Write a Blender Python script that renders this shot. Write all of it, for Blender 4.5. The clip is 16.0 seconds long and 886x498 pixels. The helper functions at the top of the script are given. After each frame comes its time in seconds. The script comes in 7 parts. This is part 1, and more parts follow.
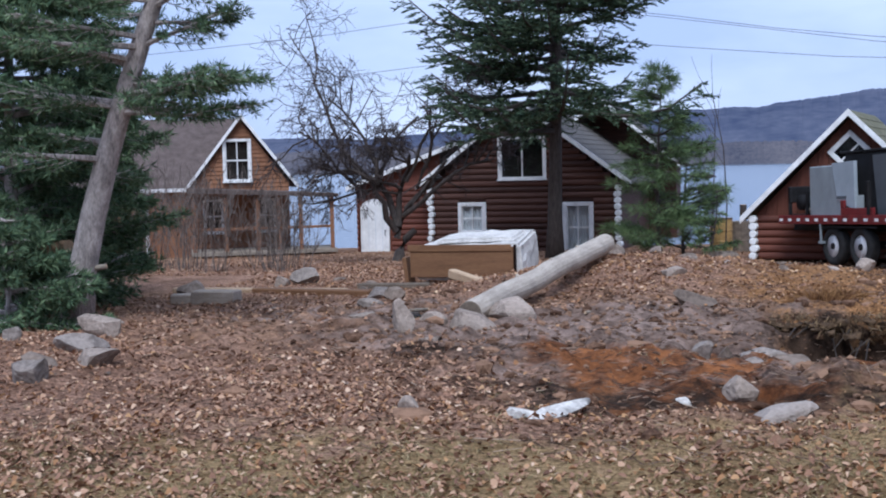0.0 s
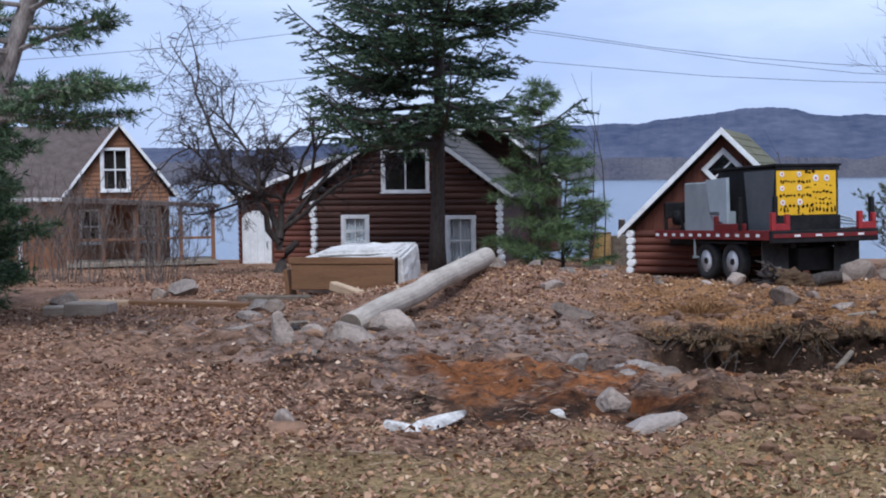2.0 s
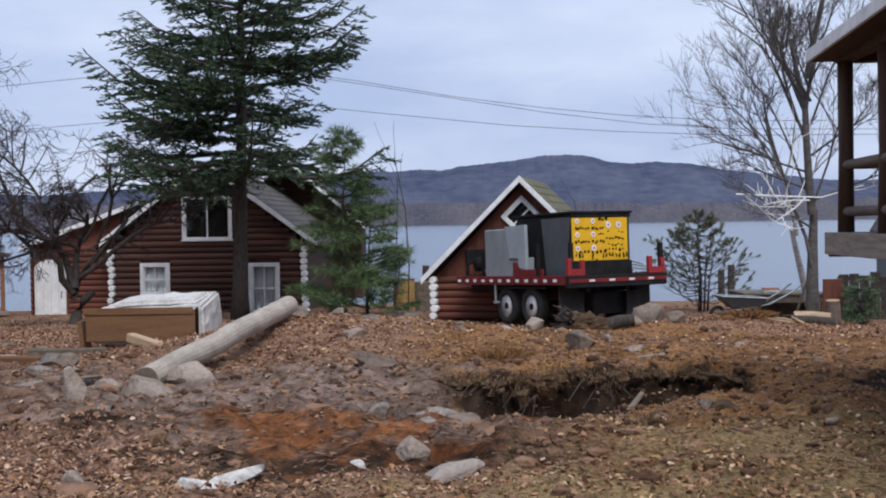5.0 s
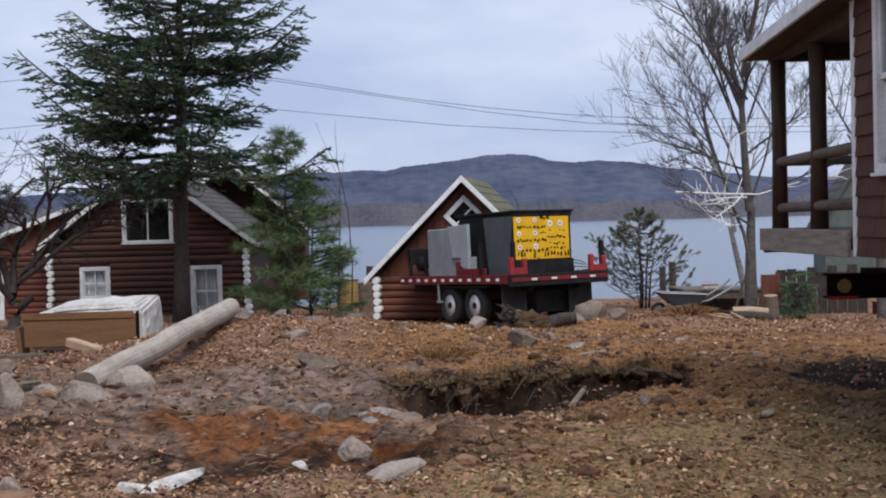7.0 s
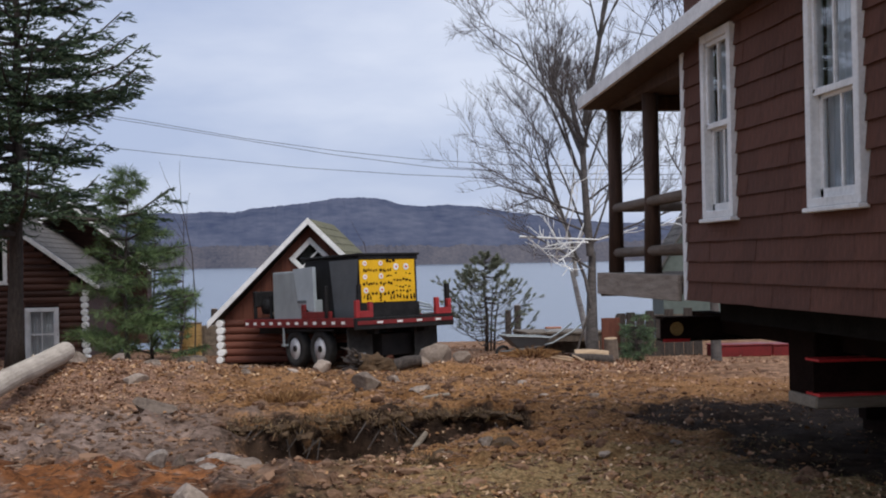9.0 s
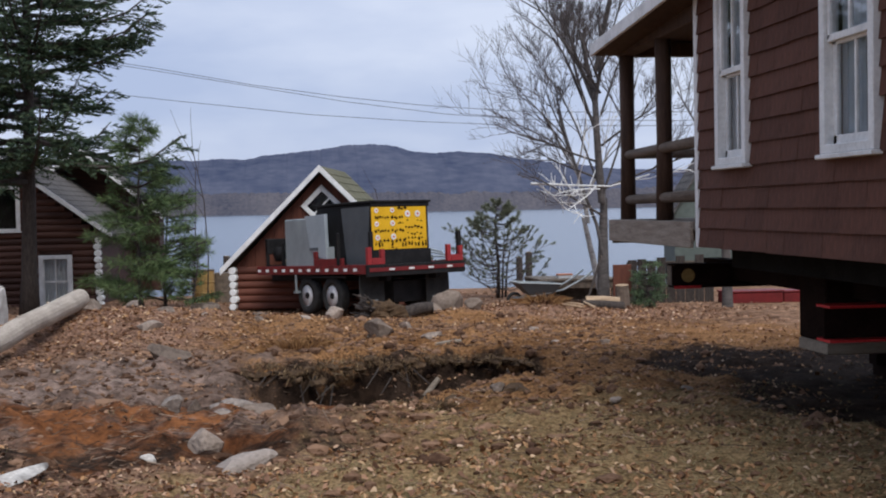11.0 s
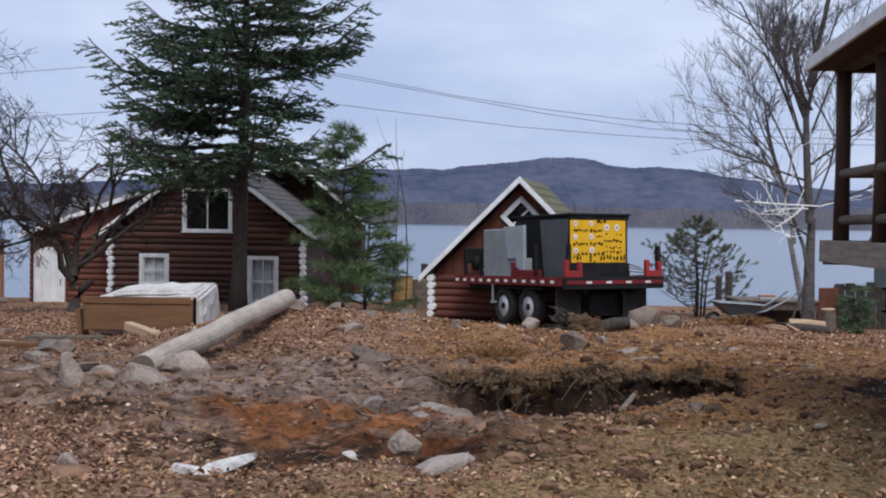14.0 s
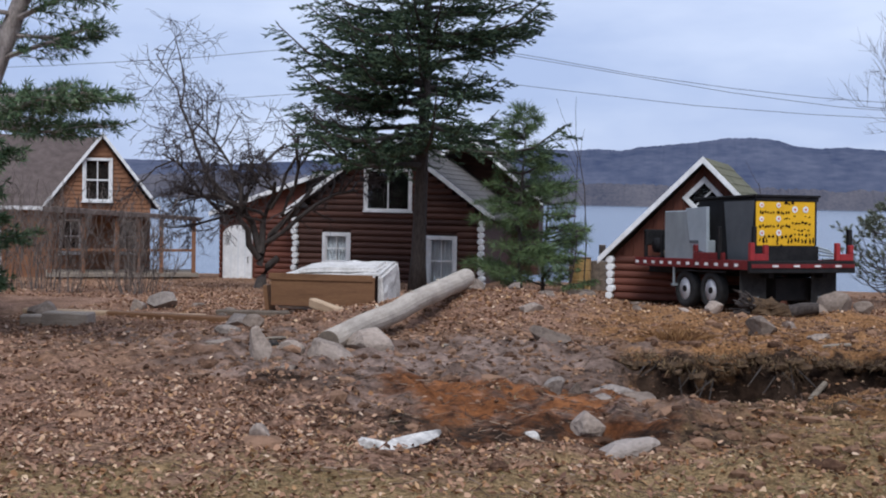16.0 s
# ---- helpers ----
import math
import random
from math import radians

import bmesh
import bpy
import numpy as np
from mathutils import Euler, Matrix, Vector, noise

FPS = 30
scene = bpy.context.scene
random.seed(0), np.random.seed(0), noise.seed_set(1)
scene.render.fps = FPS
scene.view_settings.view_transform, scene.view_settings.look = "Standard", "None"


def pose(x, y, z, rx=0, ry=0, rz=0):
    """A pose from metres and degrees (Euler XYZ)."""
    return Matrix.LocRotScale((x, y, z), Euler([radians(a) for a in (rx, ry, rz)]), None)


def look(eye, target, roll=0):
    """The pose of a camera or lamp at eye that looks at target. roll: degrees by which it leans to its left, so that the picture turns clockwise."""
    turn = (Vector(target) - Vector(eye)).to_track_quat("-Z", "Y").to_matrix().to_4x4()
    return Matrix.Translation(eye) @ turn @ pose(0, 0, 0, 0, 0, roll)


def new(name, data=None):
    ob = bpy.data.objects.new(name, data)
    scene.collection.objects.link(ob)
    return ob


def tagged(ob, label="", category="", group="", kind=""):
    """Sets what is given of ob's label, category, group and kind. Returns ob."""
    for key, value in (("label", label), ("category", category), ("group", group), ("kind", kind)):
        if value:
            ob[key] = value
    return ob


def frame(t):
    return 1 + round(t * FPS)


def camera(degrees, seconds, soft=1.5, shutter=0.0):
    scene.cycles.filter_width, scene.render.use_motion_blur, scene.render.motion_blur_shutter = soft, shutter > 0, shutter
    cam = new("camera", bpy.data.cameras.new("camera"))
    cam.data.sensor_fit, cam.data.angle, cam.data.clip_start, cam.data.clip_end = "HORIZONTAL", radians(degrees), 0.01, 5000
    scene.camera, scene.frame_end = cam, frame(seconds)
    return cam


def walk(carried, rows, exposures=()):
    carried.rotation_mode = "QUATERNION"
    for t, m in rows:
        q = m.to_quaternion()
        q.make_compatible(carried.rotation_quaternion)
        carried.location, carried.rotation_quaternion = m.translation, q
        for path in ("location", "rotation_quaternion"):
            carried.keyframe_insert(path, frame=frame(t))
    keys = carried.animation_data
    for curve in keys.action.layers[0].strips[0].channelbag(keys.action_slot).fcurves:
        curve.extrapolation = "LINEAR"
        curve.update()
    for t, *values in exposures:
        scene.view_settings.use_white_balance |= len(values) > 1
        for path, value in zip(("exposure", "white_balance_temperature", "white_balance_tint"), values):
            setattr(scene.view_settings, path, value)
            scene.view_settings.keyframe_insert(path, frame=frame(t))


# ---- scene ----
cam = camera(40.55, 16.0, soft=2.0)
PATH = [
    (0, 0.000, -0.000, 1.654, 17.173, -3.853, 1.359),
    (0.5, 0.013, 0.004, 1.649, 13.712, -4.716, -0.479),
    (1, 0.042, 0.014, 1.656, 12.955, -4.730, 0.777),
    (1.5, 0.047, 0.006, 1.662, 11.548, -4.359, 0.866),
    (2, 0.050, -0.006, 1.658, 11.687, -3.353, 0.654),
    (2.5, 0.036, -0.014, 1.678, 11.427, -2.815, 0.600),
    (3, 0.047, -0.013, 1.682, 10.224, -1.794, 1.382),
    (3.5, 0.078, -0.009, 1.683, 9.028, -2.361, 1.428),
    (4, 0.090, -0.007, 1.698, 6.057, -1.354, 0.785),
    (6.5, 0.151, -0.054, 1.692, 0.610, -1.310, 1.368),
    (7, 0.155, -0.055, 1.693, -0.214, -1.338, 1.405),
    (7.5, 0.162, -0.062, 1.691, -1.729, -1.320, 1.163),
    (8, 0.175, -0.056, 1.697, -3.417, -1.007, 1.037),
    (8.5, 0.203, -0.051, 1.689, -4.186, 0.215, 1.669),
    (9, 0.225, -0.050, 1.688, -7.396, 0.572, 1.031),
    (11.5, 0.205, -0.091, 1.691, -6.326, -2.360, 1.336),
    (12, 0.191, -0.100, 1.678, -3.753, -2.337, 0.998),
    (12.5, 0.192, -0.092, 1.670, -2.633, -2.339, 0.716),
    (13, 0.182, -0.091, 1.667, -2.061, -2.675, -0.357),
    (13.5, 0.168, -0.108, 1.683, -0.476, -2.382, -0.248),
    (14, 0.141, -0.123, 1.674, 2.465, -1.328, -0.790),
    (14.5, 0.111, -0.121, 1.682, 4.655, -1.789, -0.535),
    (15, 0.076, -0.086, 1.668, 10.046, -2.505, -0.748),
    (15.5, 0.077, -0.068, 1.652, 11.484, -2.272, -1.150),
    (16, 0.066, -0.068, 1.658, 10.857, -2.370, -1.098),
]
walk(cam, [(t, pose(x, y, z, 90 + pitch, roll, yaw)) for t, x, y, z, yaw, pitch, roll in PATH], exposures=[(0.0, 0.20, 5300, 10), (2.0, 0.10, 5400, 10), (3.5, 0.0, 5750, 10), (6.5, -0.05, 6000, 10), (9.0, -0.08, 6250, 10), (12.5, -0.08, 5950, 10), (14.5, -0.07, 5850, 10), (16.0, -0.02, 5750, 10)])

# ---------------------------------------------------------------- light
SUN_ELEV, SUN_TURN = 54.0, 166.0
world = bpy.data.worlds.new("overcast_sky")
scene.world = world
world.use_nodes = True
wn, wl = world.node_tree.nodes, world.node_tree.links
wn.clear()
w_out = wn.new("ShaderNodeOutputWorld")
w_bg = wn.new("ShaderNodeBackground")
w_sky = wn.new("ShaderNodeTexSky")
w_sky.sky_type, w_sky.sun_disc = "NISHITA", False
w_sky.sun_elevation, w_sky.sun_rotation = radians(SUN_ELEV), radians(SUN_TURN)
w_sky.air_density, w_sky.dust_density, w_sky.ozone_density = 1.0, 2.0, 2.0
w_co = wn.new("ShaderNodeTexCoord")
w_map = wn.new("ShaderNodeMapping")
w_map.inputs["Scale"].default_value = (2.2, 2.2, 7.0)
w_map.inputs["Rotation"].default_value = (0.12, 0.05, 0.4)
w_noise = wn.new("ShaderNodeTexNoise")
w_noise.inputs["Scale"].default_value, w_noise.inputs["Detail"].default_value = 1.6, 5.0
w_ramp = wn.new("ShaderNodeValToRGB")
w_ramp.color_ramp.elements[0].position, w_ramp.color_ramp.elements[0].color = 0.36, (5.2, 5.9, 7.9, 1)
w_ramp.color_ramp.elements[1].position, w_ramp.color_ramp.elements[1].color = 0.66, (8.0, 8.4, 9.7, 1)
w_mix = wn.new("ShaderNodeMix")
w_mix.data_type = "RGBA"
w_mix.inputs["Factor"].default_value = 0.88
wl.new(w_co.outputs["Generated"], w_map.inputs["Vector"])
wl.new(w_map.outputs["Vector"], w_noise.inputs["Vector"])
wl.new(w_noise.outputs["Fac"], w_ramp.inputs["Fac"])
wl.new(w_sky.outputs["Color"], w_mix.inputs["A"])
wl.new(w_ramp.outputs["Color"], w_mix.inputs["B"])
wl.new(w_mix.outputs["Result"], w_bg.inputs["Color"])
w_bg.inputs["Strength"].default_value = 0.1
wl.new(w_bg.outputs["Background"], w_out.inputs["Surface"])

sun_data = bpy.data.lights.new("sun", "SUN")
sun_data.energy, sun_data.angle, sun_data.color = 2.8, radians(30), (1.0, 0.95, 0.88)
sun = new("sun", sun_data)
a_el, a_az = radians(SUN_ELEV), radians(SUN_TURN)
sun.matrix_world = look((0, 0, 40), Vector((0, 0, 40)) - Vector((math.sin(a_az) * math.cos(a_el), math.cos(a_az) * math.cos(a_el), math.sin(a_el))))


# ---------------------------------------------------------------- materials
def rgb(c):
    return (c[0], c[1], c[2], 1.0)


def material(name, dark, light, scale=6.0, rough=0.85, bump=0.3, stretch=(1, 1, 1), fine=40.0, metal=0.0, spread=0.0, island=0.0, stain=0.0, spec=0.3):
    """Two-scale procedural surface: broad patches and fine grain, with relief from the grain."""
    m = bpy.data.materials.new(name)
    m.use_nodes = True
    n, l = m.node_tree.nodes, m.node_tree.links
    b = n["Principled BSDF"]
    co, mp = n.new("ShaderNodeTexCoord"), n.new("ShaderNodeMapping")
    mp.inputs["Scale"].default_value = stretch
    l.new(co.outputs["Object"], mp.inputs["Vector"])
    broad, grain = n.new("ShaderNodeTexNoise"), n.new("ShaderNodeTexNoise")
    broad.inputs["Scale"].default_value, broad.inputs["Detail"].default_value = scale, 4.0
    grain.inputs["Scale"].default_value, grain.inputs["Detail"].default_value = fine, 3.0
    l.new(mp.outputs["Vector"], broad.inputs["Vector"])
    l.new(mp.outputs["Vector"], grain.inputs["Vector"])
    add = n.new("ShaderNodeMath")
    add.operation = "MULTIPLY_ADD"
    add.inputs[1].default_value = 0.45
    l.new(grain.outputs["Fac"], add.inputs[0])
    half = n.new("ShaderNodeMath")
    half.operation = "MULTIPLY"
    half.inputs[1].default_value = 0.6
    l.new(broad.outputs["Fac"], half.inputs[0])
    l.new(half.outputs[0], add.inputs[2])
    value = add.outputs[0]
    if spread or island:
        info = n.new("ShaderNodeNewGeometry") if island else n.new("ShaderNodeObjectInfo")
        sh = n.new("ShaderNodeMath")
        sh.operation = "MULTIPLY_ADD"
        sh.inputs[1].default_value = island or spread
        l.new(info.outputs["Random Per Island" if island else "Random"], sh.inputs[0])
        off = n.new("ShaderNodeMath")
        off.operation = "SUBTRACT"
        off.inputs[1].default_value = (island or spread) / 2
        l.new(value, off.inputs[0])
        l.new(off.outputs[0], sh.inputs[2])
        value = sh.outputs[0]
    ramp = n.new("ShaderNodeValToRGB")
    ramp.color_ramp.elements[0].position, ramp.color_ramp.elements[0].color = 0.33, rgb(dark)
    ramp.color_ramp.elements[1].position, ramp.color_ramp.elements[1].color = 0.72, rgb(light)
    l.new(value, ramp.inputs["Fac"])
    colour = ramp.outputs["Color"]
    if stain:
        st = n.new("ShaderNodeTexNoise")
        st.inputs["Scale"].default_value, st.inputs["Detail"].default_value = scale * 0.45, 6.0
        l.new(co.outputs["Object"], st.inputs["Vector"])
        sr = n.new("ShaderNodeValToRGB")
        sr.color_ramp.elements[0].position, sr.color_ramp.elements[1].position = 0.52, 0.7
        sr.color_ramp.elements[0].color = (0, 0, 0, 1)
        sr.color_ramp.elements[1].color = (stain, stain, stain, 1)
        l.new(st.outputs["Fac"], sr.inputs["Fac"])
        mx = n.new("ShaderNodeMix")
        mx.data_type = "RGBA"
        mx.inputs["B"].default_value = rgb([c * 0.45 for c in dark])
        l.new(sr.outputs["Color"], mx.inputs["Factor"])
        l.new(colour, mx.inputs["A"])
        colour = mx.outputs["Result"]
    l.new(colour, b.inputs["Base Color"])
    b.inputs["Roughness"].default_value, b.inputs["Metallic"].default_value = rough, metal
    b.inputs["Specular IOR Level"].default_value = spec
    if bump:
        bp = n.new("ShaderNodeBump")
        bp.inputs["Strength"].default_value, bp.inputs["Distance"].default_value = bump, 0.02
        l.new(grain.outputs["Fac"], bp.inputs["Height"])
        l.new(bp.outputs["Normal"], b.inputs["Normal"])
    return m


def ramp_material(name, stops, rough=0.8):
    """Leaf-like surface whose colour differs from piece to piece of one mesh."""
    m = bpy.data.materials.new(name)
    m.use_nodes = True
    n, l = m.node_tree.nodes, m.node_tree.links
    b = n["Principled BSDF"]
    g, r = n.new("ShaderNodeNewGeometry"), n.new("ShaderNodeValToRGB")
    while len(r.color_ramp.elements) < len(stops):
        r.color_ramp.elements.new(0.5)
    for i, (p, c) in enumerate(stops):
        r.color_ramp.elements[i].position, r.color_ramp.elements[i].color = p, rgb(c)
    l.new(g.outputs["Random Per Island"], r.inputs["Fac"])
    l.new(r.outputs["Color"], b.inputs["Base Color"])
    b.inputs["Roughness"].default_value = rough
    b.inputs["Specular IOR Level"].default_value = 0.2
    return m


M = {}
M["dark_log"] = material("dark_stained_log", (0.044, 0.021, 0.016), (0.120, 0.054, 0.037), 2.0, 0.7, 0.35, (0.6, 6, 6), 22, spread=0.25)
M["red_log"] = material("red_stained_log", (0.078, 0.027, 0.018), (0.190, 0.066, 0.041), 2.0, 0.7, 0.35, (0.6, 6, 6), 22, spread=0.25)
M["red_board"] = material("red_stained_board", (0.085, 0.028, 0.017), (0.150, 0.052, 0.031), 3.0, 0.75, 0.15, (4, 4, 0.6), 20)
M["tan_board"] = material("tan_brown_clapboard", (0.15, 0.067, 0.034), (0.30, 0.145, 0.076), 3.0, 0.8, 0.25, (0.5, 4, 6), 20, spread=0.2)
M["white_paint"] = material("weathered_white_paint", (0.60, 0.59, 0.57), (0.86, 0.85, 0.83), 5.0, 0.6, 0.2, (1, 1, 1), 35, stain=0.18)
M["chalk_white"] = material("white_painted_log_end", (0.58, 0.58, 0.57), (0.84, 0.83, 0.80), 9.0, 0.8, 0.3, spread=0.2)
M["shingle"] = material("brown_painted_shingle", (0.070, 0.028, 0.018), (0.150, 0.062, 0.040), 3.0, 0.8, 0.5, (1, 6, 0.5), 26, spread=0.16, stain=0.45)
M["roof_brown"] = material("brown_asphalt_roofing", (0.070, 0.052, 0.046), (0.140, 0.108, 0.096), 5.0, 0.95, 0.5, (1, 1, 1), 60, stain=0.3)
M["roof_grey"] = material("grey_asphalt_roofing", (0.055, 0.050, 0.046), (0.145, 0.132, 0.122), 5.0, 0.95, 0.5, (1, 1, 1), 60, stain=0.4)
M["roof_moss"] = material("mossy_asphalt_roofing", (0.075, 0.078, 0.040), (0.20, 0.185, 0.125), 3.0, 0.95, 0.5, (1, 1, 1), 50, stain=0.3)
# near-black colour that stands for unlit rooms and the shaded floor underside
M["painted_dark"] = material("painted_unlit_dark", (0.008, 0.007, 0.006), (0.020, 0.018, 0.016), 4.0, 0.95, 0.1, spec=0.03)
M["raw_timber"] = material("weathered_grey_timber", (0.15, 0.12, 0.09), (0.33, 0.28, 0.22), 3.0, 0.85, 0.4, (0.8, 8, 8), 22, spread=0.2)
M["porch_log"] = material("dark_porch_log", (0.038, 0.020, 0.013), (0.105, 0.058, 0.036), 3.0, 0.75, 0.4, (5, 5, 0.6), 22)
M["rail_log"] = material("grey_brown_rail_log", (0.085, 0.060, 0.044), (0.20, 0.155, 0.12), 3.0, 0.8, 0.4, (5, 0.6, 5), 22)
M["bare_log"] = material("peeled_weathered_log", (0.30, 0.25, 0.20), (0.52, 0.45, 0.37), 3.0, 0.75, 0.3, (5, 0.7, 5), 16, stain=0.5)
M["end_grain"] = material("dirty_end_grain", (0.07, 0.055, 0.042), (0.20, 0.155, 0.115), 8.0, 0.85, 0.3)
M["pale_block"] = material("pale_weathered_block", (0.22, 0.175, 0.135), (0.46, 0.385, 0.31), 3.0, 0.85, 0.4, (1, 6, 6), 22)
M["fresh_wood"] = material("split_tan_wood", (0.26, 0.17, 0.10), (0.50, 0.36, 0.23), 4.0, 0.8, 0.4, (1, 5, 5), 20, spread=0.3)
M["bark"] = material("dark_bark", (0.028, 0.022, 0.019), (0.092, 0.074, 0.063), 7.0, 0.9, 0.9, (3, 3, 0.7), 26)
M["pine_bark"] = material("scaly_pine_bark", (0.14, 0.118, 0.108), (0.52, 0.45, 0.41), 6.0, 0.9, 0.9, (2, 2, 0.8), 22, stain=0.5)
M["birch_bark"] = material("grey_birch_bark", (0.042, 0.036, 0.034), (0.145, 0.128, 0.118), 5.0, 0.85, 0.5, (1, 1, 3), 26, stain=0.4)
M["white_bark"] = material("white_birch_bark", (0.20, 0.185, 0.175), (0.56, 0.53, 0.50), 6.0, 0.85, 0.5, (1, 1, 4), 26, stain=0.5)
M["twig"] = material("bare_twig", (0.028, 0.021, 0.020), (0.075, 0.058, 0.053), 9.0, 0.9, 0.2)
M["pale_twig"] = material("pale_bare_twig", (0.050, 0.042, 0.041), (0.135, 0.115, 0.110), 9.0, 0.9, 0.2)
M["brush_twig"] = material("dry_brush_twig", (0.070, 0.055, 0.047), (0.175, 0.142, 0.122), 9.0, 0.9, 0.2, island=0.5)
M["spruce"] = ramp_material("dark_spruce_needles", [(0.0, (0.022, 0.038, 0.023)), (0.5, (0.043, 0.070, 0.040)), (1.0, (0.100, 0.132, 0.070))])
M["young_pine"] = ramp_material("green_pine_needles", [(0.0, (0.040, 0.070, 0.030)), (0.5, (0.085, 0.130, 0.052)), (1.0, (0.165, 0.220, 0.088))])
M["near_pine"] = ramp_material("deep_green_pine_needles", [(0.0, (0.045, 0.078, 0.045)), (0.5, (0.085, 0.135, 0.068)), (1.0, (0.165, 0.220, 0.110))])
M["dull_pine"] = ramp_material("dull_grey_pine_needles", [(0.0, (0.085, 0.105, 0.065)), (0.5, (0.17, 0.190, 0.120)), (1.0, (0.32, 0.315, 0.235))])
M["leaf"] = ramp_material("fallen_leaves", [(0.0, (0.12, 0.062, 0.040)), (0.30, (0.25, 0.138, 0.086)), (0.65, (0.34, 0.195, 0.118)), (0.9, (0.45, 0.285, 0.180)), (1.0, (0.60, 0.44, 0.31))])
M["gold_leaf"] = ramp_material("golden_fallen_leaves", [(0.0, (0.16, 0.075, 0.034)), (0.4, (0.30, 0.155, 0.070)), (0.8, (0.43, 0.255, 0.125)), (1.0, (0.57, 0.41, 0.26))])
M["dim_glass"] = bpy.data.materials.new("dim_window_glass")
M["dim_glass"].use_nodes = True
dg = M["dim_glass"].node_tree.nodes["Principled BSDF"]
dg.inputs["Transmission Weight"].default_value, dg.inputs["Roughness"].default_value, dg.inputs["IOR"].default_value = 1.0, 0.1, 1.15
M["grass"] = ramp_material("faded_grass", [(0.0, (0.11, 0.097, 0.042)), (0.5, (0.23, 0.185, 0.085)), (1.0, (0.40, 0.31, 0.17))])
M["straw"] = ramp_material("dead_brown_grass", [(0.0, (0.035, 0.020, 0.011)), (0.6, (0.095, 0.056, 0.028)), (1.0, (0.22, 0.150, 0.075))])
M["fern"] = ramp_material("dead_rusty_fern", [(0.0, (0.085, 0.038, 0.015)), (0.5, (0.21, 0.105, 0.042)), (1.0, (0.36, 0.205, 0.085))])
M["litter_twig"] = ramp_material("ground_twigs", [(0.0, (0.028, 0.017, 0.011)), (0.5, (0.09, 0.056, 0.038)), (0.9, (0.20, 0.135, 0.092)), (1.0, (0.36, 0.27, 0.20))])
M["clod"] = material("dirt_clod", (0.065, 0.036, 0.023), (0.25, 0.150, 0.095), 6.0, 0.95, 0.5, island=0.5, spec=0.05)
M["rock"] = material("grey_fieldstone", (0.13, 0.100, 0.078), (0.42, 0.340, 0.278), 3.5, 0.9, 0.9, (1, 1, 1), 24, spread=0.3, stain=0.35)
M["rock_dark"] = material("dark_dirty_stone", (0.085, 0.063, 0.049), (0.27, 0.210, 0.165), 3.5, 0.9, 0.5, (1, 1, 1), 24, spread=0.3, stain=0.4)
M["rock_blue"] = material("blue_grey_stone", (0.12, 0.098, 0.082), (0.37, 0.312, 0.268), 3.5, 0.85, 0.9, (1, 1, 1), 24, spread=0.2, stain=0.3)
M["white_stuff"] = material("white_plaster", (0.34, 0.31, 0.28), (0.80, 0.76, 0.70), 9.0, 0.85, 0.6, stain=0.9)
M["concrete"] = material("rough_pale_concrete", (0.36, 0.335, 0.305), (0.68, 0.650, 0.610), 3.0, 0.9, 0.7, (1, 1, 1), 18, stain=0.4)
M["brown_board"] = material("orange_brown_plywood", (0.115, 0.056, 0.026), (0.22, 0.115, 0.054), 2.0, 0.7, 0.2, (0.5, 4, 4), 22, stain=0.3)
M["red_steel"] = material("red_painted_steel", (0.17, 0.010, 0.012), (0.38, 0.024, 0.025), 4.0, 0.45, 0.1, stain=0.35, spec=0.5)
M["black_steel"] = material("black_painted_steel", (0.006, 0.006, 0.0065), (0.024, 0.022, 0.022), 5.0, 0.6, 0.15, spec=0.15)
M["grey_steel"] = material("dull_galvanised_sheet", (0.22, 0.245, 0.255), (0.37, 0.40, 0.41), 2.0, 0.5, 0.1, metal=0.25, stain=0.3, spec=0.5)
M["dark_sheet"] = material("dark_grey_sheet", (0.012, 0.012, 0.013), (0.036, 0.035, 0.036), 2.0, 0.6, 0.1, stain=0.4, spec=0.15)
M["mid_sheet"] = material("mid_grey_sheet", (0.060, 0.066, 0.072), (0.105, 0.112, 0.120), 2.0, 0.5, 0.1, stain=0.3)
M["pale_sheet"] = material("pale_blue_grey_sheet", (0.27, 0.31, 0.335), (0.42, 0.46, 0.49), 2.0, 0.5, 0.1, metal=0.2, stain=0.2, spec=0.5)
M["turf_clump"] = material("torn_turf_clump", (0.030, 0.018, 0.010), (0.13, 0.080, 0.042), 8.0, 0.95, 0.8)
M["yellow_paint"] = material("yellow_painted_panel", (0.60, 0.32, 0.006), (0.82, 0.48, 0.012), 3.0, 0.55, 0.15, stain=0.25)
M["rubber"] = material("tyre_rubber", (0.012, 0.012, 0.012), (0.040, 0.038, 0.036), 8.0, 0.85, 0.3)
M["rim_white"] = material("dusty_white_rim", (0.55, 0.55, 0.55), (0.84, 0.83, 0.82), 6.0, 0.5, 0.1, stain=0.2)
M["rail_red"] = material("dark_red_rail", (0.080, 0.010, 0.010), (0.21, 0.020, 0.020), 4.0, 0.5, 0.1, stain=0.3)
M["red_beam"] = material("bright_red_beam_flange", (0.42, 0.020, 0.022), (0.62, 0.045, 0.045), 4.0, 0.5, 0.1)
# near-black stands for the shade under the house; slots and a board use it
M["shaded_rust"] = material("shade_darkened_rust", (0.008, 0.005, 0.004), (0.024, 0.013, 0.010), 4.0, 0.9, 0.3, spec=0.05)
M["cable"] = material("black_cable", (0.05, 0.05, 0.055), (0.10, 0.10, 0.11), 5.0, 0.6, 0.0)
M["drum_yellow"] = material("faded_yellow_drum", (0.22, 0.12, 0.04), (0.50, 0.33, 0.12), 4.0, 0.6, 0.2, stain=0.8)
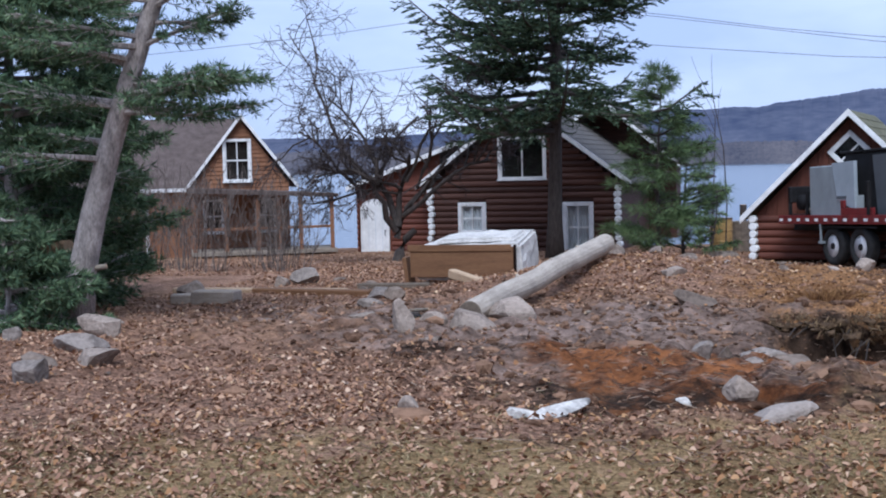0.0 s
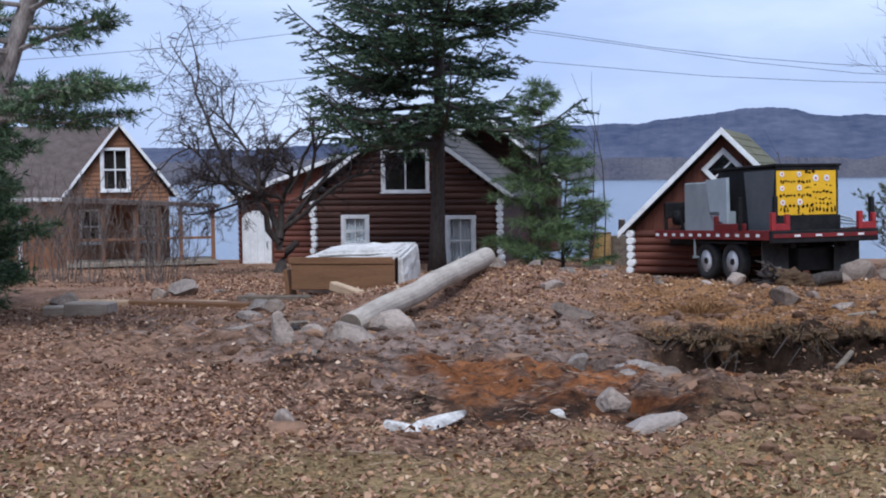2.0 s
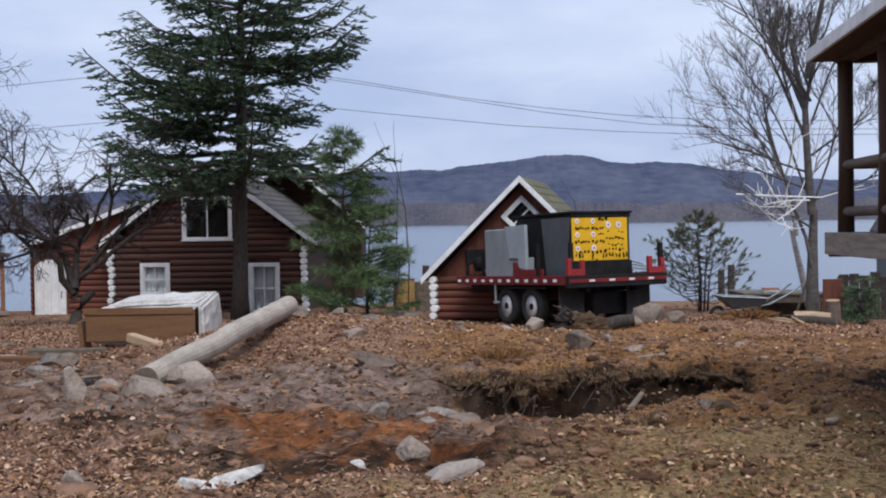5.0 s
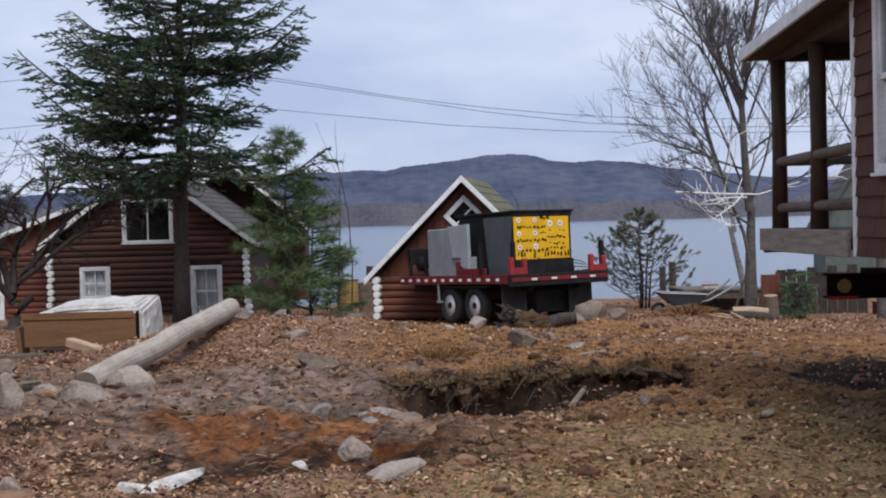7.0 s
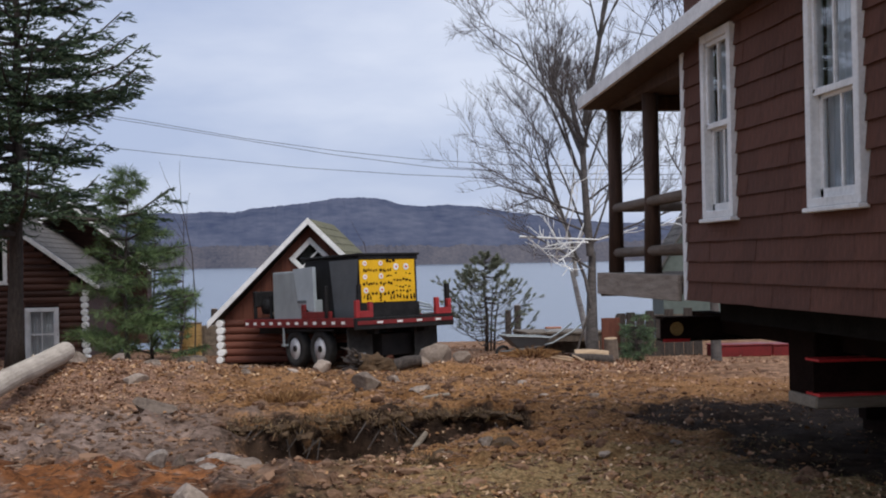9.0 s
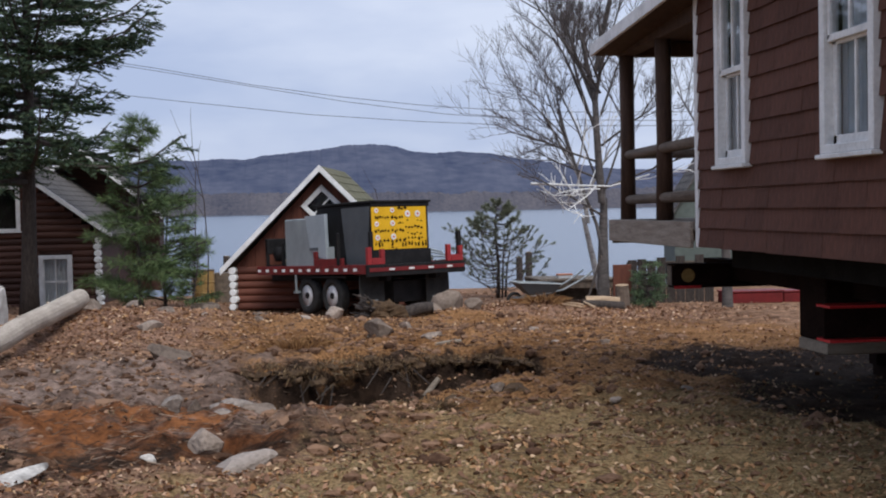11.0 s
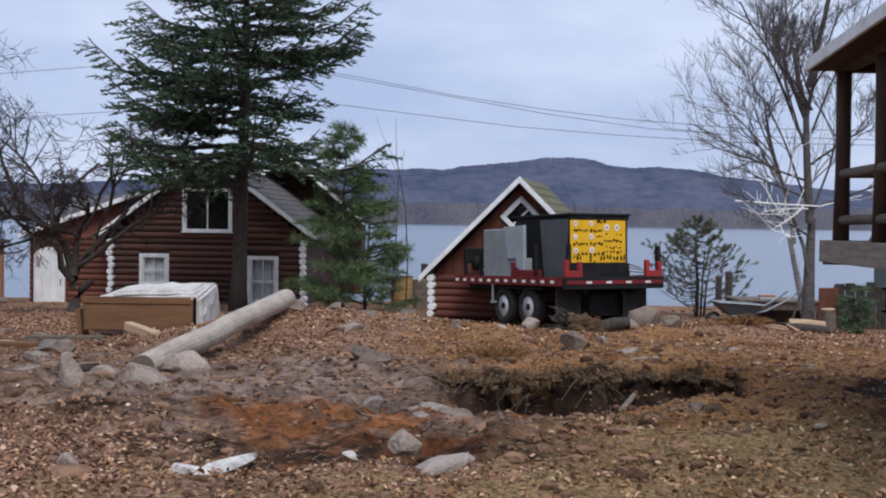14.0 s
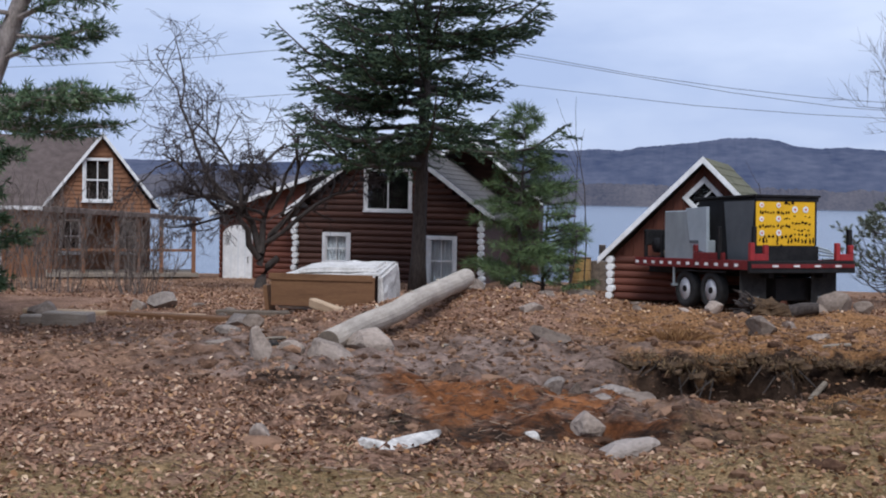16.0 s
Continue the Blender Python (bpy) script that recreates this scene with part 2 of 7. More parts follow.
M["rim_board"] = material("weathered_rim_board", (0.17, 0.13, 0.10), (0.40, 0.335, 0.27), 3.0, 0.85, 0.4, (8, 0.8, 8), 22)
M["curtain"] = material("pale_net_curtain", (0.44, 0.46, 0.48), (0.68, 0.70, 0.71), 3.0, 0.9, 0.1, (12, 12, 0.4), 10)
M["orange"] = material("faded_orange_plastic", (0.45, 0.16, 0.08), (0.62, 0.26, 0.15), 5.0, 0.6, 0.1)

M["green_wall"] = material("grey_green_siding", (0.075, 0.092, 0.082), (0.13, 0.155, 0.14), 4.0, 0.8, 0.2)

M["glass"] = bpy.data.materials.new("window_glass")
M["glass"].use_nodes = True
gb = M["glass"].node_tree.nodes["Principled BSDF"]
gb.inputs["Base Color"].default_value = (0.9, 0.93, 0.95, 1)
gb.inputs["Roughness"].default_value, gb.inputs["Transmission Weight"].default_value, gb.inputs["IOR"].default_value = 0.02, 1.0, 1.45
gb.inputs["Specular IOR Level"].default_value = 0.8

M["water"] = bpy.data.materials.new("grey_lake_water")
M["water"].use_nodes = True
wt, wk = M["water"].node_tree.nodes, M["water"].node_tree.links
wb = wt["Principled BSDF"]
wb.inputs["Base Color"].default_value = (0.10, 0.13, 0.17, 1)
wb.inputs["Roughness"].default_value, wb.inputs["Specular IOR Level"].default_value = 0.22, 0.5
wc, wm, wv, wp = wt.new("ShaderNodeTexCoord"), wt.new("ShaderNodeMapping"), wt.new("ShaderNodeTexNoise"), wt.new("ShaderNodeBump")
wm.inputs["Scale"].default_value = (0.5, 1.6, 1)
wv.inputs["Scale"].default_value, wv.inputs["Detail"].default_value = 0.9, 4.0
wp.inputs["Strength"].default_value, wp.inputs["Distance"].default_value = 0.25, 0.3
wk.new(wc.outputs["Object"], wm.inputs["Vector"])
wk.new(wm.outputs["Vector"], wv.inputs["Vector"])
wk.new(wv.outputs["Fac"], wp.inputs["Height"])
wk.new(wp.outputs["Normal"], wb.inputs["Normal"])
# no haze volume: the blue-grey haze tint is put into the far colours
M["hill"] = material("haze_tinted_hill", (0.040, 0.052, 0.092), (0.110, 0.118, 0.158), 0.005, 1.0, 0.0, (1, 1, 3.0), 0.035, spec=0.0)
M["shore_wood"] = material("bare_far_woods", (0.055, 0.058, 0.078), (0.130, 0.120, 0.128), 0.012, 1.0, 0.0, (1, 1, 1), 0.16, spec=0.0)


# ---------------------------------------------------------------- mesh helpers
class Shape:
    """Collects vertices and faces of one mesh."""

    def __init__(self):
        self.v, self.f = [], []

    def add(self, verts, faces):
        k = len(self.v)
        self.v += [tuple(p) for p in verts]
        self.f += [tuple(i + k for i in q) for q in faces]
        return self

    def box(self, x0, x1, y0, y1, z0, z1, m=None):
        c = [(x0, y0, z0), (x1, y0, z0), (x1, y1, z0), (x0, y1, z0), (x0, y0, z1), (x1, y0, z1), (x1, y1, z1), (x0, y1, z1)]
        if m is not None:
            c = [m @ Vector(p) for p in c]
        return self.add(c, [(0, 3, 2, 1), (4, 5, 6, 7), (0, 1, 5, 4), (1, 2, 6, 5), (2, 3, 7, 6), (3, 0, 4, 7)])

    def tube(self, points, radii, n=8, caps=True):
        """A tapered tube through points."""
        pts = [Vector(p) for p in points]
        k, rings = len(self.v), []
        for i, p in enumerate(pts):
            d = (pts[min(i + 1, len(pts) - 1)] - pts[max(i - 1, 0)])
            d = d.normalized() if d.length > 1e-9 else Vector((0, 0, 1))
            u = d.cross(Vector((0, 0, 1)) if abs(d.z) < 0.9 else Vector((1, 0, 0))).normalized()
            w = d.cross(u)
            for j in range(n):
                a = 2 * math.pi * j / n
                self.v.append(tuple(p + radii[i] * (math.cos(a) * u + math.sin(a) * w)))
        for i in range(len(pts) - 1):
            for j in range(n):
                a, b = k + i * n + j, k + i * n + (j + 1) % n
                self.f.append((a, b, b + n, a + n))
        if caps:
            self.f.append(tuple(k + j for j in range(n)))
            self.f.append(tuple(k + (len(pts) - 1) * n + j for j in reversed(range(n))))
        return self

    def prism(self, outline, y0, y1):
        """An outline in x and z drawn out along y."""
        n = len(outline)
        self.add([(x, y0, z) for x, z in outline] + [(x, y1, z) for x, z in outline],
                 [tuple(range(n)), tuple(reversed(range(n, 2 * n)))] + [(i, i + n, (i + 1) % n + n, (i + 1) % n) for i in range(n)])
        return self

    def mesh(self, name, mat, bevel=0.0, smooth=False, segs=1):
        me = bpy.data.meshes.new(name)
        me.from_pydata(self.v, [], self.f)
        bm = bmesh.new()
        bm.from_mesh(me)
        bmesh.ops.recalc_face_normals(bm, faces=bm.faces)
        if bevel:
            bmesh.ops.bevel(bm, geom=[e for e in bm.edges if e.is_manifold and e.calc_face_angle(0) > 0.5], offset=bevel, segments=segs, affect="EDGES", clamp_overlap=True)
        bm.to_mesh(me)
        bm.free()
        if smooth:
            me.polygons.foreach_set("use_smooth", [True] * len(me.polygons))
        me.materials.append(mat)
        return me


def raw_mesh(name, verts, faces, mat, smooth=False):
    me = bpy.data.meshes.new(name)
    me.from_pydata([tuple(p) for p in verts] if not isinstance(verts, np.ndarray) else verts.tolist(), [], faces if not isinstance(faces, np.ndarray) else faces.tolist())
    if smooth:
        me.polygons.foreach_set("use_smooth", [True] * len(me.polygons))
    me.materials.append(mat)
    return me


def thing(name, m, label, category, group="", kind=""):
    e = new(name)
    e.empty_display_size = 0.2
    e.matrix_world = m
    return tagged(e, label, category, group, kind)


def part(name, me, parent, label="", m=None):
    ob = new(name, me)
    ob.parent = parent
    if m is not None:
        ob.matrix_basis = m
    return tagged(ob, label) if label else ob


def single(name, me, m, label, category, group="", kind=""):
    ob = new(name, me)
    ob.matrix_world = m
    return tagged(ob, label, category, group, kind)


def at(x, y, z):
    return Matrix.Translation((x, y, z))


def stretched(x, y, z, sx, sy, sz):
    return Matrix.Translation((x, y, z)) @ Matrix.Diagonal((sx, sy, sz, 1))


rng = random.Random(7)

# ---------------------------------------------------------------- ground, lake, far shore
HOLE = (0.60, 13.1)


def bump2(x, y, cx, cy, rx, ry):
    return np.exp(-(((x - cx) / rx) ** 2 + ((y - cy) / ry) ** 2))


def wave(x, y):
    """Smooth uneven ground made of a few crossing waves."""
    return (0.5 * np.sin(1.3 * x + 0.7 * y + 0.4) * np.sin(0.9 * y - 0.5 * x) + 0.30 * np.sin(2.9 * x - 1.7 * y + 2) * np.sin(2.3 * y + 1.1 * x)
            + 0.20 * np.sin(6.1 * x + 2.3 * y) * np.sin(5.3 * y - 1.9 * x + 1) + 0.12 * np.sin(11 * x - 4 * y) * np.sin(9.7 * y + 5 * x + 2))


def height(x, y):
    x, y = np.asarray(x, float), np.asarray(y, float)
    r = np.hypot(x, np.maximum(y, 0))
    z = -0.033 * np.maximum(0, r - 8)
    z = np.where(y > 42, z - 0.30 * np.maximum(0, y - 42), z)
    z = np.maximum(z, -9.0)
    rough = np.clip((y - 5.5) / 3, 0.25, 1) * np.clip((30 - y) / 8, 0.25, 1)
    z = z + 0.055 * rough * wave(x, y)
    # bank that the long log rests on
    z = z + 0.52 * bump2(x, y, -2.9, 20.0, 2.2, 3.0) + 0.22 * bump2(x, y, 0.3, 20.5, 2.2, 2.5)
    # pit with a steep far side
    z = z - 0.34 * bump2(x, y, 0.75, 11.9, 1.3, 0.95) - 0.12 * bump2(x, y, 2.3, 12.9, 1.0, 0.6)
    jag = 0.10 * np.sin(4.3 * x + 1) + 0.07 * np.sin(10.7 * x)
    e = np.hypot((x - HOLE[0]) / 1.15, (y + jag - HOLE[1]) / (0.75 + 0.15 * np.sin(3 * x)))
    z = z - 0.62 / (1 + np.exp(np.minimum((e - 1) * 13, 60)))
    e2 = np.hypot((x - 2.2) / 0.95, (y + jag - 13.8) / 0.42)
    z = z - 0.34 / (1 + np.exp(np.minimum((e2 - 1) * 11, 60)))
    z = z + 0.20 * bump2(x, y, 1.2, 14.5, 2.4, 0.55)
    # spoil and ruts
    z = z + 0.20 * bump2(x, y, 3.3, 22.8, 1.0, 0.8) + 0.28 * bump2(x, y, 4.9, 24.5, 1.5, 1.2) + 0.15 * bump2(x, y, 2.8, 17.5, 1.6, 1.2)
    z = z - 0.12 * bump2(x, y, -1.4, 9.3, 1.0, 1.5) - 0.14 * bump2(x, y, -0.1, 8.9, 0.8, 0.8)
    z = z + 0.10 * bump2(x, y, -4.2, 12.6, 1.2, 0.9) + 0.12 * bump2(x, y, -8.0, 11.0, 1.8, 1.5)
    # darker, deeper end of the pit
    e3 = np.hypot((x - 0.15) / 0.62, (y + jag - 13.15) / 0.55)
    z = z - 0.34 / (1 + np.exp(np.minimum((e3 - 1) * 12, 60)))
    # unseen rises beyond the house and behind the eye, added to shade its underside
    z = z + 1.9 / (1 + np.exp(np.clip(-(x - 14.2) * 2.5, -60, 60))) / (1 + np.exp(np.clip((y - 15.5) * 1.5, -60, 60)))
    z = z + 1.7 / (1 + np.exp(np.clip((y + 5.0) * 2.0, -60, 60))) / (1 + np.exp(np.clip(-(x - 2.0) * 2.0, -60, 60)))
    return z


def h(x, y):
    return float(height(x, y))


def graded(lo, hi, near0, near1, fine, coarse):
    """Grid lines that are close together in the near stretch and widen outside it."""
    a = list(np.arange(near0, near1 + 1e-6, fine))
    step, p = fine, near1
    while p < hi:
        step = min(step * 1.18, coarse)
        p += step
        a.append(min(p, hi))
    step, p = fine, near0
    while p > lo:
        step = min(step * 1.18, coarse)
        p -= step
        a.insert(0, max(p, lo))
    return np.array(a)


gx, gy = graded(-900, 900, -12, 8, 0.11, 90), graded(-400, 75, 4.5, 25, 0.11, 60)
GX, GY = np.meshgrid(gx, gy)
GZ = height(GX, GY)
fine_bump = np.array([noise.noise((float(a) * 2.6, float(b) * 2.6, 0.0)) for a, b in zip(GX.ravel(), GY.ravel())]).reshape(GX.shape)
fine_two = np.array([noise.noise((float(a) * 6.5, float(b) * 6.5, 5.0)) for a, b in zip(GX.ravel(), GY.ravel())]).reshape(GX.shape)
near_mask = np.clip((GY - 3) / 5, 0, 1) * np.clip((34 - GY) / 10, 0, 1) * np.clip((16 - np.abs(GX)) / 4, 0, 1)
churn = np.clip(1.2 * bump2(GX, GY, -0.8, 11, 3.8, 3.2) + bump2(GX, GY, 2, 15, 3.5, 3.0) + bump2(GX, GY, -5, 14, 3, 3), 0, 1)
ridged = np.array([0.42 - abs(noise.noise((float(a) * 1.5 + 3.0, float(b) * 1.1, 9.0))) - 0.5 * abs(noise.noise((float(a) * 3.4, float(b) * 2.8, 2.0))) for a, b in zip(GX.ravel(), GY.ravel())]).reshape(GX.shape)
GZ = GZ + near_mask * (0.022 + 0.085 * churn) * fine_bump + near_mask * (0.016 + 0.055 * churn) * fine_two + near_mask * (0.02 + 0.20 * churn) * ridged
nx, ny = len(gx), len(gy)
idx = np.arange(nx * ny).reshape(ny, nx)
gfaces = np.stack([idx[:-1, :-1], idx[:-1, 1:], idx[1:, 1:], idx[1:, :-1]], -1).reshape(-1, 4)


def ground_material():
    m = bpy.data.materials.new("churned_yard_soil")
    m.use_nodes = True
    n, l = m.node_tree.nodes, m.node_tree.links
    b = n["Principled BSDF"]
    co = n.new("ShaderNodeTexCoord")

    def nz(scale, detail=5.0, rough=0.6):
        q = n.new("ShaderNodeTexNoise")
        q.inputs["Scale"].default_value, q.inputs["Detail"].default_value, q.inputs["Roughness"].default_value = scale, detail, rough
        l.new(co.outputs["Object"], q.inputs["Vector"])
        return q.outputs["Fac"]

    def ramp(src, c0, c1, p0=0.35, p1=0.68):
        q = n.new("ShaderNodeValToRGB")
        q.color_ramp.elements[0].position, q.color_ramp.elements[0].color = p0, rgb(c0)
        q.color_ramp.elements[1].position, q.color_ramp.elements[1].color = p1, rgb(c1)
        l.new(src, q.inputs["Fac"])
        return q.outputs["Color"]

    def blend(a, c, name, sharp):
        """Lays c over a where the named mask, broken up by noise, is high."""
        at_ = n.new("ShaderNodeAttribute")
        at_.attribute_name = name
        s = n.new("ShaderNodeMath")
        s.operation = "MULTIPLY_ADD"
        l.new(nz(sharp, 6.0, 0.7), s.inputs[0])
        s.inputs[1].default_value = 1.6
        off = n.new("ShaderNodeMath")
        off.operation = "SUBTRACT"
        l.new(at_.outputs["Fac"], off.inputs[0])
        off.inputs[1].default_value = 0.8
        l.new(off.outputs[0], s.inputs[2])
        e = n.new("ShaderNodeMapRange")
        e.inputs["From Min"].default_value, e.inputs["From Max"].default_value = 0.35, 0.65
        l.new(s.outputs[0], e.inputs["Value"])
        x = n.new("ShaderNodeMix")
        x.data_type = "RGBA"
        l.new(e.outputs["Result"], x.inputs["Factor"])
        l.new(a, x.inputs["A"])
        l.new(c, x.inputs["B"])
        return x.outputs["Result"]

    fine, mid = nz(26.0, 6.0, 0.7), nz(5.0, 6.0, 0.7)
    soil = ramp(mid, (0.100, 0.053, 0.032), (0.50, 0.305, 0.190))
    grey = ramp(mid, (0.075, 0.051, 0.040), (0.44, 0.318, 0.254), 0.32, 0.68)
    litter = ramp(fine, (0.110, 0.060, 0.040), (0.54, 0.330, 0.222), 0.36, 0.66)
    turf = ramp(fine, (0.130, 0.086, 0.038), (0.58, 0.395, 0.200), 0.34, 0.66)
    clay = ramp(mid, (0.070, 0.030, 0.017), (0.40, 0.160, 0.060), 0.34, 0.64)
    # muddy soil colour, also painted shade in the pit and under the house
    mud_shade = ramp(mid, (0.020, 0.013, 0.009), (0.085, 0.055, 0.038))
    tan = ramp(fine, (0.125, 0.060, 0.025), (0.49, 0.262, 0.115), 0.36, 0.66)
    c = blend(soil, grey, "grey", 2.2)
    c = blend(c, litter, "litter", 3.0)
    c = blend(c, tan, "tan", 2.5)
    c = blend(c, turf, "turf", 1.7)
    c = blend(c, clay, "clay", 2.6)
    c = blend(c, mud_shade, "mud_shade", 3.2)
    damp = n.new("ShaderNodeMix")
    damp.data_type, damp.blend_type = "RGBA", "MULTIPLY"
    damp.inputs["Factor"].default_value = 1.0
    l.new(c, damp.inputs["A"])
    l.new(ramp(nz(0.9, 7.0, 0.68), (0.56, 0.52, 0.49), (1.0, 1.0, 1.0), 0.36, 0.56), damp.inputs["B"])
    l.new(damp.outputs["Result"], b.inputs["Base Color"])
    b.inputs["Roughness"].default_value, b.inputs["Specular IOR Level"].default_value = 0.95, 0.06
    bp = n.new("ShaderNodeBump")
    bp.inputs["Strength"].default_value, bp.inputs["Distance"].default_value = 1.0, 0.045
    l.new(nz(18.0, 8.0, 0.75), bp.inputs["Height"])
    l.new(bp.outputs["Normal"], b.inputs["Normal"])
    return m


M["ground"] = ground_material()
gverts = np.stack([GX, GY, GZ], -1).reshape(-1, 3)
ground_me = raw_mesh("ground", gverts, gfaces, M["ground"], smooth=True)


def clay_mask(x, y):
    return np.clip(1.15 * bump2(x, y, -1.25, 9.9, 0.75, 1.5) + 1.0 * bump2(x, y, 0.15, 11.0, 1.1, 0.5) + 0.9 * bump2(x, y, -2.2, 10.9, 0.6, 0.6) + 0.7 * bump2(x, y, -4.9, 13.2, 1.1, 0.7)
                   + 0.9 * bump2(x, y, -0.35, 9.2, 0.5, 0.5) + 0.8 * bump2(x, y, 0.9, 12.1, 0.7, 0.4), 0, 0.66)


def litter_mask(x, y):
    return np.clip(1.1 * bump2(x, y, -4.5, 7.5, 3.4, 3.4) + 0.75 * bump2(x, y, -2.4, 19.0, 1.9, 3.0) + 0.5 * bump2(x, y, 0.2, 17.0, 1.0, 1.2) + 0.5 * bump2(x, y, -6, 19, 4, 4) + 0.85 * bump2(x, y, 5.6, 24, 3.0, 2.6) + 0.45 * bump2(x, y, 1.5, 6.5, 4.0, 2.4) + 0.7 * bump2(x, y, -12, 25, 6, 7) + 0.6 * bump2(x, y, -9, 12, 3, 4), 0, 1)


def turf_mask(x, y):
    return np.clip(1.0 * bump2(x, y, -0.6, 4.8, 6, 2.6) + 0.95 * bump2(x, y, 3.0, 7.8, 2.6, 4.2) + 0.5 * bump2(x, y, 0.9, 15.6, 1.6, 0.8) + np.where(y < 3, 0.8, 0) + np.where(np.abs(x) > 25, 0.7, 0), 0, 1)


MASKS = (("clay", clay_mask(GX, GY)), ("litter", litter_mask(GX, GY)), ("turf", turf_mask(GX, GY)),
         ("grey", np.clip(bump2(GX, GY, -2.2, 11.5, 3.0, 3.2) + 0.7 * bump2(GX, GY, -7, 15, 3, 2.5) + 0.5 * bump2(GX, GY, -1, 15, 2, 3), 0, 1)),
         ("tan", np.clip(1.1 * bump2(GX, GY, 3.0, 13.0, 2.6, 5.0) + 1.0 * bump2(GX, GY, 1.8, 19, 3.2, 4.5) + 0.9 * bump2(GX, GY, 6, 17, 4, 5) + 0.55 * bump2(GX, GY, 2.5, 7.5, 2.0, 2.5), 0, 1)),
         # wet ruts, plus bands that paint shade under the house and in the pit
         ("mud_shade", np.clip(0.55 * bump2(GX, GY, -3.4, 10.6, 1.6, 1.0) + 0.5 * bump2(GX, GY, -4.2, 5.9, 1.0, 0.45) + 1.6 / (1 + np.exp(np.clip(-(GX - 4.5 + 0.25 * np.sin(2 * GY)) * 4, -50, 50))) / (1 + np.exp(np.clip((GY - 15.0) * 1.5, -50, 50))) + 1.1 * np.exp(-(np.hypot((GX - HOLE[0]) / 1.2, (GY - HOLE[1] - 0.1) / 0.95)) ** 4) + 0.9 * np.exp(-(np.hypot((GX - 2.2) / 1.0, (GY - 13.95) / 0.45)) ** 4)
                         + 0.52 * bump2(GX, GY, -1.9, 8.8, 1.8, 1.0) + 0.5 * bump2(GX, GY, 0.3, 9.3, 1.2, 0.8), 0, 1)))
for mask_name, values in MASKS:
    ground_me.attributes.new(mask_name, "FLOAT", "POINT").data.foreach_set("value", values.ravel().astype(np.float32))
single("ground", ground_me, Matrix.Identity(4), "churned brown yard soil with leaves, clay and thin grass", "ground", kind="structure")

lake_me = Shape().add([(-6000, 52, -5.0), (6000, 52, -5.0), (6000, 4500, -5.0), (-6000, 4500, -5.0)], [(0, 1, 2, 3)]).mesh("water", M["water"])
single("water", lake_me, Matrix.Identity(4), "calm pale grey lake water", "lake", kind="structure")


def far_ridge(name, crest, y0, depth, mat, jag, seed, label):
    """A far wooded ridge: rises from the shore to a crest, with a tree-ragged outline."""
    r = random.Random(seed)
    xs = np.arange(-2600, 1900, 5.0)
    top = np.interp(xs, [c[0] for c in crest], [c[1] for c in crest])
    top = top + np.array([jag * (noise.noise((x * 0.02, seed, 0)) + 0.8 * r.random()) for x in xs])
    rows, k = [], 7
    for i in range(k):
        f = i / (k - 1)
        lift = math.sin(f * math.pi / 2) ** 1.1
        wob = np.array([noise.noise((x * 0.004, f * 3, seed + 3)) for x in xs]) * (0.0 if i in (0, k - 1) else 0.06)
        rows.append(np.stack([xs, np.full_like(xs, y0 + depth * f), -6.0 + (top + 6.0) * np.clip(lift + wob, 0, 1)], -1))
    rows.append(np.stack([xs, np.full_like(xs, y0 + depth * 1.5), np.full_like(xs, -8.0)], -1))
    v = np.concatenate(rows)
    n_ = len(xs)
    ii = np.arange(len(rows) * n_).reshape(len(rows), n_)
    fc = np.stack([ii[:-1, :-1], ii[:-1, 1:], ii[1:, 1:], ii[1:, :-1]], -1).reshape(-1, 4)
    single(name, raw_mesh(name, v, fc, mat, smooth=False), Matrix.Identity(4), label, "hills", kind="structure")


far_ridge("backdrop_hill", [(-2600, 80), (-1575, 92), (-1197, 82), (-1054, 74), (-806, 90), (-500, 105), (-279, 118), (-104, 121), (-40, 131), (40, 136), (75, 143), (100, 147), (143, 150), (205, 147), (246, 137), (311, 127), (363, 131), (441, 126), (493, 116), (557, 107), (752, 84), (1900, 60)], 2450, 300, M["hill"], 3.0, 3, "wooded hills across the lake, tinted blue-grey with haze")
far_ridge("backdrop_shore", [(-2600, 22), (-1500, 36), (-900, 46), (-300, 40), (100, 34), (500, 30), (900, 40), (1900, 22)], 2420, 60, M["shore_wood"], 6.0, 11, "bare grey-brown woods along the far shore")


# ---------------------------------------------------------------- buildings
LOG = Shape().tube([(-0.5, 0, 0), (0.5, 0, 0)], [0.5, 0.5], 10).mesh("log", M["dark_log"], smooth=False)
LOG_RED = Shape().tube([(-0.5, 0, 0), (0.5, 0, 0)], [0.5, 0.5], 10).mesh("log", M["red_log"], smooth=False)
LOG_END = Shape().tube([(0, -0.5, 0), (0, -0.42, 0), (0, 0.5, 0)], [0.40, 0.5, 0.5], 12).mesh("log_end", M["chalk_white"])


def cut(x0, x1, z0, z1, holes):
    """The stretches of a course from x0 to x1 that no opening takes."""
    spans = [(x0, x1)]
    for a, b, c, d in holes:
        if z1 > c + 0.02 and z0 < d - 0.02:
            spans = [q for s, e in spans for q in ((s, min(e, a)), (max(s, b), e)) if q[1] - q[0] > 0.04]
    return spans


def log_front(parent, me, z0, z1, d, width_at, holes, y=0.0):
    z = z0
    while z < z1 - d * 0.3:
        x0, x1 = width_at(z + d / 2)
        for a, b in cut(x0, x1, z, z + d, holes):
            if b - a > 0.08:
                part("log", me, parent, m=stretched((a + b) / 2, y + rng.uniform(-0.012, 0.012), z + d / 2, b - a, d * 1.02, d * rng.uniform(1.0, 1.08)))
        z += d


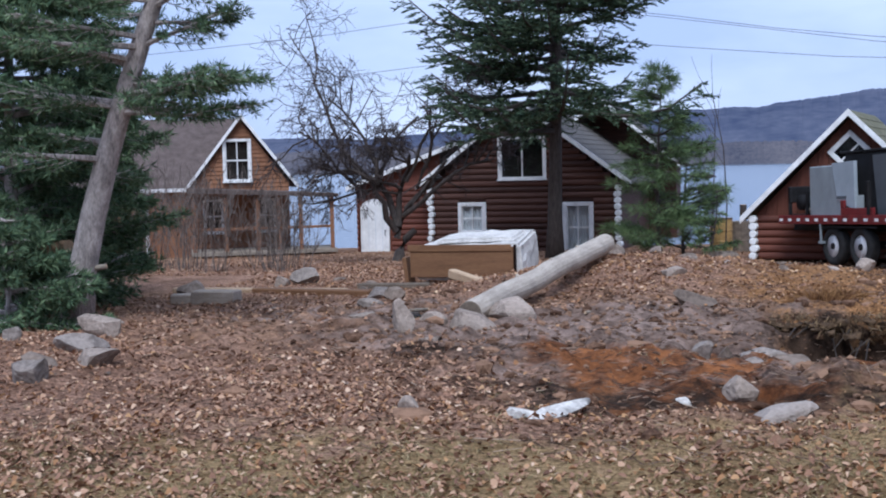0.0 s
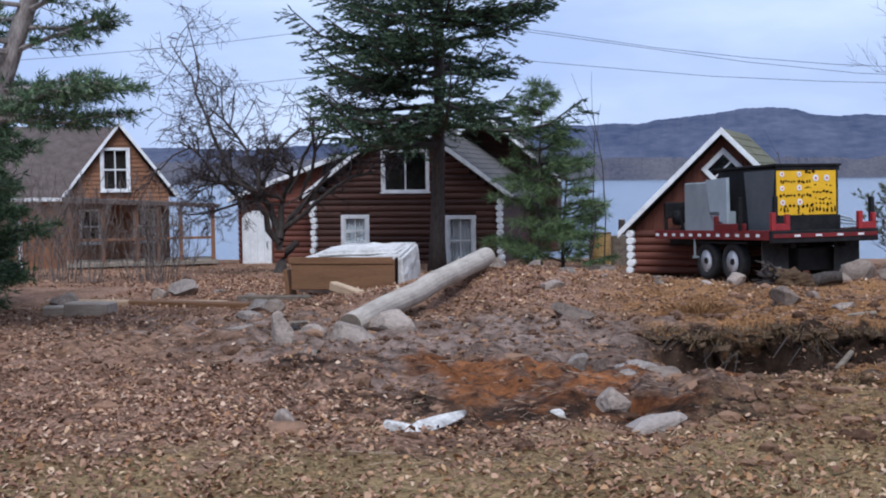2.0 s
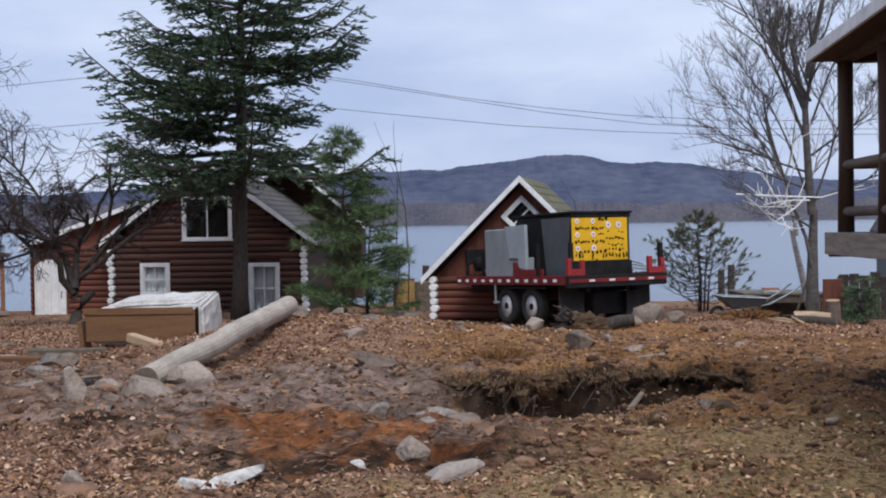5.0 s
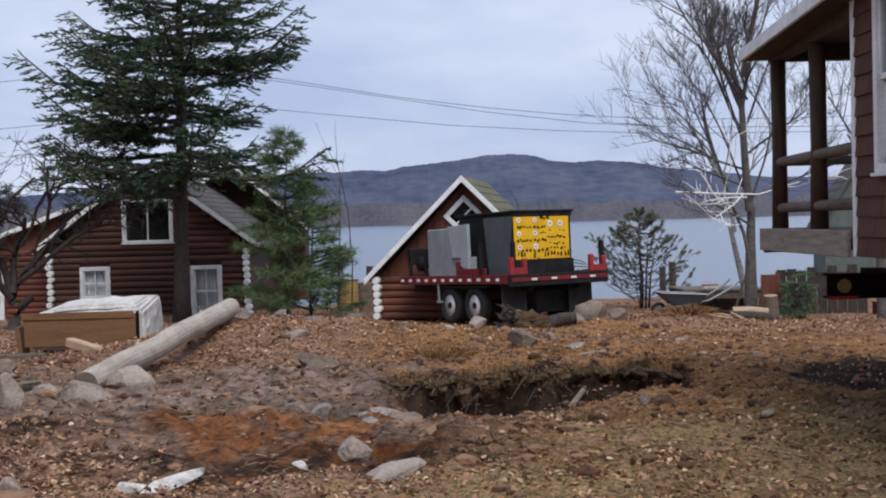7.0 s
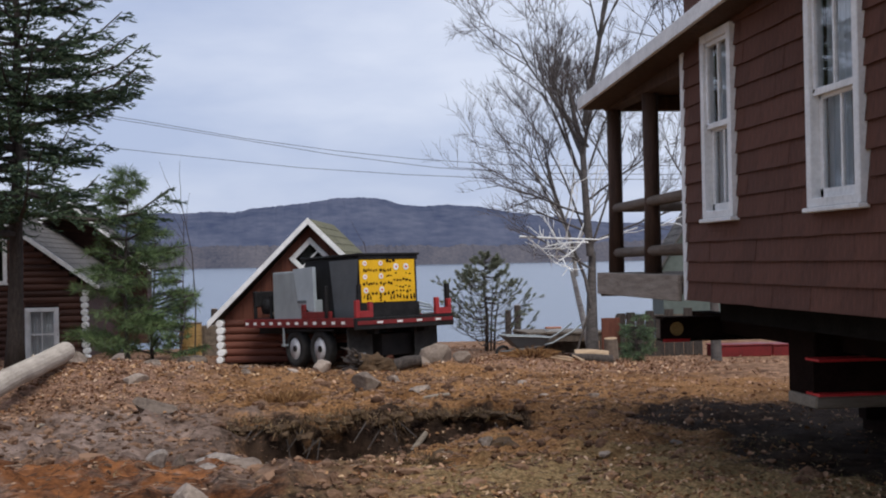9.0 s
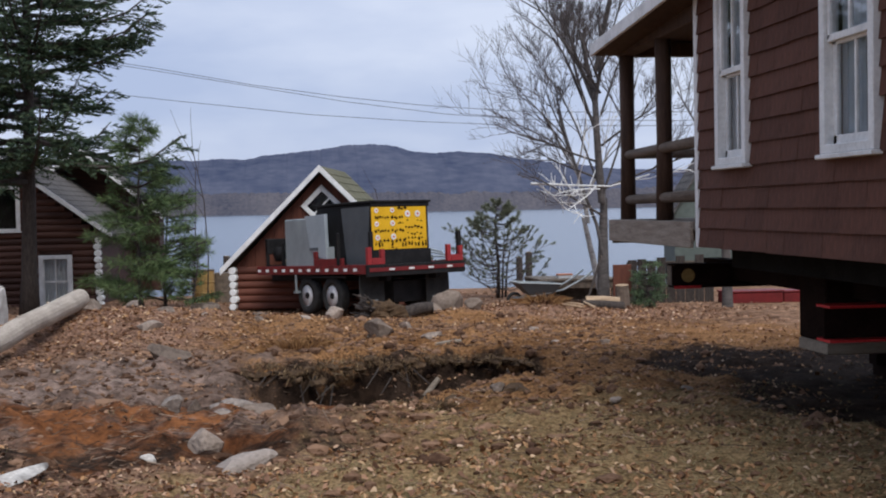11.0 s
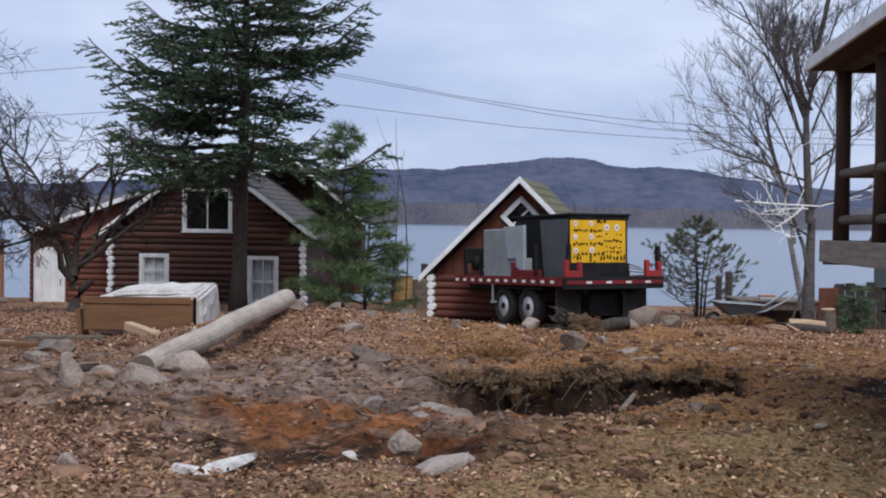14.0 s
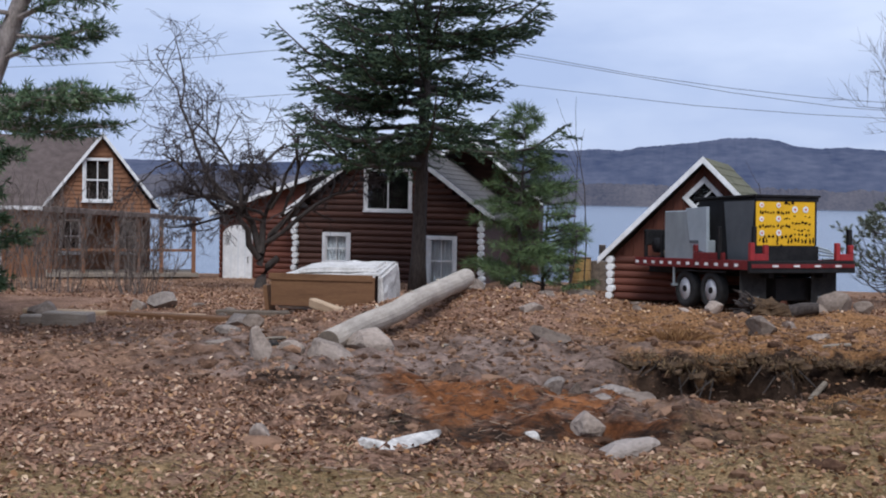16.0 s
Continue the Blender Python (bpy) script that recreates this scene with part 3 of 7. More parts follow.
def ring(axis, a0, a1, z0, z1, t, t_low, d0, d1):
    """A closed rectangular frame; axis 'x' lies along x with depth along y, axis 'y' along y with depth along x."""
    out, inn = [(a0, z0), (a1, z0), (a1, z1), (a0, z1)], [(a0 + t, z0 + t_low), (a1 - t, z0 + t_low), (a1 - t, z1 - t), (a0 + t, z1 - t)]
    v = [((p, d, z) if axis == "x" else (d, p, z)) for d in (d0, d1) for p, z in out + inn]
    f = []
    for i in range(4):
        j = (i + 1) % 4
        f += [(i, j, j + 4, i + 4), (i + 8, i + 12, j + 12, j + 8), (i, i + 8, j + 8, j), (i + 4, j + 4, j + 12, i + 12)]
    return Shape().add(v, f)


def sash_window(parent, x0, x1, z0, z1, y, trim=0.10, mullions=1, rail=True, curtain=True, name="window", back=0.34):
    """A framed window in a front that faces -y, with sash bars, glass and a near-black sheet for the unlit room."""
    f = ring("x", x0, x1, z0, z1, trim, trim * 0.8, y - 0.05, y + 0.08)
    win = part(name, f.mesh("window", M["white_paint"], 0.008), parent, "white-painted window frame")
    part("window_sill", Shape().box(x0 - 0.03, x1 + 0.03, y - 0.09, y + 0.02, z0 - 0.045, z0 - 0.003).mesh("window_sill", M["white_paint"], 0.006), win)
    a, b, c, d = x0 + trim, x1 - trim, z0 + trim * 0.8, z1 - trim
    s = Shape()
    for i in range(mullions):
        xm = a + (b - a) * (i + 1) / (mullions + 1)
        s.box(xm - 0.017, xm + 0.017, y - 0.015, y + 0.02, c, d)
    if rail:
        s.box(a, b, y - 0.022, y + 0.012, (c + d) / 2 - 0.025, (c + d) / 2 + 0.025)
    s.box(a, a + 0.035, y - 0.012, y + 0.015, c, d).box(b - 0.035, b, y - 0.012, y + 0.015, c, d)
    part("sash", s.mesh("sash", M["white_paint"]), win)
    pane = part("pane", Shape().box(a, b, y + 0.022, y + 0.028, c, d).mesh("pane", M["glass"]), win, "reflecting window glass")
    pane.visible_shadow = False
    part("dark_room_sheet", Shape().box(x0 + 0.02, x1 - 0.02, y + back, y + back + 0.02, z0, z1).mesh("dark_room_sheet", M["painted_dark"]), win)
    if curtain:
        cs = Shape()
        for side in (0, 1):
            u0 = a if side == 0 else b - (b - a) * 0.485
            k = 8
            w = (b - a) * 0.485 / k
            for i in range(k):
                y_a, y_b = y + 0.10 + 0.02 * (i % 2), y + 0.10 + 0.02 * ((i + 1) % 2)
                cs.add([(u0 + i * w, y_a, c), (u0 + (i + 1) * w, y_b, c), (u0 + (i + 1) * w, y_b, d), (u0 + i * w, y_a, d)], [(0, 1, 2, 3)])
        part("curtain", cs.mesh("curtain", M["curtain"]), win, "pale gathered curtain")
    return win


def gable_roof(parent, xl, xa, xr, zl, za, zr, y0, y1, mat, thick=0.10, white=True, courses=True):
    """Two roof slopes with thickness from the front y0 to the back y1, and white boards along the front rakes."""
    for side, (xe, ze) in enumerate(((xl, zl), (xr, zr))):
        out = [(xe, ze), (xa, za), (xa, za - thick), (xe, ze - thick)]
        r = part("roof_slope", Shape().prism(out, y0, y1).mesh("roof_slope", mat, 0.012), parent)
        if courses:
            n_ = max(3, int(math.hypot(xa - xe, za - ze) / 0.28))
            s = Shape()
            for i in range(1, n_):
                f, g = i / n_, (i + 1) / n_ - 0.02
                nxx, nzz = (za - ze), -(xa - xe)
                ln = math.hypot(nxx, nzz) * (1 if side == 0 else -1)
                ox, oz = -nxx / ln * 0.012, -nzz / ln * 0.012
                p, q = (xe + (xa - xe) * f, ze + (za - ze) * f), (xe + (xa - xe) * min(g, 1), ze + (za - ze) * min(g, 1))
                s.prism([(p[0] + ox, p[1] + oz), (q[0] + ox * 0.2, q[1] + oz * 0.2), (q[0], q[1]), (p[0], p[1])], y0 + 0.01, y1 - 0.01)
            tagged(part("shingle_courses", s.mesh("shingle_courses", mat), r), kind="stuff")
        if white:
            d = 0.145
            out = [(xe, ze + 0.012), (xa, za + 0.012), (xa, za - d), (xe, ze - d)]
            part("rake_board", Shape().prism(out, y0 - 0.045, y0 - 0.004).mesh("rake_board", M["white_paint"], 0.005), parent, "weathered white rake board")


# central dark log cabin
cx, cy, cz = -8.63, 36.3, -1.05
cabin = thing("log_cabin", at(cx, cy, cz), "dark brown log cabin with white window trim and white log ends", "cabin")
cw0, cw1, ce, ca = -2.95, 2.95, 2.32, 4.60


def cabin_width(z):
    if z < 2.2:
        return cw0, cw1
    f = max(0.0, (4.55 - z) / (4.55 - 2.2))
    return cw0 * f, cw1 * f


c_holes = [(-2.10, -1.18, 0.64, 1.61), (1.24, 2.20, 0.05, 1.58), (-0.78, 0.76, 2.31, 3.63)]
c_inner = Shape().prism([(cw0, 0), (cw1, 0), (cw1, 2.2), (0, 4.5), (cw0, 2.2)], 0.40, 7.0)
part("wall", c_inner.mesh("wall", M["dark_log"]), cabin)
lining = Shape()
lz = 0.0
while lz < 4.45:
    la, lb = cabin_width(lz + 0.05)
    for s0, s1 in cut(la + 0.02, lb - 0.02, lz, lz + 0.1, c_holes):
        lining.box(s0, s1, 0.03, 0.40, lz, lz + 0.1)
    lz += 0.1
part("wall", lining.mesh("wall", M["dark_log"]), cabin)
log_front(cabin, LOG, 0.0, 4.5, 0.19, cabin_width, c_holes)
for sx in (-1, 1):
    for i in range(11):
        part("log_end", LOG_END, cabin, "white-painted log end", stretched(sx * (2.97 + rng.uniform(-0.03, 0.03)), -0.12, 0.10 + 0.19 * i, 0.20 * rng.uniform(0.9, 1.1), 0.3, 0.19))
sash_window(cabin, -2.10, -1.18, 0.64, 1.61, -0.06, 0.12)
sash_window(cabin, 1.24, 2.20, 0.05, 1.58, -0.06, 0.12)
sash_window(cabin, -0.78, 0.76, 2.31, 3.63, -0.06, 0.09, 1, False, False)
gable_roof(cabin, -3.40, 0.0, 3.40, 2.18, 4.70, 2.18, -0.35, 7.3, M["roof_grey"])
# higher rear wing with its own white rake
gable_roof(cabin, -1.6, 1.45, 4.2, 2.6, 5.05, 2.7, 5.6, 9.0, M["roof_grey"])
part("wall", Shape().prism([(-1.3, 0), (3.9, 0), (3.9, 2.7), (1.45, 4.8), (-1.3, 2.6)], 7.32, 8.8).mesh("wall", M["dark_log"]), cabin)
# lean-to on the left, with the white door
annex = part("annex_wall", Shape().box(-5.85, -2.98, 0.85, 1.0, 0, 2.15).prism([(-5.85, 2.15), (-2.98, 2.15), (-2.98, 3.2), (-5.85, 2.17)], 0.85, 1.0).box(-5.85, -5.7, 1.0, 6.0, 0, 2.1).mesh("annex_wall", M["red_log"]), cabin)
for i in range(12):
    for a, b in cut(-5.85, -2.98, 0.18 * i, 0.18 * i + 0.18, [(-5.78, -4.62, -0.3, 1.8)]):
        part("log", LOG_RED, cabin, m=stretched((a + b) / 2, 0.84, 0.09 + 0.18 * i, b - a, 0.18, 0.19))
part("annex_roof", Shape().prism([(-6.1, 2.15), (-2.2, 3.55), (-2.2, 3.45), (-6.1, 2.05)], 0.5, 6.4).mesh("annex_roof", M["roof_grey"], 0.01), cabin)
part("fascia", Shape().prism([(-6.1, 2.17), (-2.2, 3.57), (-2.2, 3.43), (-6.1, 2.02)], 0.45, 0.496).mesh("fascia", M["white_paint"], 0.006), cabin, "white sloping fascia board")
d_arch = [(-5.70, -0.30), (-4.70, -0.30), (-4.70, 1.45)] + [(-5.2 + 0.5 * math.cos(a), 1.42 + 0.32 * math.sin(a)) for a in [math.pi * i / 10 for i in range(1, 10)]] + [(-5.70, 1.45)]
door = part("door", Shape().prism(d_arch, 0.70, 0.78).mesh("door", M["white_paint"], 0.01), cabin, "white-painted plank door with a rounded top")
part("door_handle", Shape().tube([(-4.82, 0.69, 0.55), (-4.82, 0.62, 0.55), (-4.82, 0.62, 0.72), (-4.82, 0.69, 0.72)], [0.014] * 4, 6).mesh("door_handle", M["black_steel"]), door)
for i in range(4):
    part("door_batten", Shape().box(-5.66 + 0.24 * i, -5.64 + 0.24 * i, 0.692, 0.699, -0.25, 1.40).mesh("door_batten", M["curtain"]), door)

# small tan cottage with a porch
lx, ly, lzb = -18.1, 36.0, -1.2
cottage = thing("cottage", pose(lx, ly, lzb, 0, 0, 29), "tan clapboard cottage with brown roof and white trim", "cottage")
part("wall", Shape().prism([(-1.55, 0), (1.55, 0), (1.55, 2.5), (0, 4.62), (-1.55, 2.5)], 0.1, 5.0).box(-6.0, -1.55, 0.12, 5.0, 0, 2.4).mesh("wall", M["tan_board"]), cottage)
lap = Shape().add([(-0.5, 0.0, 0.0), (0.5, 0.0, 0.0), (0.5, 0.03, 1.0), (-0.5, 0.03, 1.0), (-0.5, 0.04, 0.0), (0.5, 0.04, 0.0), (0.5, 0.04, 1.0), (-0.5, 0.04, 1.0)], [(0, 1, 2, 3), (4, 7, 6, 5), (0, 4, 5, 1), (3, 2, 6, 7), (0, 3, 7, 4), (1, 5, 6, 2)]).mesh("clapboard", M["tan_board"])
zz = 0.0
while zz < 4.5:
    f = 1.0 if zz < 2.4 else max(0.0, (4.62 - zz - 0.13) / 2.12)
    for a, b in cut(-1.55 * f, 1.55 * f, zz, zz + 0.14, [(-0.60, 0.34, 2.58, 3.98), (-1.30, -0.60, 0.9, 2.0), (0.40, 1.10, 0.9, 2.0)]):
        part("clapboard", lap, cottage, m=stretched((a + b) / 2, 0.06, zz, b - a, 1, 0.14))
    zz += 0.14
gable_roof(cottage, -1.85, 0.02, 1.85, 2.38, 4.80, 2.42, -0.12, 5.3, M["roof_brown"])
# long wing whose roof faces the yard
wing = Shape().add([(-6.2, -0.12, 2.42), (-1.6, -0.12, 2.42), (0.0, 2.7, 4.78), (-6.2, 2.7, 4.78), (-6.2, -0.12, 2.34), (-1.6, -0.12, 2.34), (0.0, 2.7, 4.70), (-6.2, 2.7, 4.70)], [(0, 1, 2, 3), (4, 7, 6, 5), (0, 4, 5, 1), (1, 5, 6, 2), (2, 6, 7, 3), (3, 7, 4, 0)])
part("roof_slope", wing.mesh("roof_slope", M["roof_brown"], 0.01), cottage)
part("fascia", Shape().box(-6.2, -1.75, -0.16, -0.124, 2.28, 2.40).mesh("fascia", M["white_paint"], 0.005), cottage, "white eave board")
sash_window(cottage, -0.60, 0.34, 2.58, 3.98, 0.02, 0.09, 1, True, False, back=0.055)
part("porch_roof", Shape().prism([(-1.8, 2.42), (2.95, 2.14), (2.95, 2.02), (-1.8, 2.26)], -2.0, 0.0).mesh("porch_roof", M["roof_brown"], 0.01), cottage)
part("porch_floor", Shape().box(-1.7, 2.9, -1.9, 0.05, 0.25, 0.38).mesh("porch_floor", M["raw_timber"], 0.01), cottage)
for px in (-1.6, -0.6, 0.4, 1.05, 1.75, 2.75):
    part("porch_post", Shape().box(px - 0.06, px + 0.06, -1.85, -1.73, -0.4, 2.1).mesh("porch_post", M["tan_board"], 0.01), cottage)
part("porch_rail", Shape().box(-1.6, 2.75, -1.82, -1.76, 1.05, 1.13).mesh("porch_rail", M["tan_board"], 0.008), cottage)
for px in (-0.95, 0.75):
    sash_window(cottage, px - 0.35, px + 0.35, 0.9, 2.0, 0.02, 0.07, 1, True, False, back=0.055)
part("corner_board", Shape().box(-3.15, -3.05, 0.0, 0.10, -0.6, 2.3).mesh("corner_board", M["white_paint"], 0.006), cottage, "white corner board")
part("gable_side_roof", Shape().box(-3.4, -3.0, -0.3, 0.0, 2.0, 2.2).mesh("gable_side_roof", M["roof_brown"], 0.01), cottage)

# red log garage, turned a little
garage = thing("log_garage", pose(0.76, 28.3, -0.62, 0, 0, -9), "dark red log garage with white trim and mossy roof", "garage")
GE, GA, GW = 1.05, 3.22, 2.08
g_holes = [(-0.62, 0.62, 2.30, 2.75)]
part("wall", Shape().prism([(-GW, 0), (GW, 0), (GW, GE), (0, GA - 0.06), (-GW, GE)], 0.14, 4.4).mesh("wall", M["red_log"]), garage)
log_front(garage, LOG_RED, 0.0, 1.02, 0.17, lambda z: (-GW, GW), [])

for i in range(18):
    bx = -2.07 + 0.23 * i
    za, zb = GE + (GA - GE) * (1 - abs(bx) / GW) - 0.03, GE + (GA - GE) * (1 - abs(bx + 0.22) / GW) - 0.03
    mid = GA - 0.03 if bx < 0 < bx + 0.22 else None
    o = [(bx, 1.02), (bx + 0.22, 1.02), (bx + 0.22, max(zb, 1.03))] + ([(0.0, mid)] if mid else []) + [(bx, max(za, 1.03))]
    part("gable_board", Shape().prism(o, 0.03, 0.11).mesh("gable_board", M["red_board"]), garage)
for sx in (-1, 1):
    for i in range(6):
        part("log_end", LOG_END, garage, "white-painted log end", stretched(sx * (GW + 0.02 + rng.uniform(-0.02, 0.02)), -0.12, 0.085 + 0.17 * i, 0.19 * rng.uniform(0.9, 1.1), 0.34, 0.18))
gable_roof(garage, -2.38, 0.0, 2.38, 0.98, 3.36, 0.98, -0.32, 4.6, M["roof_moss"], 0.08)
# diamond window
dz, dr = 2.42, 0.50
frame_d = [(0, dz - dr), (dr, dz), (0, dz + dr), (-dr, dz)]
inner_d = [(0, dz - dr + 0.15), (dr - 0.15, dz), (0, dz + dr - 0.15), (-dr + 0.15, dz)]
fs = Shape()
for i in range(4):
    j = (i + 1) % 4
    fs.prism([frame_d[i], frame_d[j], inner_d[j], inner_d[i]], -0.03, 0.04)
dwin = part("window", fs.mesh("window", M["white_paint"], 0.006), garage, "white diamond-shaped window frame")
part("pane", Shape().prism(inner_d, 0.004, 0.010).mesh("pane", M["dim_glass"]), dwin)
# black sheet right behind the pane in place of a dark interior
part("dark_room_sheet", Shape().prism(inner_d, 0.020, 0.024).mesh("dark_room_sheet", M["painted_dark"]), dwin)
part("sash", Shape().box(-0.30, 0.30, -0.012, 0.0, -0.016, 0.016, at(0, 0, dz) @ pose(0, 0, 0, 0, -45, 0)).mesh("sash", M["white_paint"]), dwin)

# raised brown-shingled house on steel beams
hx, hz = 3.65, 1.33
house = thing("raised_house", at(hx, 10.0, hz), "brown shingled house lifted on steel beams over bare ground", "house")
HW = 9.0                                  # width along x
HL = 12.0                                  # length along -y
h_open = [(-1.28, -0.62, 0.66, 2.15), (-3.34, -2.60, 0.66, 2.15), (-5.7, -4.95, 0.66, 2.15)]
wall_s = Shape()
for a, b in cut(-HL, 0, 0.66, 2.16, h_open):
    wall_s.box(0.03, 0.18, a, b, 0.66, 2.16)
wall_s.box(0.03, 0.18, -HL, 0, 0, 0.66).box(0.03, 0.18, -HL, 0, 2.16, 2.62)
wall_s.box(0.18, HW, -0.15, 0, 0, 2.42).box(HW - 0.15, HW, -HL, -0.15, 0, 2.42).box(0.18, HW, -HL, -HL + 0.15, 0, 2.42)
part("wall", wall_s.mesh("wall", M["shingle"]), house)
# floor frame and partition take the near-black that stands for shade
part("floor_frame", Shape().box(0.30, HW - 0.05, -HL + 0.02, -0.02, -0.20, -0.004).mesh("floor_frame", M["painted_dark"]), house)
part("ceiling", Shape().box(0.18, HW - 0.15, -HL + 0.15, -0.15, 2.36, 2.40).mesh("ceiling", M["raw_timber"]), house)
part("partition", Shape().box(2.0, 2.06, -HL + 0.15, -0.15, 0.0, 2.36).mesh("partition", M["painted_dark"]), house)
part("corner_board", Shape().box(-0.02, 0.025, -0.09, 0.0, -0.02, 2.35).box(0.025, 0.11, 0.003, 0.03, -0.02, 2.35).mesh("corner_board", M["white_paint"], 0.005), house, "white corner board")
SH = Shape().add([(-0.026, -0.5, 0), (-0.026, 0.5, 0), (-0.006, 0.5, 1), (-0.006, -0.5, 1), (0.03, -0.5, 0), (0.03, 0.5, 0), (0.03, 0.5, 1), (0.03, -0.5, 1)], [(0, 1, 2, 3), (4, 7, 6, 5), (0, 4, 5, 1), (3, 2, 6, 7), (0, 3, 7, 4), (1, 5, 6, 2)]).mesh("shingle", M["shingle"])


def house_window(y0, y1, z0, z1):
    """A white double-hung window in the shingled side, which faces -x."""
    t = 0.072
    f = ring("y", y0, y1, z0, z1, t, 0.06, -0.06, 0.05)
    w = part("window", f.mesh("window", M["white_paint"], 0.006), house, "white double-hung window frame")
    part("window_sill", Shape().box(-0.085, 0.0, y0 - 0.02, y1 + 0.02, z0 - 0.032, z0 - 0.002).mesh("window_sill", M["white_paint"], 0.005), w)
    a, b, c, d = y0 + t, y1 - t, z0 + 0.06, z1 - t
    e = (c + d) / 2
    u = Shape().box(-0.035, 0.005, a, b, e - 0.02, e + 0.025).box(-0.035, 0.005, a, a + 0.035, e, d).box(-0.035, 0.005, b - 0.035, b, e, d).box(-0.035, 0.005, a, b, d - 0.035, d)
    u.box(-0.03, 0.003, (a + b) / 2 - 0.012, (a + b) / 2 + 0.012, e, d)
    part("upper_sash", u.mesh("upper_sash", M["white_paint"], 0.003), w)
    lo = Shape().box(0.006, 0.04, a, b, c, c + 0.06).box(0.006, 0.04, a, a + 0.045, c, e).box(0.006, 0.04, b - 0.045, b, c, e).box(0.006, 0.04, a, b, e - 0.04, e)
    lo.box(0.010, 0.036, (a + b) / 2 - 0.012, (a + b) / 2 + 0.012, c, e)
    part("lower_sash", lo.mesh("lower_sash", M["white_paint"], 0.003), w)
    for g0, g1, gx_ in ((e, d, -0.014), (c, e, 0.022)):
        p = part("pane", Shape().box(gx_, gx_ + 0.005, a, b, g0, g1).mesh("pane", M["glass"]), w)
        p.visible_shadow = False
    cs = Shape()
    k = 14
    for i in range(k):
        ya, yb = a + (b - a) * i / k, a + (b - a) * (i + 1) / k
        xa, xb = 0.075 + 0.015 * (i % 2), 0.075 + 0.015 * ((i + 1) % 2)
        cs.add([(xa, ya, e if i in (5, 6) else c), (xb, yb, e if i in (5, 6) else c), (xb, yb, d), (xa, ya, d)], [(0, 1, 2, 3)])
    part("curtain", cs.mesh("curtain", M["curtain"]), w, "pale net curtain")


for y0, y1, z0, z1 in h_open:
    house_window(y0, y1, z0, z1)
# porch at the lake end
part("porch_floor", Shape().box(-0.02, HW, 0.035, 2.75, 0.13, 0.20).mesh("porch_floor", M["raw_timber"], 0.008), house)
part("porch_rim", Shape().box(-0.06, -0.022, 0.035, 2.78, -0.03, 0.20).mesh("porch_rim", M["rim_board"], 0.006), house, "grey weathered rim board")
part("porch_rim", Shape().box(-0.02, HW, 2.752, 2.79, -0.06, 0.20).mesh("porch_rim", M["raw_timber"], 0.006), house, "grey weathered rim board")
for py in (1.25, 2.55):
    part("porch_post", Shape().tube([(0.10, py, 0.20), (0.105, py, 1.0), (0.10, py, 1.97)], [0.085, 0.075, 0.08], 10).mesh("porch_post", M["porch_log"], smooth=True), house, "dark peeled log post")
for px in (2.2, 4.2, 6.4, 8.8):
    part("porch_post", Shape().tube([(px, 2.55, 0.20), (px, 2.55, 1.97)], [0.085, 0.08], 10).mesh("porch_post", M["porch_log"], smooth=True), house)
for rz in (0.42, 0.90):
    part("porch_rail", Shape().tube([(0.10, 0.03, rz + 0.01), (0.08, 1.2, rz), (0.10, 2.62, rz - 0.01)], [0.055, 0.05, 0.05], 8).mesh("porch_rail", M["rail_log"], smooth=True), house, "grey log rail")
    part("porch_rail", Shape().tube([(0.10, 2.55, rz), (4.0, 2.56, rz + 0.01), (8.8, 2.55, rz)], [0.05, 0.05, 0.05], 8).mesh("porch_rail", M["rail_log"], smooth=True), house, "grey log rail")
part("porch_beam", Shape().box(0.02, 0.18, 0.0, 2.65, 1.95, 2.10).box(0.18, HW, 2.50, 2.65, 1.95, 2.10).mesh("porch_beam", M["porch_log"], 0.01), house)
part("porch_soffit", Shape().box(0.02, HW, 0.03, 2.66, 2.105, 2.13).mesh("porch_soffit", M["porch_log"]), house)
def eave_z(y):
    """The eave falls a little towards the porch end."""
    return 1.955 + (2.78 - y) * 0.055


e0, e1 = eave_z(-HL - 0.3), eave_z(2.62)
for xe in (-0.24, HW + 0.24):
    out = [(xe, -HL - 0.3, e0 + 0.1), (xe, 2.62, e1 + 0.1), (HW / 2, 2.62, e1 + 2.4), (HW / 2, -HL - 0.3, e0 + 2.4)]
    part("roof_slope", Shape().add(out + [(x, y, z - 0.08) for x, y, z in out], [(0, 1, 2, 3), (4, 7, 6, 5), (0, 4, 5, 1), (1, 5, 6, 2), (2, 6, 7, 3), (3, 7, 4, 0)]).mesh("roof_slope", M["roof_brown"]), house)
fb = [(-0.280, -HL - 0.3, e0), (-0.280, 2.64, e1), (-0.244, 2.64, e1), (-0.244, -HL - 0.3, e0)]
part("eave_board", Shape().add(fb + [(x, y, z + 0.125) for x, y, z in fb], [(0, 3, 2, 1), (4, 5, 6, 7), (0, 1, 5, 4), (1, 2, 6, 5), (2, 3, 7, 6), (3, 0, 4, 7)]).mesh("eave_board", M["white_paint"], 0.005), house, "white eave board")
sb = [(-0.24, -HL - 0.3, e0), (-0.24, 2.6, eave_z(2.6)), (0.02, 2.6, eave_z(2.6)), (0.02, -HL - 0.3, e0)]
part("soffit", Shape().add(sb + [(x, y, z + 0.015) for x, y, z in sb], [(0, 3, 2, 1), (4, 5, 6, 7), (0, 1, 5, 4), (1, 2, 6, 5), (2, 3, 7, 6), (3, 0, 4, 7)]).mesh("soffit", M["porch_log"]), house)
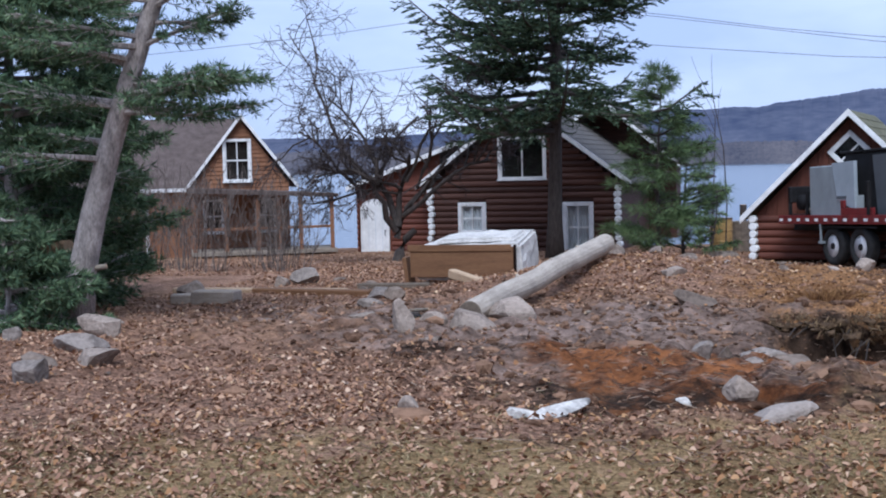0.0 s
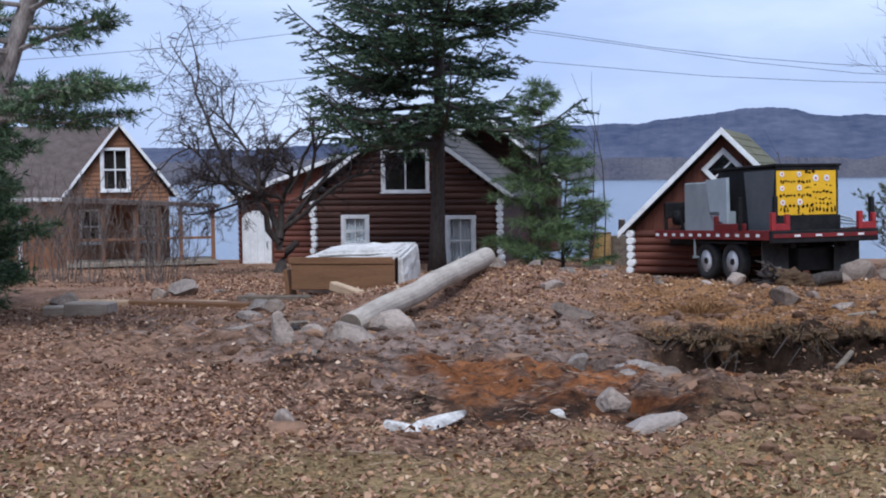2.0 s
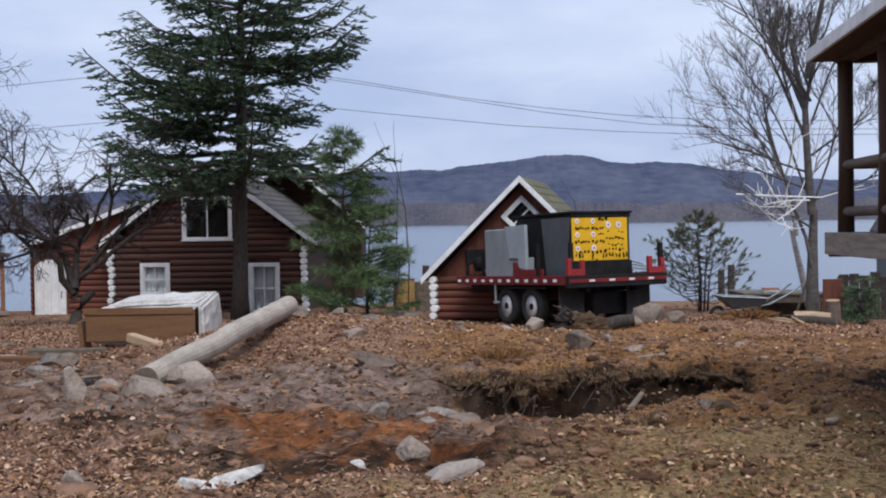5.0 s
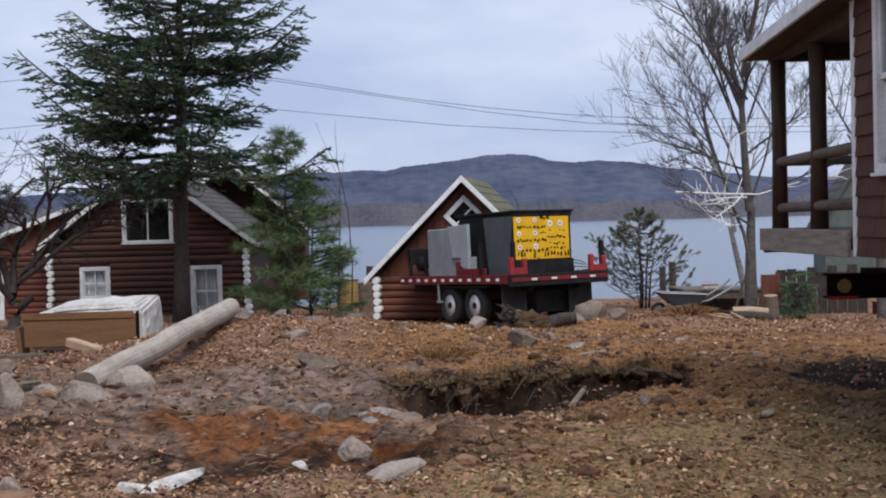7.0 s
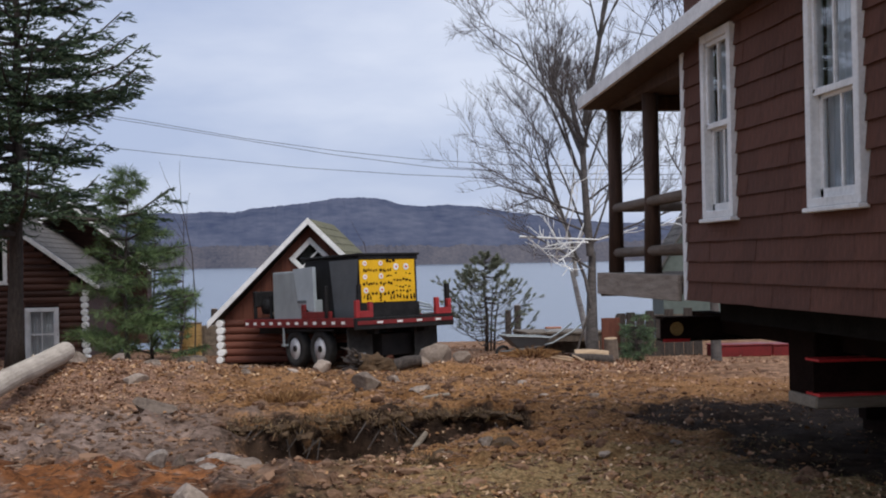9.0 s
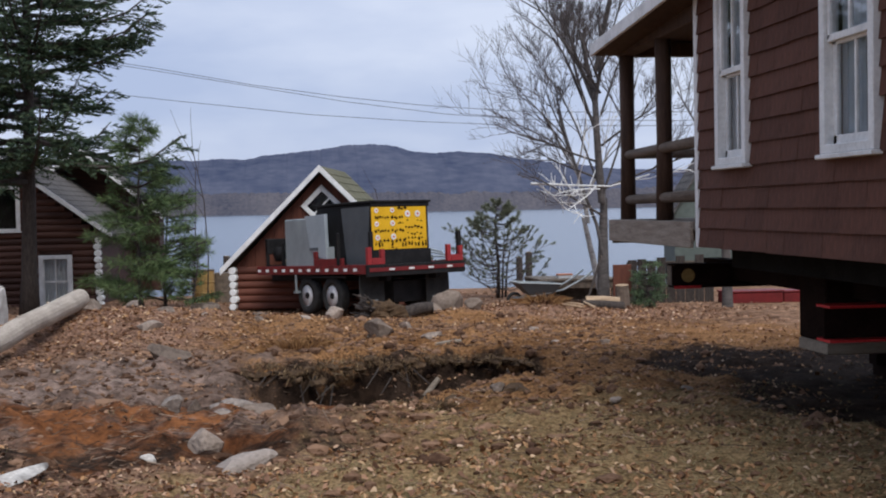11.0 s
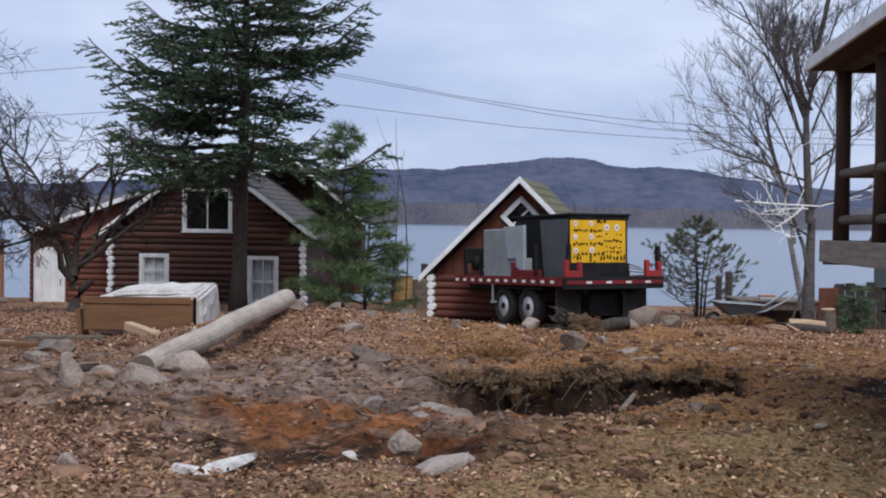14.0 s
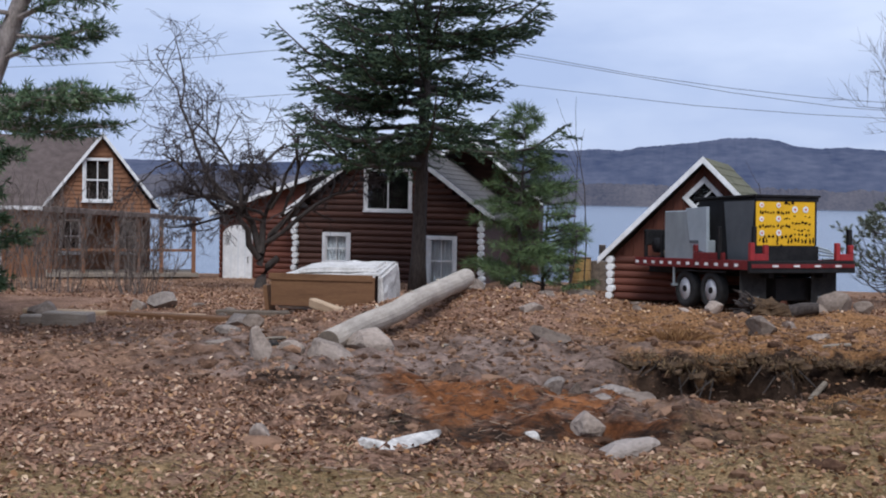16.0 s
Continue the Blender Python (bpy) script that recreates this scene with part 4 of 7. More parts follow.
part("gable_wall", Shape().prism([(0.1, 2.14), (HW - 0.1, 2.14), (HW / 2, 4.1)], 2.52, 2.58).mesh("gable_wall", M["shingle"]), house)


def i_beam(x0, x1, y, z0, z1, name_label, mat, edge):
    b = thing("steel_beam", at(x0, y, z0), name_label, "steel beam", "lifting beams")
    L_, H_ = x1 - x0, z1 - z0
    part("web", Shape().box(0.004, L_, -0.012, 0.012, 0.022, H_ - 0.022).mesh("web", mat), b)
    part("flange", Shape().box(0, L_, -0.12, 0.12, 0, 0.02).mesh("flange", edge), b)
    part("flange", Shape().box(0, L_, -0.12, 0.12, H_ - 0.02, H_).mesh("flange", edge), b)


# beams, cribs and packing are coloured near-black for the shade below the floor
i_beam(4.15, 12.5, 8.6, 0.62, 0.90, "dark steel beam with bright red flanges under the house", M["shaded_rust"], M["red_beam"])
i_beam(3.95, 12.5, 11.7, 0.84, 1.08, "rusty steel beam carrying the porch end", M["shaded_rust"], M["shaded_rust"])
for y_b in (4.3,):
    i_beam(4.15, 12.5, y_b, 0.62, 0.90, "dark steel beam with bright red flanges under the house", M["shaded_rust"], M["red_beam"])
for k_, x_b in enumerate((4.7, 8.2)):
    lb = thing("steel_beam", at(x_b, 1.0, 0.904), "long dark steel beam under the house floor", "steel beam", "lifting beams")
    part("web", Shape().box(-0.10, 0.10, 0, 11.6, 0, 0.19).mesh("web", M["shaded_rust"], 0.005), lb)
for cx_, cy_ in ((6.6, 8.6), (9.2, 8.6), (11.8, 8.6), (6.4, 4.3), (9.0, 4.3), (6.9, 11.7), (9.2, 11.7), (11.8, 11.7)):
    crib = thing("timber_crib", at(cx_, cy_, h(cx_, cy_) - 0.03), "stacked dark timber crib carrying a steel beam", "timber crib", "cribs under the house")
    top, lev, zc = (0.62 if cy_ < 11 else 0.84) - (h(cx_, cy_) - 0.03), 0, 0.0
    n_lev = max(2, round(top / 0.16))
    for i in range(n_lev):
        for s in (-0.42, 0.42):
            bx = Shape().box(-0.6, 0.6, s - 0.09, s + 0.09, i * top / n_lev, (i + 1) * top / n_lev - 0.002) if i % 2 else Shape().box(s - 0.09, s + 0.09, -0.6, 0.6, i * top / n_lev, (i + 1) * top / n_lev - 0.002)
            part("timber", bx.mesh("timber", M["shaded_rust"], 0.008), crib)

pack_z = h(5.5, 9.5)
pack = thing("packing_stack", at(4.36, 9.02, 0.0), "dark packing timbers between the ground and the lifting beams", "timber stack")
# block and legs carry painted shade, the pale bottom timber some painted light
part("timber", Shape().box(0.0, 2.0, 0.0, 0.5, 0.56, 1.10).mesh("timber", M["shaded_rust"], 0.01), pack)
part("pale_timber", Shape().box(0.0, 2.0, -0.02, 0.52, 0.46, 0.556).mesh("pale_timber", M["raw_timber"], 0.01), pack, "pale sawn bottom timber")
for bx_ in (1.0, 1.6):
    part("leg", Shape().box(bx_, bx_ + 0.3, 0.05, 0.45, pack_z - 0.1, 0.456).mesh("leg", M["shaded_rust"], 0.01), pack)
patch_ = thing("paint_mark", at(4.12, 11.684, 0.96), "round faded yellow paint mark on a beam", "paint mark")
part("disc", Shape().tube([(0, -0.004, 0), (0, 0, 0)], [0.07, 0.07], 16).mesh("disc", M["drum_yellow"]), patch_)
part("flange_tip", Shape().box(-0.18, 0.10, -0.11, -0.105, -0.125, -0.095).mesh("flange_tip", M["red_beam"]), patch_, "bright red painted flange tip")

# ---------------------------------------------------------------- flatbed trailer
# local axes: x along the rear end, y along the side towards the hitch
trailer = thing("flatbed_trailer", pose(1.56, 24.0, -0.47, -2.0, 0, 31), "black flatbed trailer with red rails, parked loaded", "trailer")
DK0, DK1, TL = 0.86, 1.02, 4.5
part("deck", Shape().box(0.06, 2.44, 0.05, TL, DK0 + 0.03, DK1).mesh("deck", M["black_steel"], 0.01), trailer)
for sx in (0.0, 2.44):
    part("side_rail", Shape().box(sx, sx + 0.06, 0.05, TL, DK0, DK1 + 0.03).mesh("side_rail", M["rail_red"], 0.008), trailer, "red steel side rail")
    for i in range(12):
        part("marker_plate", Shape().box(sx - 0.012 if sx == 0 else sx + 0.06, sx - 0.001 if sx == 0 else sx + 0.072, 0.35 + 0.36 * i, 0.47 + 0.36 * i, DK0 + 0.06, DK0 + 0.12).mesh("marker_plate", M["chalk_white"]), trailer, "white reflective marker")
part("rear_bumper", Shape().box(0, 2.5, -0.06, 0.045, DK0 - 0.06, DK1 + 0.02).mesh("rear_bumper", M["black_steel"], 0.01), trailer)
part("tail_strip", Shape().box(0.03, 2.47, -0.075, -0.062, DK0 + 0.04, DK0 + 0.12).mesh("tail_strip", M["rail_red"], 0.004), trailer, "red tail strip")
for i in range(4):
    part("marker_plate", Shape().box(0.5 + 0.5 * i, 0.64 + 0.5 * i, -0.083, -0.077, DK0 + 0.06, DK0 + 0.10).mesh("marker_plate", M["chalk_white"]), trailer)
for sx in (0.02, 2.05):
    b = Shape().box(sx, sx + 0.10, -0.04, 0.05, DK1 + 0.025, DK1 + 0.38).box(sx + 0.10, sx + 0.42, -0.04, 0.05, DK1 + 0.025, DK1 + 0.16).box(sx + 0.33, sx + 0.42, -0.04, 0.05, DK1 + 0.16, DK1 + 0.34)
    part("corner_guard", b.mesh("corner_guard", M["red_steel"], 0.008), trailer, "bright red corner guard")
part("stake", Shape().box(2.43, 2.52, 0.06, 0.16, DK1, DK1 + 0.66).mesh("stake", M["black_steel"], 0.01), trailer)
part("stake", Shape().box(-0.02, 0.05, 1.0, 1.08, DK1 + 0.03, DK1 + 0.70).mesh("stake", M["black_steel"], 0.01), trailer)
part("chassis_rail", Shape().box(0.55, 0.67, 0.1, TL + 1.0, DK0 - 0.16, DK0 - 0.003).box(1.83, 1.95, 0.1, TL + 1.0, DK0 - 0.16, DK0 - 0.003).mesh("chassis_rail", M["black_steel"], 0.005), trailer)
for yy in (1.50, 2.50):
    part("axle", Shape().tube([(0.3, yy, 0.40), (2.2, yy, 0.40)], [0.06, 0.06], 8).mesh("axle", M["black_steel"]), trailer)
TYRE = Shape()
prof = [(0.0, 0.24), (0.0, 0.36), (0.02, 0.395), (0.06, 0.405), (0.16, 0.405), (0.20, 0.395), (0.22, 0.36), (0.22, 0.24)]
N_ = 28
for i in range(N_):
    a = 2 * math.pi * i / N_
    TYRE.v += [(p, r * math.cos(a), r * math.sin(a)) for p, r in prof]
for i in range(N_):
    for j in range(len(prof)):
        k, q = (i + 1) % N_, (j + 1) % len(prof)
        TYRE.f.append((i * len(prof) + j, i * len(prof) + q, k * len(prof) + q, k * len(prof) + j))
TYRE_ME = TYRE.mesh("tyre", M["rubber"], smooth=True)
RIM_ME = Shape().tube([(0.03, 0, 0), (0.02, 0, 0), (0.055, 0, 0)], [0.25, 0.235, 0.20], 24, False).tube([(0.055, 0, 0), (0.08, 0, 0)], [0.20, 0.11], 24, False).mesh("rim", M["rim_white"], smooth=True)
HUB_ME = Shape().tube([(0.085, 0, 0), (0.08, 0, 0), (0.05, 0, 0), (0.015, 0, 0)], [0.125, 0.10, 0.075, 0.06], 20, True).mesh("hub_plate", M["black_steel"], smooth=False)
BOLT_ME = Shape().tube([(0.085, 0, 0), (0.055, 0, 0)], [0.014, 0.014], 6).mesh("bolt", M["rim_white"])
for yy in (1.50, 2.50):
    for x0, flip in ((0.10, 1), (2.40, -1)):
        w = part("wheel", Shape().tube([(0, 0, 0), (0.2, 0, 0)], [0.07, 0.07], 10).mesh("hub", M["black_steel"]), trailer, "dusty wheel with a white rim", at(x0, yy, 0.40) @ Matrix.Diagonal((flip, 1, 1, 1)))
        part("tyre", TYRE_ME, w)
        part("rim", RIM_ME, w)
        part("hub_plate", HUB_ME, w, "dark grimy hub plate")
        for i in range(8):
            part("bolt", BOLT_ME, w, m=at(0, 0.145 * math.cos(i * math.pi / 4), 0.145 * math.sin(i * math.pi / 4)))
for sx in (0.05, 1.75):
    part("mud_flap", Shape().box(sx, sx + 0.62, 0.36, 0.375, 0.16, DK0 + 0.02).mesh("mud_flap", M["rubber"], 0.003), trailer, "black rubber mud flap")
    part("flap_badge", Shape().box(sx + 0.16, sx + 0.44, 0.352, 0.358, 0.24, 0.32).mesh("flap_badge", M["grey_steel"]), trailer)
part("under_box", Shape().box(1.0, 2.0, 0.5, 1.4, 0.22, DK0 - 0.18).mesh("under_box", M["black_steel"], 0.01), trailer)
part("fender", Shape().prism([(0.05, 0.78), (0.75, 0.78), (0.75, 0.82), (0.05, 0.82)], 0.85, 2.9).mesh("fender", M["black_steel"], 0.005), trailer)
part("step", Shape().box(-0.02, 0.3, 2.75, 2.85, 0.45, 0.50).box(0.0, 0.04, 2.78, 2.82, 0.5, DK0).mesh("step", M["grey_steel"], 0.004), trailer)
part("hitch_tongue", Shape().tube([(1.25, TL, 0.75), (1.25, TL + 1.6, 0.55)], [0.07, 0.06], 8).mesh("hitch_tongue", M["black_steel"]), trailer)
part("jack", Shape().tube([(1.25, TL + 1.4, 0.62), (1.25, TL + 1.4, 0.02)], [0.045, 0.045], 8).tube([(1.25, TL + 1.4, 0.03), (1.25, TL + 1.4, 0.0)], [0.1, 0.1], 10).mesh("jack", M["black_steel"]), trailer)

# machine crate with a yellow punched panel
TM = trailer.matrix_world
crate = thing("machine_crate", TM @ at(0.38, 0.30, DK1), "dark steel crate with a yellow punched panel on a trailer", "machine crate")
CW, CD, CH = 1.46, 2.15, 1.34
part("body", Shape().box(0.02, CW, 0.03, CD, 0, CH - 0.05).mesh("body", M["dark_sheet"], 0.012), crate)
part("top_plate", Shape().box(-0.05, CW + 0.05, -0.04, CD + 0.08, CH - 0.046, CH).mesh("top_plate", M["black_steel"], 0.006), crate)
part("top_rim", Shape().box(-0.02, CW + 0.02, -0.012, 0.026, CH - 0.13, CH - 0.048).mesh("top_rim", M["black_steel"], 0.006), crate, "rusty dark rim above the panel")
part("base_band", Shape().box(-0.03, CW + 0.03, -0.012, 0.026, 0.0, 0.31).mesh("base_band", M["black_steel"], 0.008), crate)
panel = part("panel", Shape().box(0.0, CW - 0.06, 0.0, 0.028, 0.32, CH - 0.135).mesh("panel", M["yellow_paint"], 0.006), crate, "bright yellow punched panel")
part("panel_edge", Shape().box(CW - 0.055, CW - 0.02, -0.005, 0.028, 0.32, CH - 0.135).mesh("panel_edge", M["black_steel"], 0.003), crate)
part("corner_post", Shape().box(-0.08, 0.0, -0.03, 0.05, 0.0, 0.70).mesh("corner_post", M["black_steel"], 0.006), crate)
part("side_sheet", Shape().add([(-0.02, 0.20, 0.0), (-0.02, 0.95, 0.0), (-0.06, 1.05, 1.22), (-0.03, 0.03, 1.22), (-0.005, 0.20, 0.0), (-0.005, 0.95, 0.0), (-0.045, 1.05, 1.22), (-0.015, 0.03, 1.22)], [(0, 1, 2, 3), (4, 7, 6, 5), (0, 4, 5, 1), (1, 5, 6, 2), (2, 6, 7, 3), (3, 7, 4, 0)]).mesh("side_sheet", M["mid_sheet"]), crate, "leaning grey sheet")
part("side_gap", Shape().box(-0.004, 0.016, 0.04, 1.2, 0.0, 1.25).mesh("side_gap", M["black_steel"]), crate)
r2 = random.Random(21)
DISC = Shape().tube([(0, -0.008, 0), (0, 0.0, 0)], [0.050, 0.054], 14).mesh("disc", M["chalk_white"])
for px, pz, ps in ((0.12, 1.13, 1), (0.52, 1.13, 1), (0.12, 0.85, 1), (0.52, 0.86, 1.1), (0.13, 0.57, 1.1), (0.53, 0.58, 1.2), (0.91, 1.05, 1.3), (1.17, 1.05, 1.3)):
    disc = part("disc", DISC, panel, "pale round disc", at(px, -0.002, pz) @ Matrix.Diagonal((ps, 1, ps, 1)))
    part("centre", Shape().tube([(0, -0.012, 0), (0, -0.0085, 0)], [0.02, 0.02], 8).mesh("centre", M["red_beam"]), disc)
SLOT = []
for k_ in range(4):
    n_ = 9
    rad = [0.040 * r2.uniform(0.55, 1.25) for _ in range(n_)]
    SLOT.append(Shape().prism([(rad[i] * math.cos(2 * math.pi * i / n_), rad[i] * math.sin(2 * math.pi * i / n_)) for i in range(n_)], -0.006, 0.0).mesh("worn_slot", M["shaded_rust"]))


def slot_row(x0, x1, z, tall, wide, step, chance=0.9):
    """A row of dark worn slots punched through the yellow panel."""
    x = x0
    while x < x1:
        if r2.random() < chance:
            part("worn_slot", r2.choice(SLOT), panel, "", at(x + r2.uniform(-0.01, 0.01), -0.001, z + r2.uniform(-0.018, 0.018)) @ pose(0, 0, 0, 0, r2.uniform(-25, 25), 0) @ Matrix.Diagonal((wide * r2.uniform(0.7, 1.2), 1, tall * r2.uniform(0.7, 1.2), 1)))
        x += step


for zr in (0.98, 0.71):
    slot_row(0.10, 0.42, zr, 0.8, 0.8, 0.06)
    slot_row(0.52, 0.78, zr, 0.8, 0.8, 0.06)
slot_row(0.66, 0.80, 0.86, 0.4, 0.7, 0.06)
slot_row(0.70, 0.85, 1.17, 0.9, 1.0, 0.07)
slot_row(0.90, 1.30, 0.90, 0.35, 0.7, 0.09)
slot_row(0.86, 1.32, 0.77, 0.6, 1.1, 0.08)
slot_row(0.92, 1.32, 0.64, 0.5, 0.8, 0.08)
slot_row(0.84, 1.34, 0.54, 0.8, 0.7, 0.085)
slot_row(0.08, 1.36, 0.42, 1.5, 0.7, 0.085)
slot_row(0.20, 0.80, 0.50, 0.9, 0.9, 0.10)
slot_row(0.06, 0.60, 0.35, 0.6, 1.1, 0.09, 0.7)
tank = thing("sheet_metal_cabinet", TM @ at(0.10, 1.62, DK1), "dented grey sheet-metal cabinet on a trailer deck", "cabinet")
part("body", Shape().box(0, 0.22, 0.55, 1.72, 0, 1.06).mesh("body", M["grey_steel"], 0.02), tank)
part("door", Shape().add([(-0.02, 0.0, 0.12), (-0.03, 0.62, 0.34), (-0.03, 0.80, 1.10), (-0.02, 0.02, 1.12), (0.06, 0.0, 0.12), (0.0, 0.62, 0.34), (0.0, 0.80, 1.10), (0.06, 0.02, 1.12)], [(0, 1, 2, 3), (4, 7, 6, 5), (0, 4, 5, 1), (1, 5, 6, 2), (2, 6, 7, 3), (3, 7, 4, 0)]).mesh("door", M["pale_sheet"], 0.004), tank, "pale bent sheet-metal door")
part("lower_skirt", Shape().box(0.02, 0.20, 0.0, 0.53, 0, 0.42).mesh("lower_skirt", M["grey_steel"], 0.01), tank, "dented lower panel")
part("door_flap", Shape().box(-0.048, -0.034, 0.28, 0.62, 0.36, 0.42).mesh("door_flap", M["mid_sheet"], 0.005), tank)
low = thing("steel_bracket", TM @ at(0.02, 0.9, DK1 + 0.03), "red steel brackets along the trailer edge", "bracket")
part("plate", Shape().box(0, 0.05, 0.0, 1.15, 0, 0.14).mesh("plate", M["rail_red"], 0.01), low)
part("upright", Shape().box(0, 0.06, 1.02, 1.15, 0.142, 0.30).mesh("upright", M["rail_red"], 0.01), low)
bars = thing("steel_bar_bundle", TM @ at(1.98, 0.25, DK1), "pale steel offcuts lying on the trailer corner", "steel bars")
for q in range(4):
    part("bar", Shape().tube([(-0.05 + 0.02 * q, 0.12 * q, 0.05 + 0.09 * q), (0.42, 0.1 * q + 0.05, 0.06 + 0.05 * q)], [0.025, 0.025], 6).mesh("bar", M["pale_sheet"]), bars)
winch = thing("winch_unit", TM @ at(0.15, 3.55, DK1), "black winch unit at the hitch end of a trailer", "winch")
part("frame", Shape().box(0, 0.06, 0, 0.06, 0, 0.55).box(0, 0.06, 0.7, 0.78, 0, 0.62).box(1.2, 1.26, 0, 0.06, 0, 0.55).box(1.2, 1.26, 0.72, 0.78, 0, 0.62).box(0, 1.26, 0.0, 0.78, 0.0, 0.05).mesh("frame", M["black_steel"], 0.006), winch)
part("drum", Shape().tube([(0.07, 0.38, 0.30), (1.19, 0.38, 0.30)], [0.17, 0.17], 14).mesh("drum", M["black_steel"], smooth=True), winch)
part("back_plate", Shape().box(0.9, 1.2, 0.08, 0.70, 0.052, 0.60).mesh("back_plate", M["black_steel"], 0.02), winch)
part("cover", Shape().box(0.0, 1.26, 0.66, 0.80, 0.30, 0.66).mesh("cover", M["black_steel"], 0.02), winch)
part("spool", Shape().tube([(0.12, 0.2, 0.12), (1.1, 0.2, 0.12)], [0.07, 0.07], 10).mesh("spool", M["raw_timber"]), winch)

# ---------------------------------------------------------------- trees
def conifer(name, x, y, height_m, crown0, spread, seed, needle, bark, label, trunk_r, lean=(0, 0), droop=0.25, per=26, blade=(0.13, 0.045), tuft=False, n_whorl=24, gap=0.0, low_dense=1.0, thick_n=9, boughs=(), bend=1.0, taper=0.75):
    """A conifer: tapered trunk, drooping limbs in uneven whorls, and many small needle sprays."""
    r = random.Random(seed)
    z0 = h(x, y) - 0.1
    t = thing(name, at(x, y, z0), label, "tree")
    pts = [(lean[0] * f ** bend + 0.05 * math.sin(5 * f + seed), lean[1] * f, height_m * f) for f in [i / 12 for i in range(13)]]
    part("trunk", Shape().tube(pts, [trunk_r * (1.25 if i == 0 else 1) * (1 - 0.93 * (i / 12) ** 0.9) for i in range(13)], 10).mesh("trunk", bark, smooth=True), t)
    limbs, nv, nf = Shape(), [], []

    def spray(p, d, size):
        u = Vector((r.gauss(0, 1), r.gauss(0, 1), r.gauss(0, 0.7))).cross(d)
        if u.length < 1e-4:
            return
        u = u.normalized() * blade[1] * size * r.uniform(0.6, 1.3)
        e = d * blade[0] * size * r.uniform(0.7, 1.3)
        k = len(nv)
        nv.extend([p - u * 0.4, p + e * 0.45 - u * 0.5, p + e, p + e * 0.45 + u * 0.5])
        nf.append((k, k + 1, k + 2, k + 3))

    def limb(az, zb, L_, f):
        out = Vector((math.cos(az), math.sin(az), 0))
        k = min(1.0, max(0.0, zb / height_m))
        base = Vector((lean[0] * k ** bend, lean[1] * k, zb))
        up = r.uniform(-0.05, 0.30) if tuft else r.uniform(-0.10, 0.24) + 0.30 * f
        line = [base + out * L_ * s + Vector((0, 0, L_ * (up * s - droop * s * s + (droop * (0.85 if tuft else 1.25)) * s ** 3.2))) for s in (0, 0.2, 0.4, 0.6, 0.8, 1.0)]
        limbs.tube(line, [0.012 + 0.018 * L_ * (1 - i / 5.2) for i in range(6)], 5, False)
        side = Vector((-out.y, out.x, 0))
        nt = max(4, int(per * L_ / spread * low_dense))
        for i in range(nt):
            s = 0.12 + 0.88 * (i + r.random()) / nt
            j = min(4, int(s * 5))
            p0 = line[j].lerp(line[j + 1], s * 5 - j)
            reach = (0.42 * L_ * (1 - 0.72 * s) + 0.10) * r.uniform(0.55, 1.15)
            sg = 1 if r.random() < 0.5 else -1
            d = (out * r.uniform(0.5, 0.95) + side * sg * r.uniform(0.35, 0.95) + Vector((0, 0, r.uniform(-0.30, 0.24)))).normalized()
            if tuft:
                tip = p0 + d * reach
                limbs.tube([p0, tip], [0.008, 0.004], 3, False)
                for c in range(4):
                    q = p0.lerp(tip, 0.25 + 0.25 * c)
                    for _ in range(thick_n):
                        v = (d * 0.8 + Vector((r.gauss(0, 0.6), r.gauss(0, 0.6), r.gauss(0.1, 0.6)))).normalized()
                        spray(q, v, 1.0)
            else:
                m_ = max(3, int(reach / 0.034))
                for c in range(m_):
                    q = p0 + d * reach * (c / m_) + Vector((0, 0, -0.04 * (c / m_)))
                    v = (d + side * r.gauss(0, 0.5) + out * r.gauss(0.3, 0.3) + Vector((0, 0, r.gauss(0.12, 0.34)))).normalized()
                    spray(q, v, 1.0)

    for w in range(n_whorl):
        f = w / (n_whorl - 1)
        zc = crown0 + (height_m * 0.985 - crown0) * f ** 0.92
        full = spread * (1 - (zc / height_m)) ** taper / (1 - crown0 / height_m) ** taper
        for b in range(r.choice((4, 5, 5, 6))):
            if r.random() >= gap:
                limb(r.uniform(0, 2 * math.pi), zc + r.uniform(-0.2, 0.2), max(0.25, full * r.uniform(0.62, 1.12)), f)
    for az, zb, L_ in boughs:
        limb(az, zb, L_, 0.2)
    tagged(part("limbs", limbs.mesh("limbs", bark), t), kind="stuff")
    tagged(part("needles", raw_mesh("needles", nv, nf, needle), t), kind="stuff")
    return t


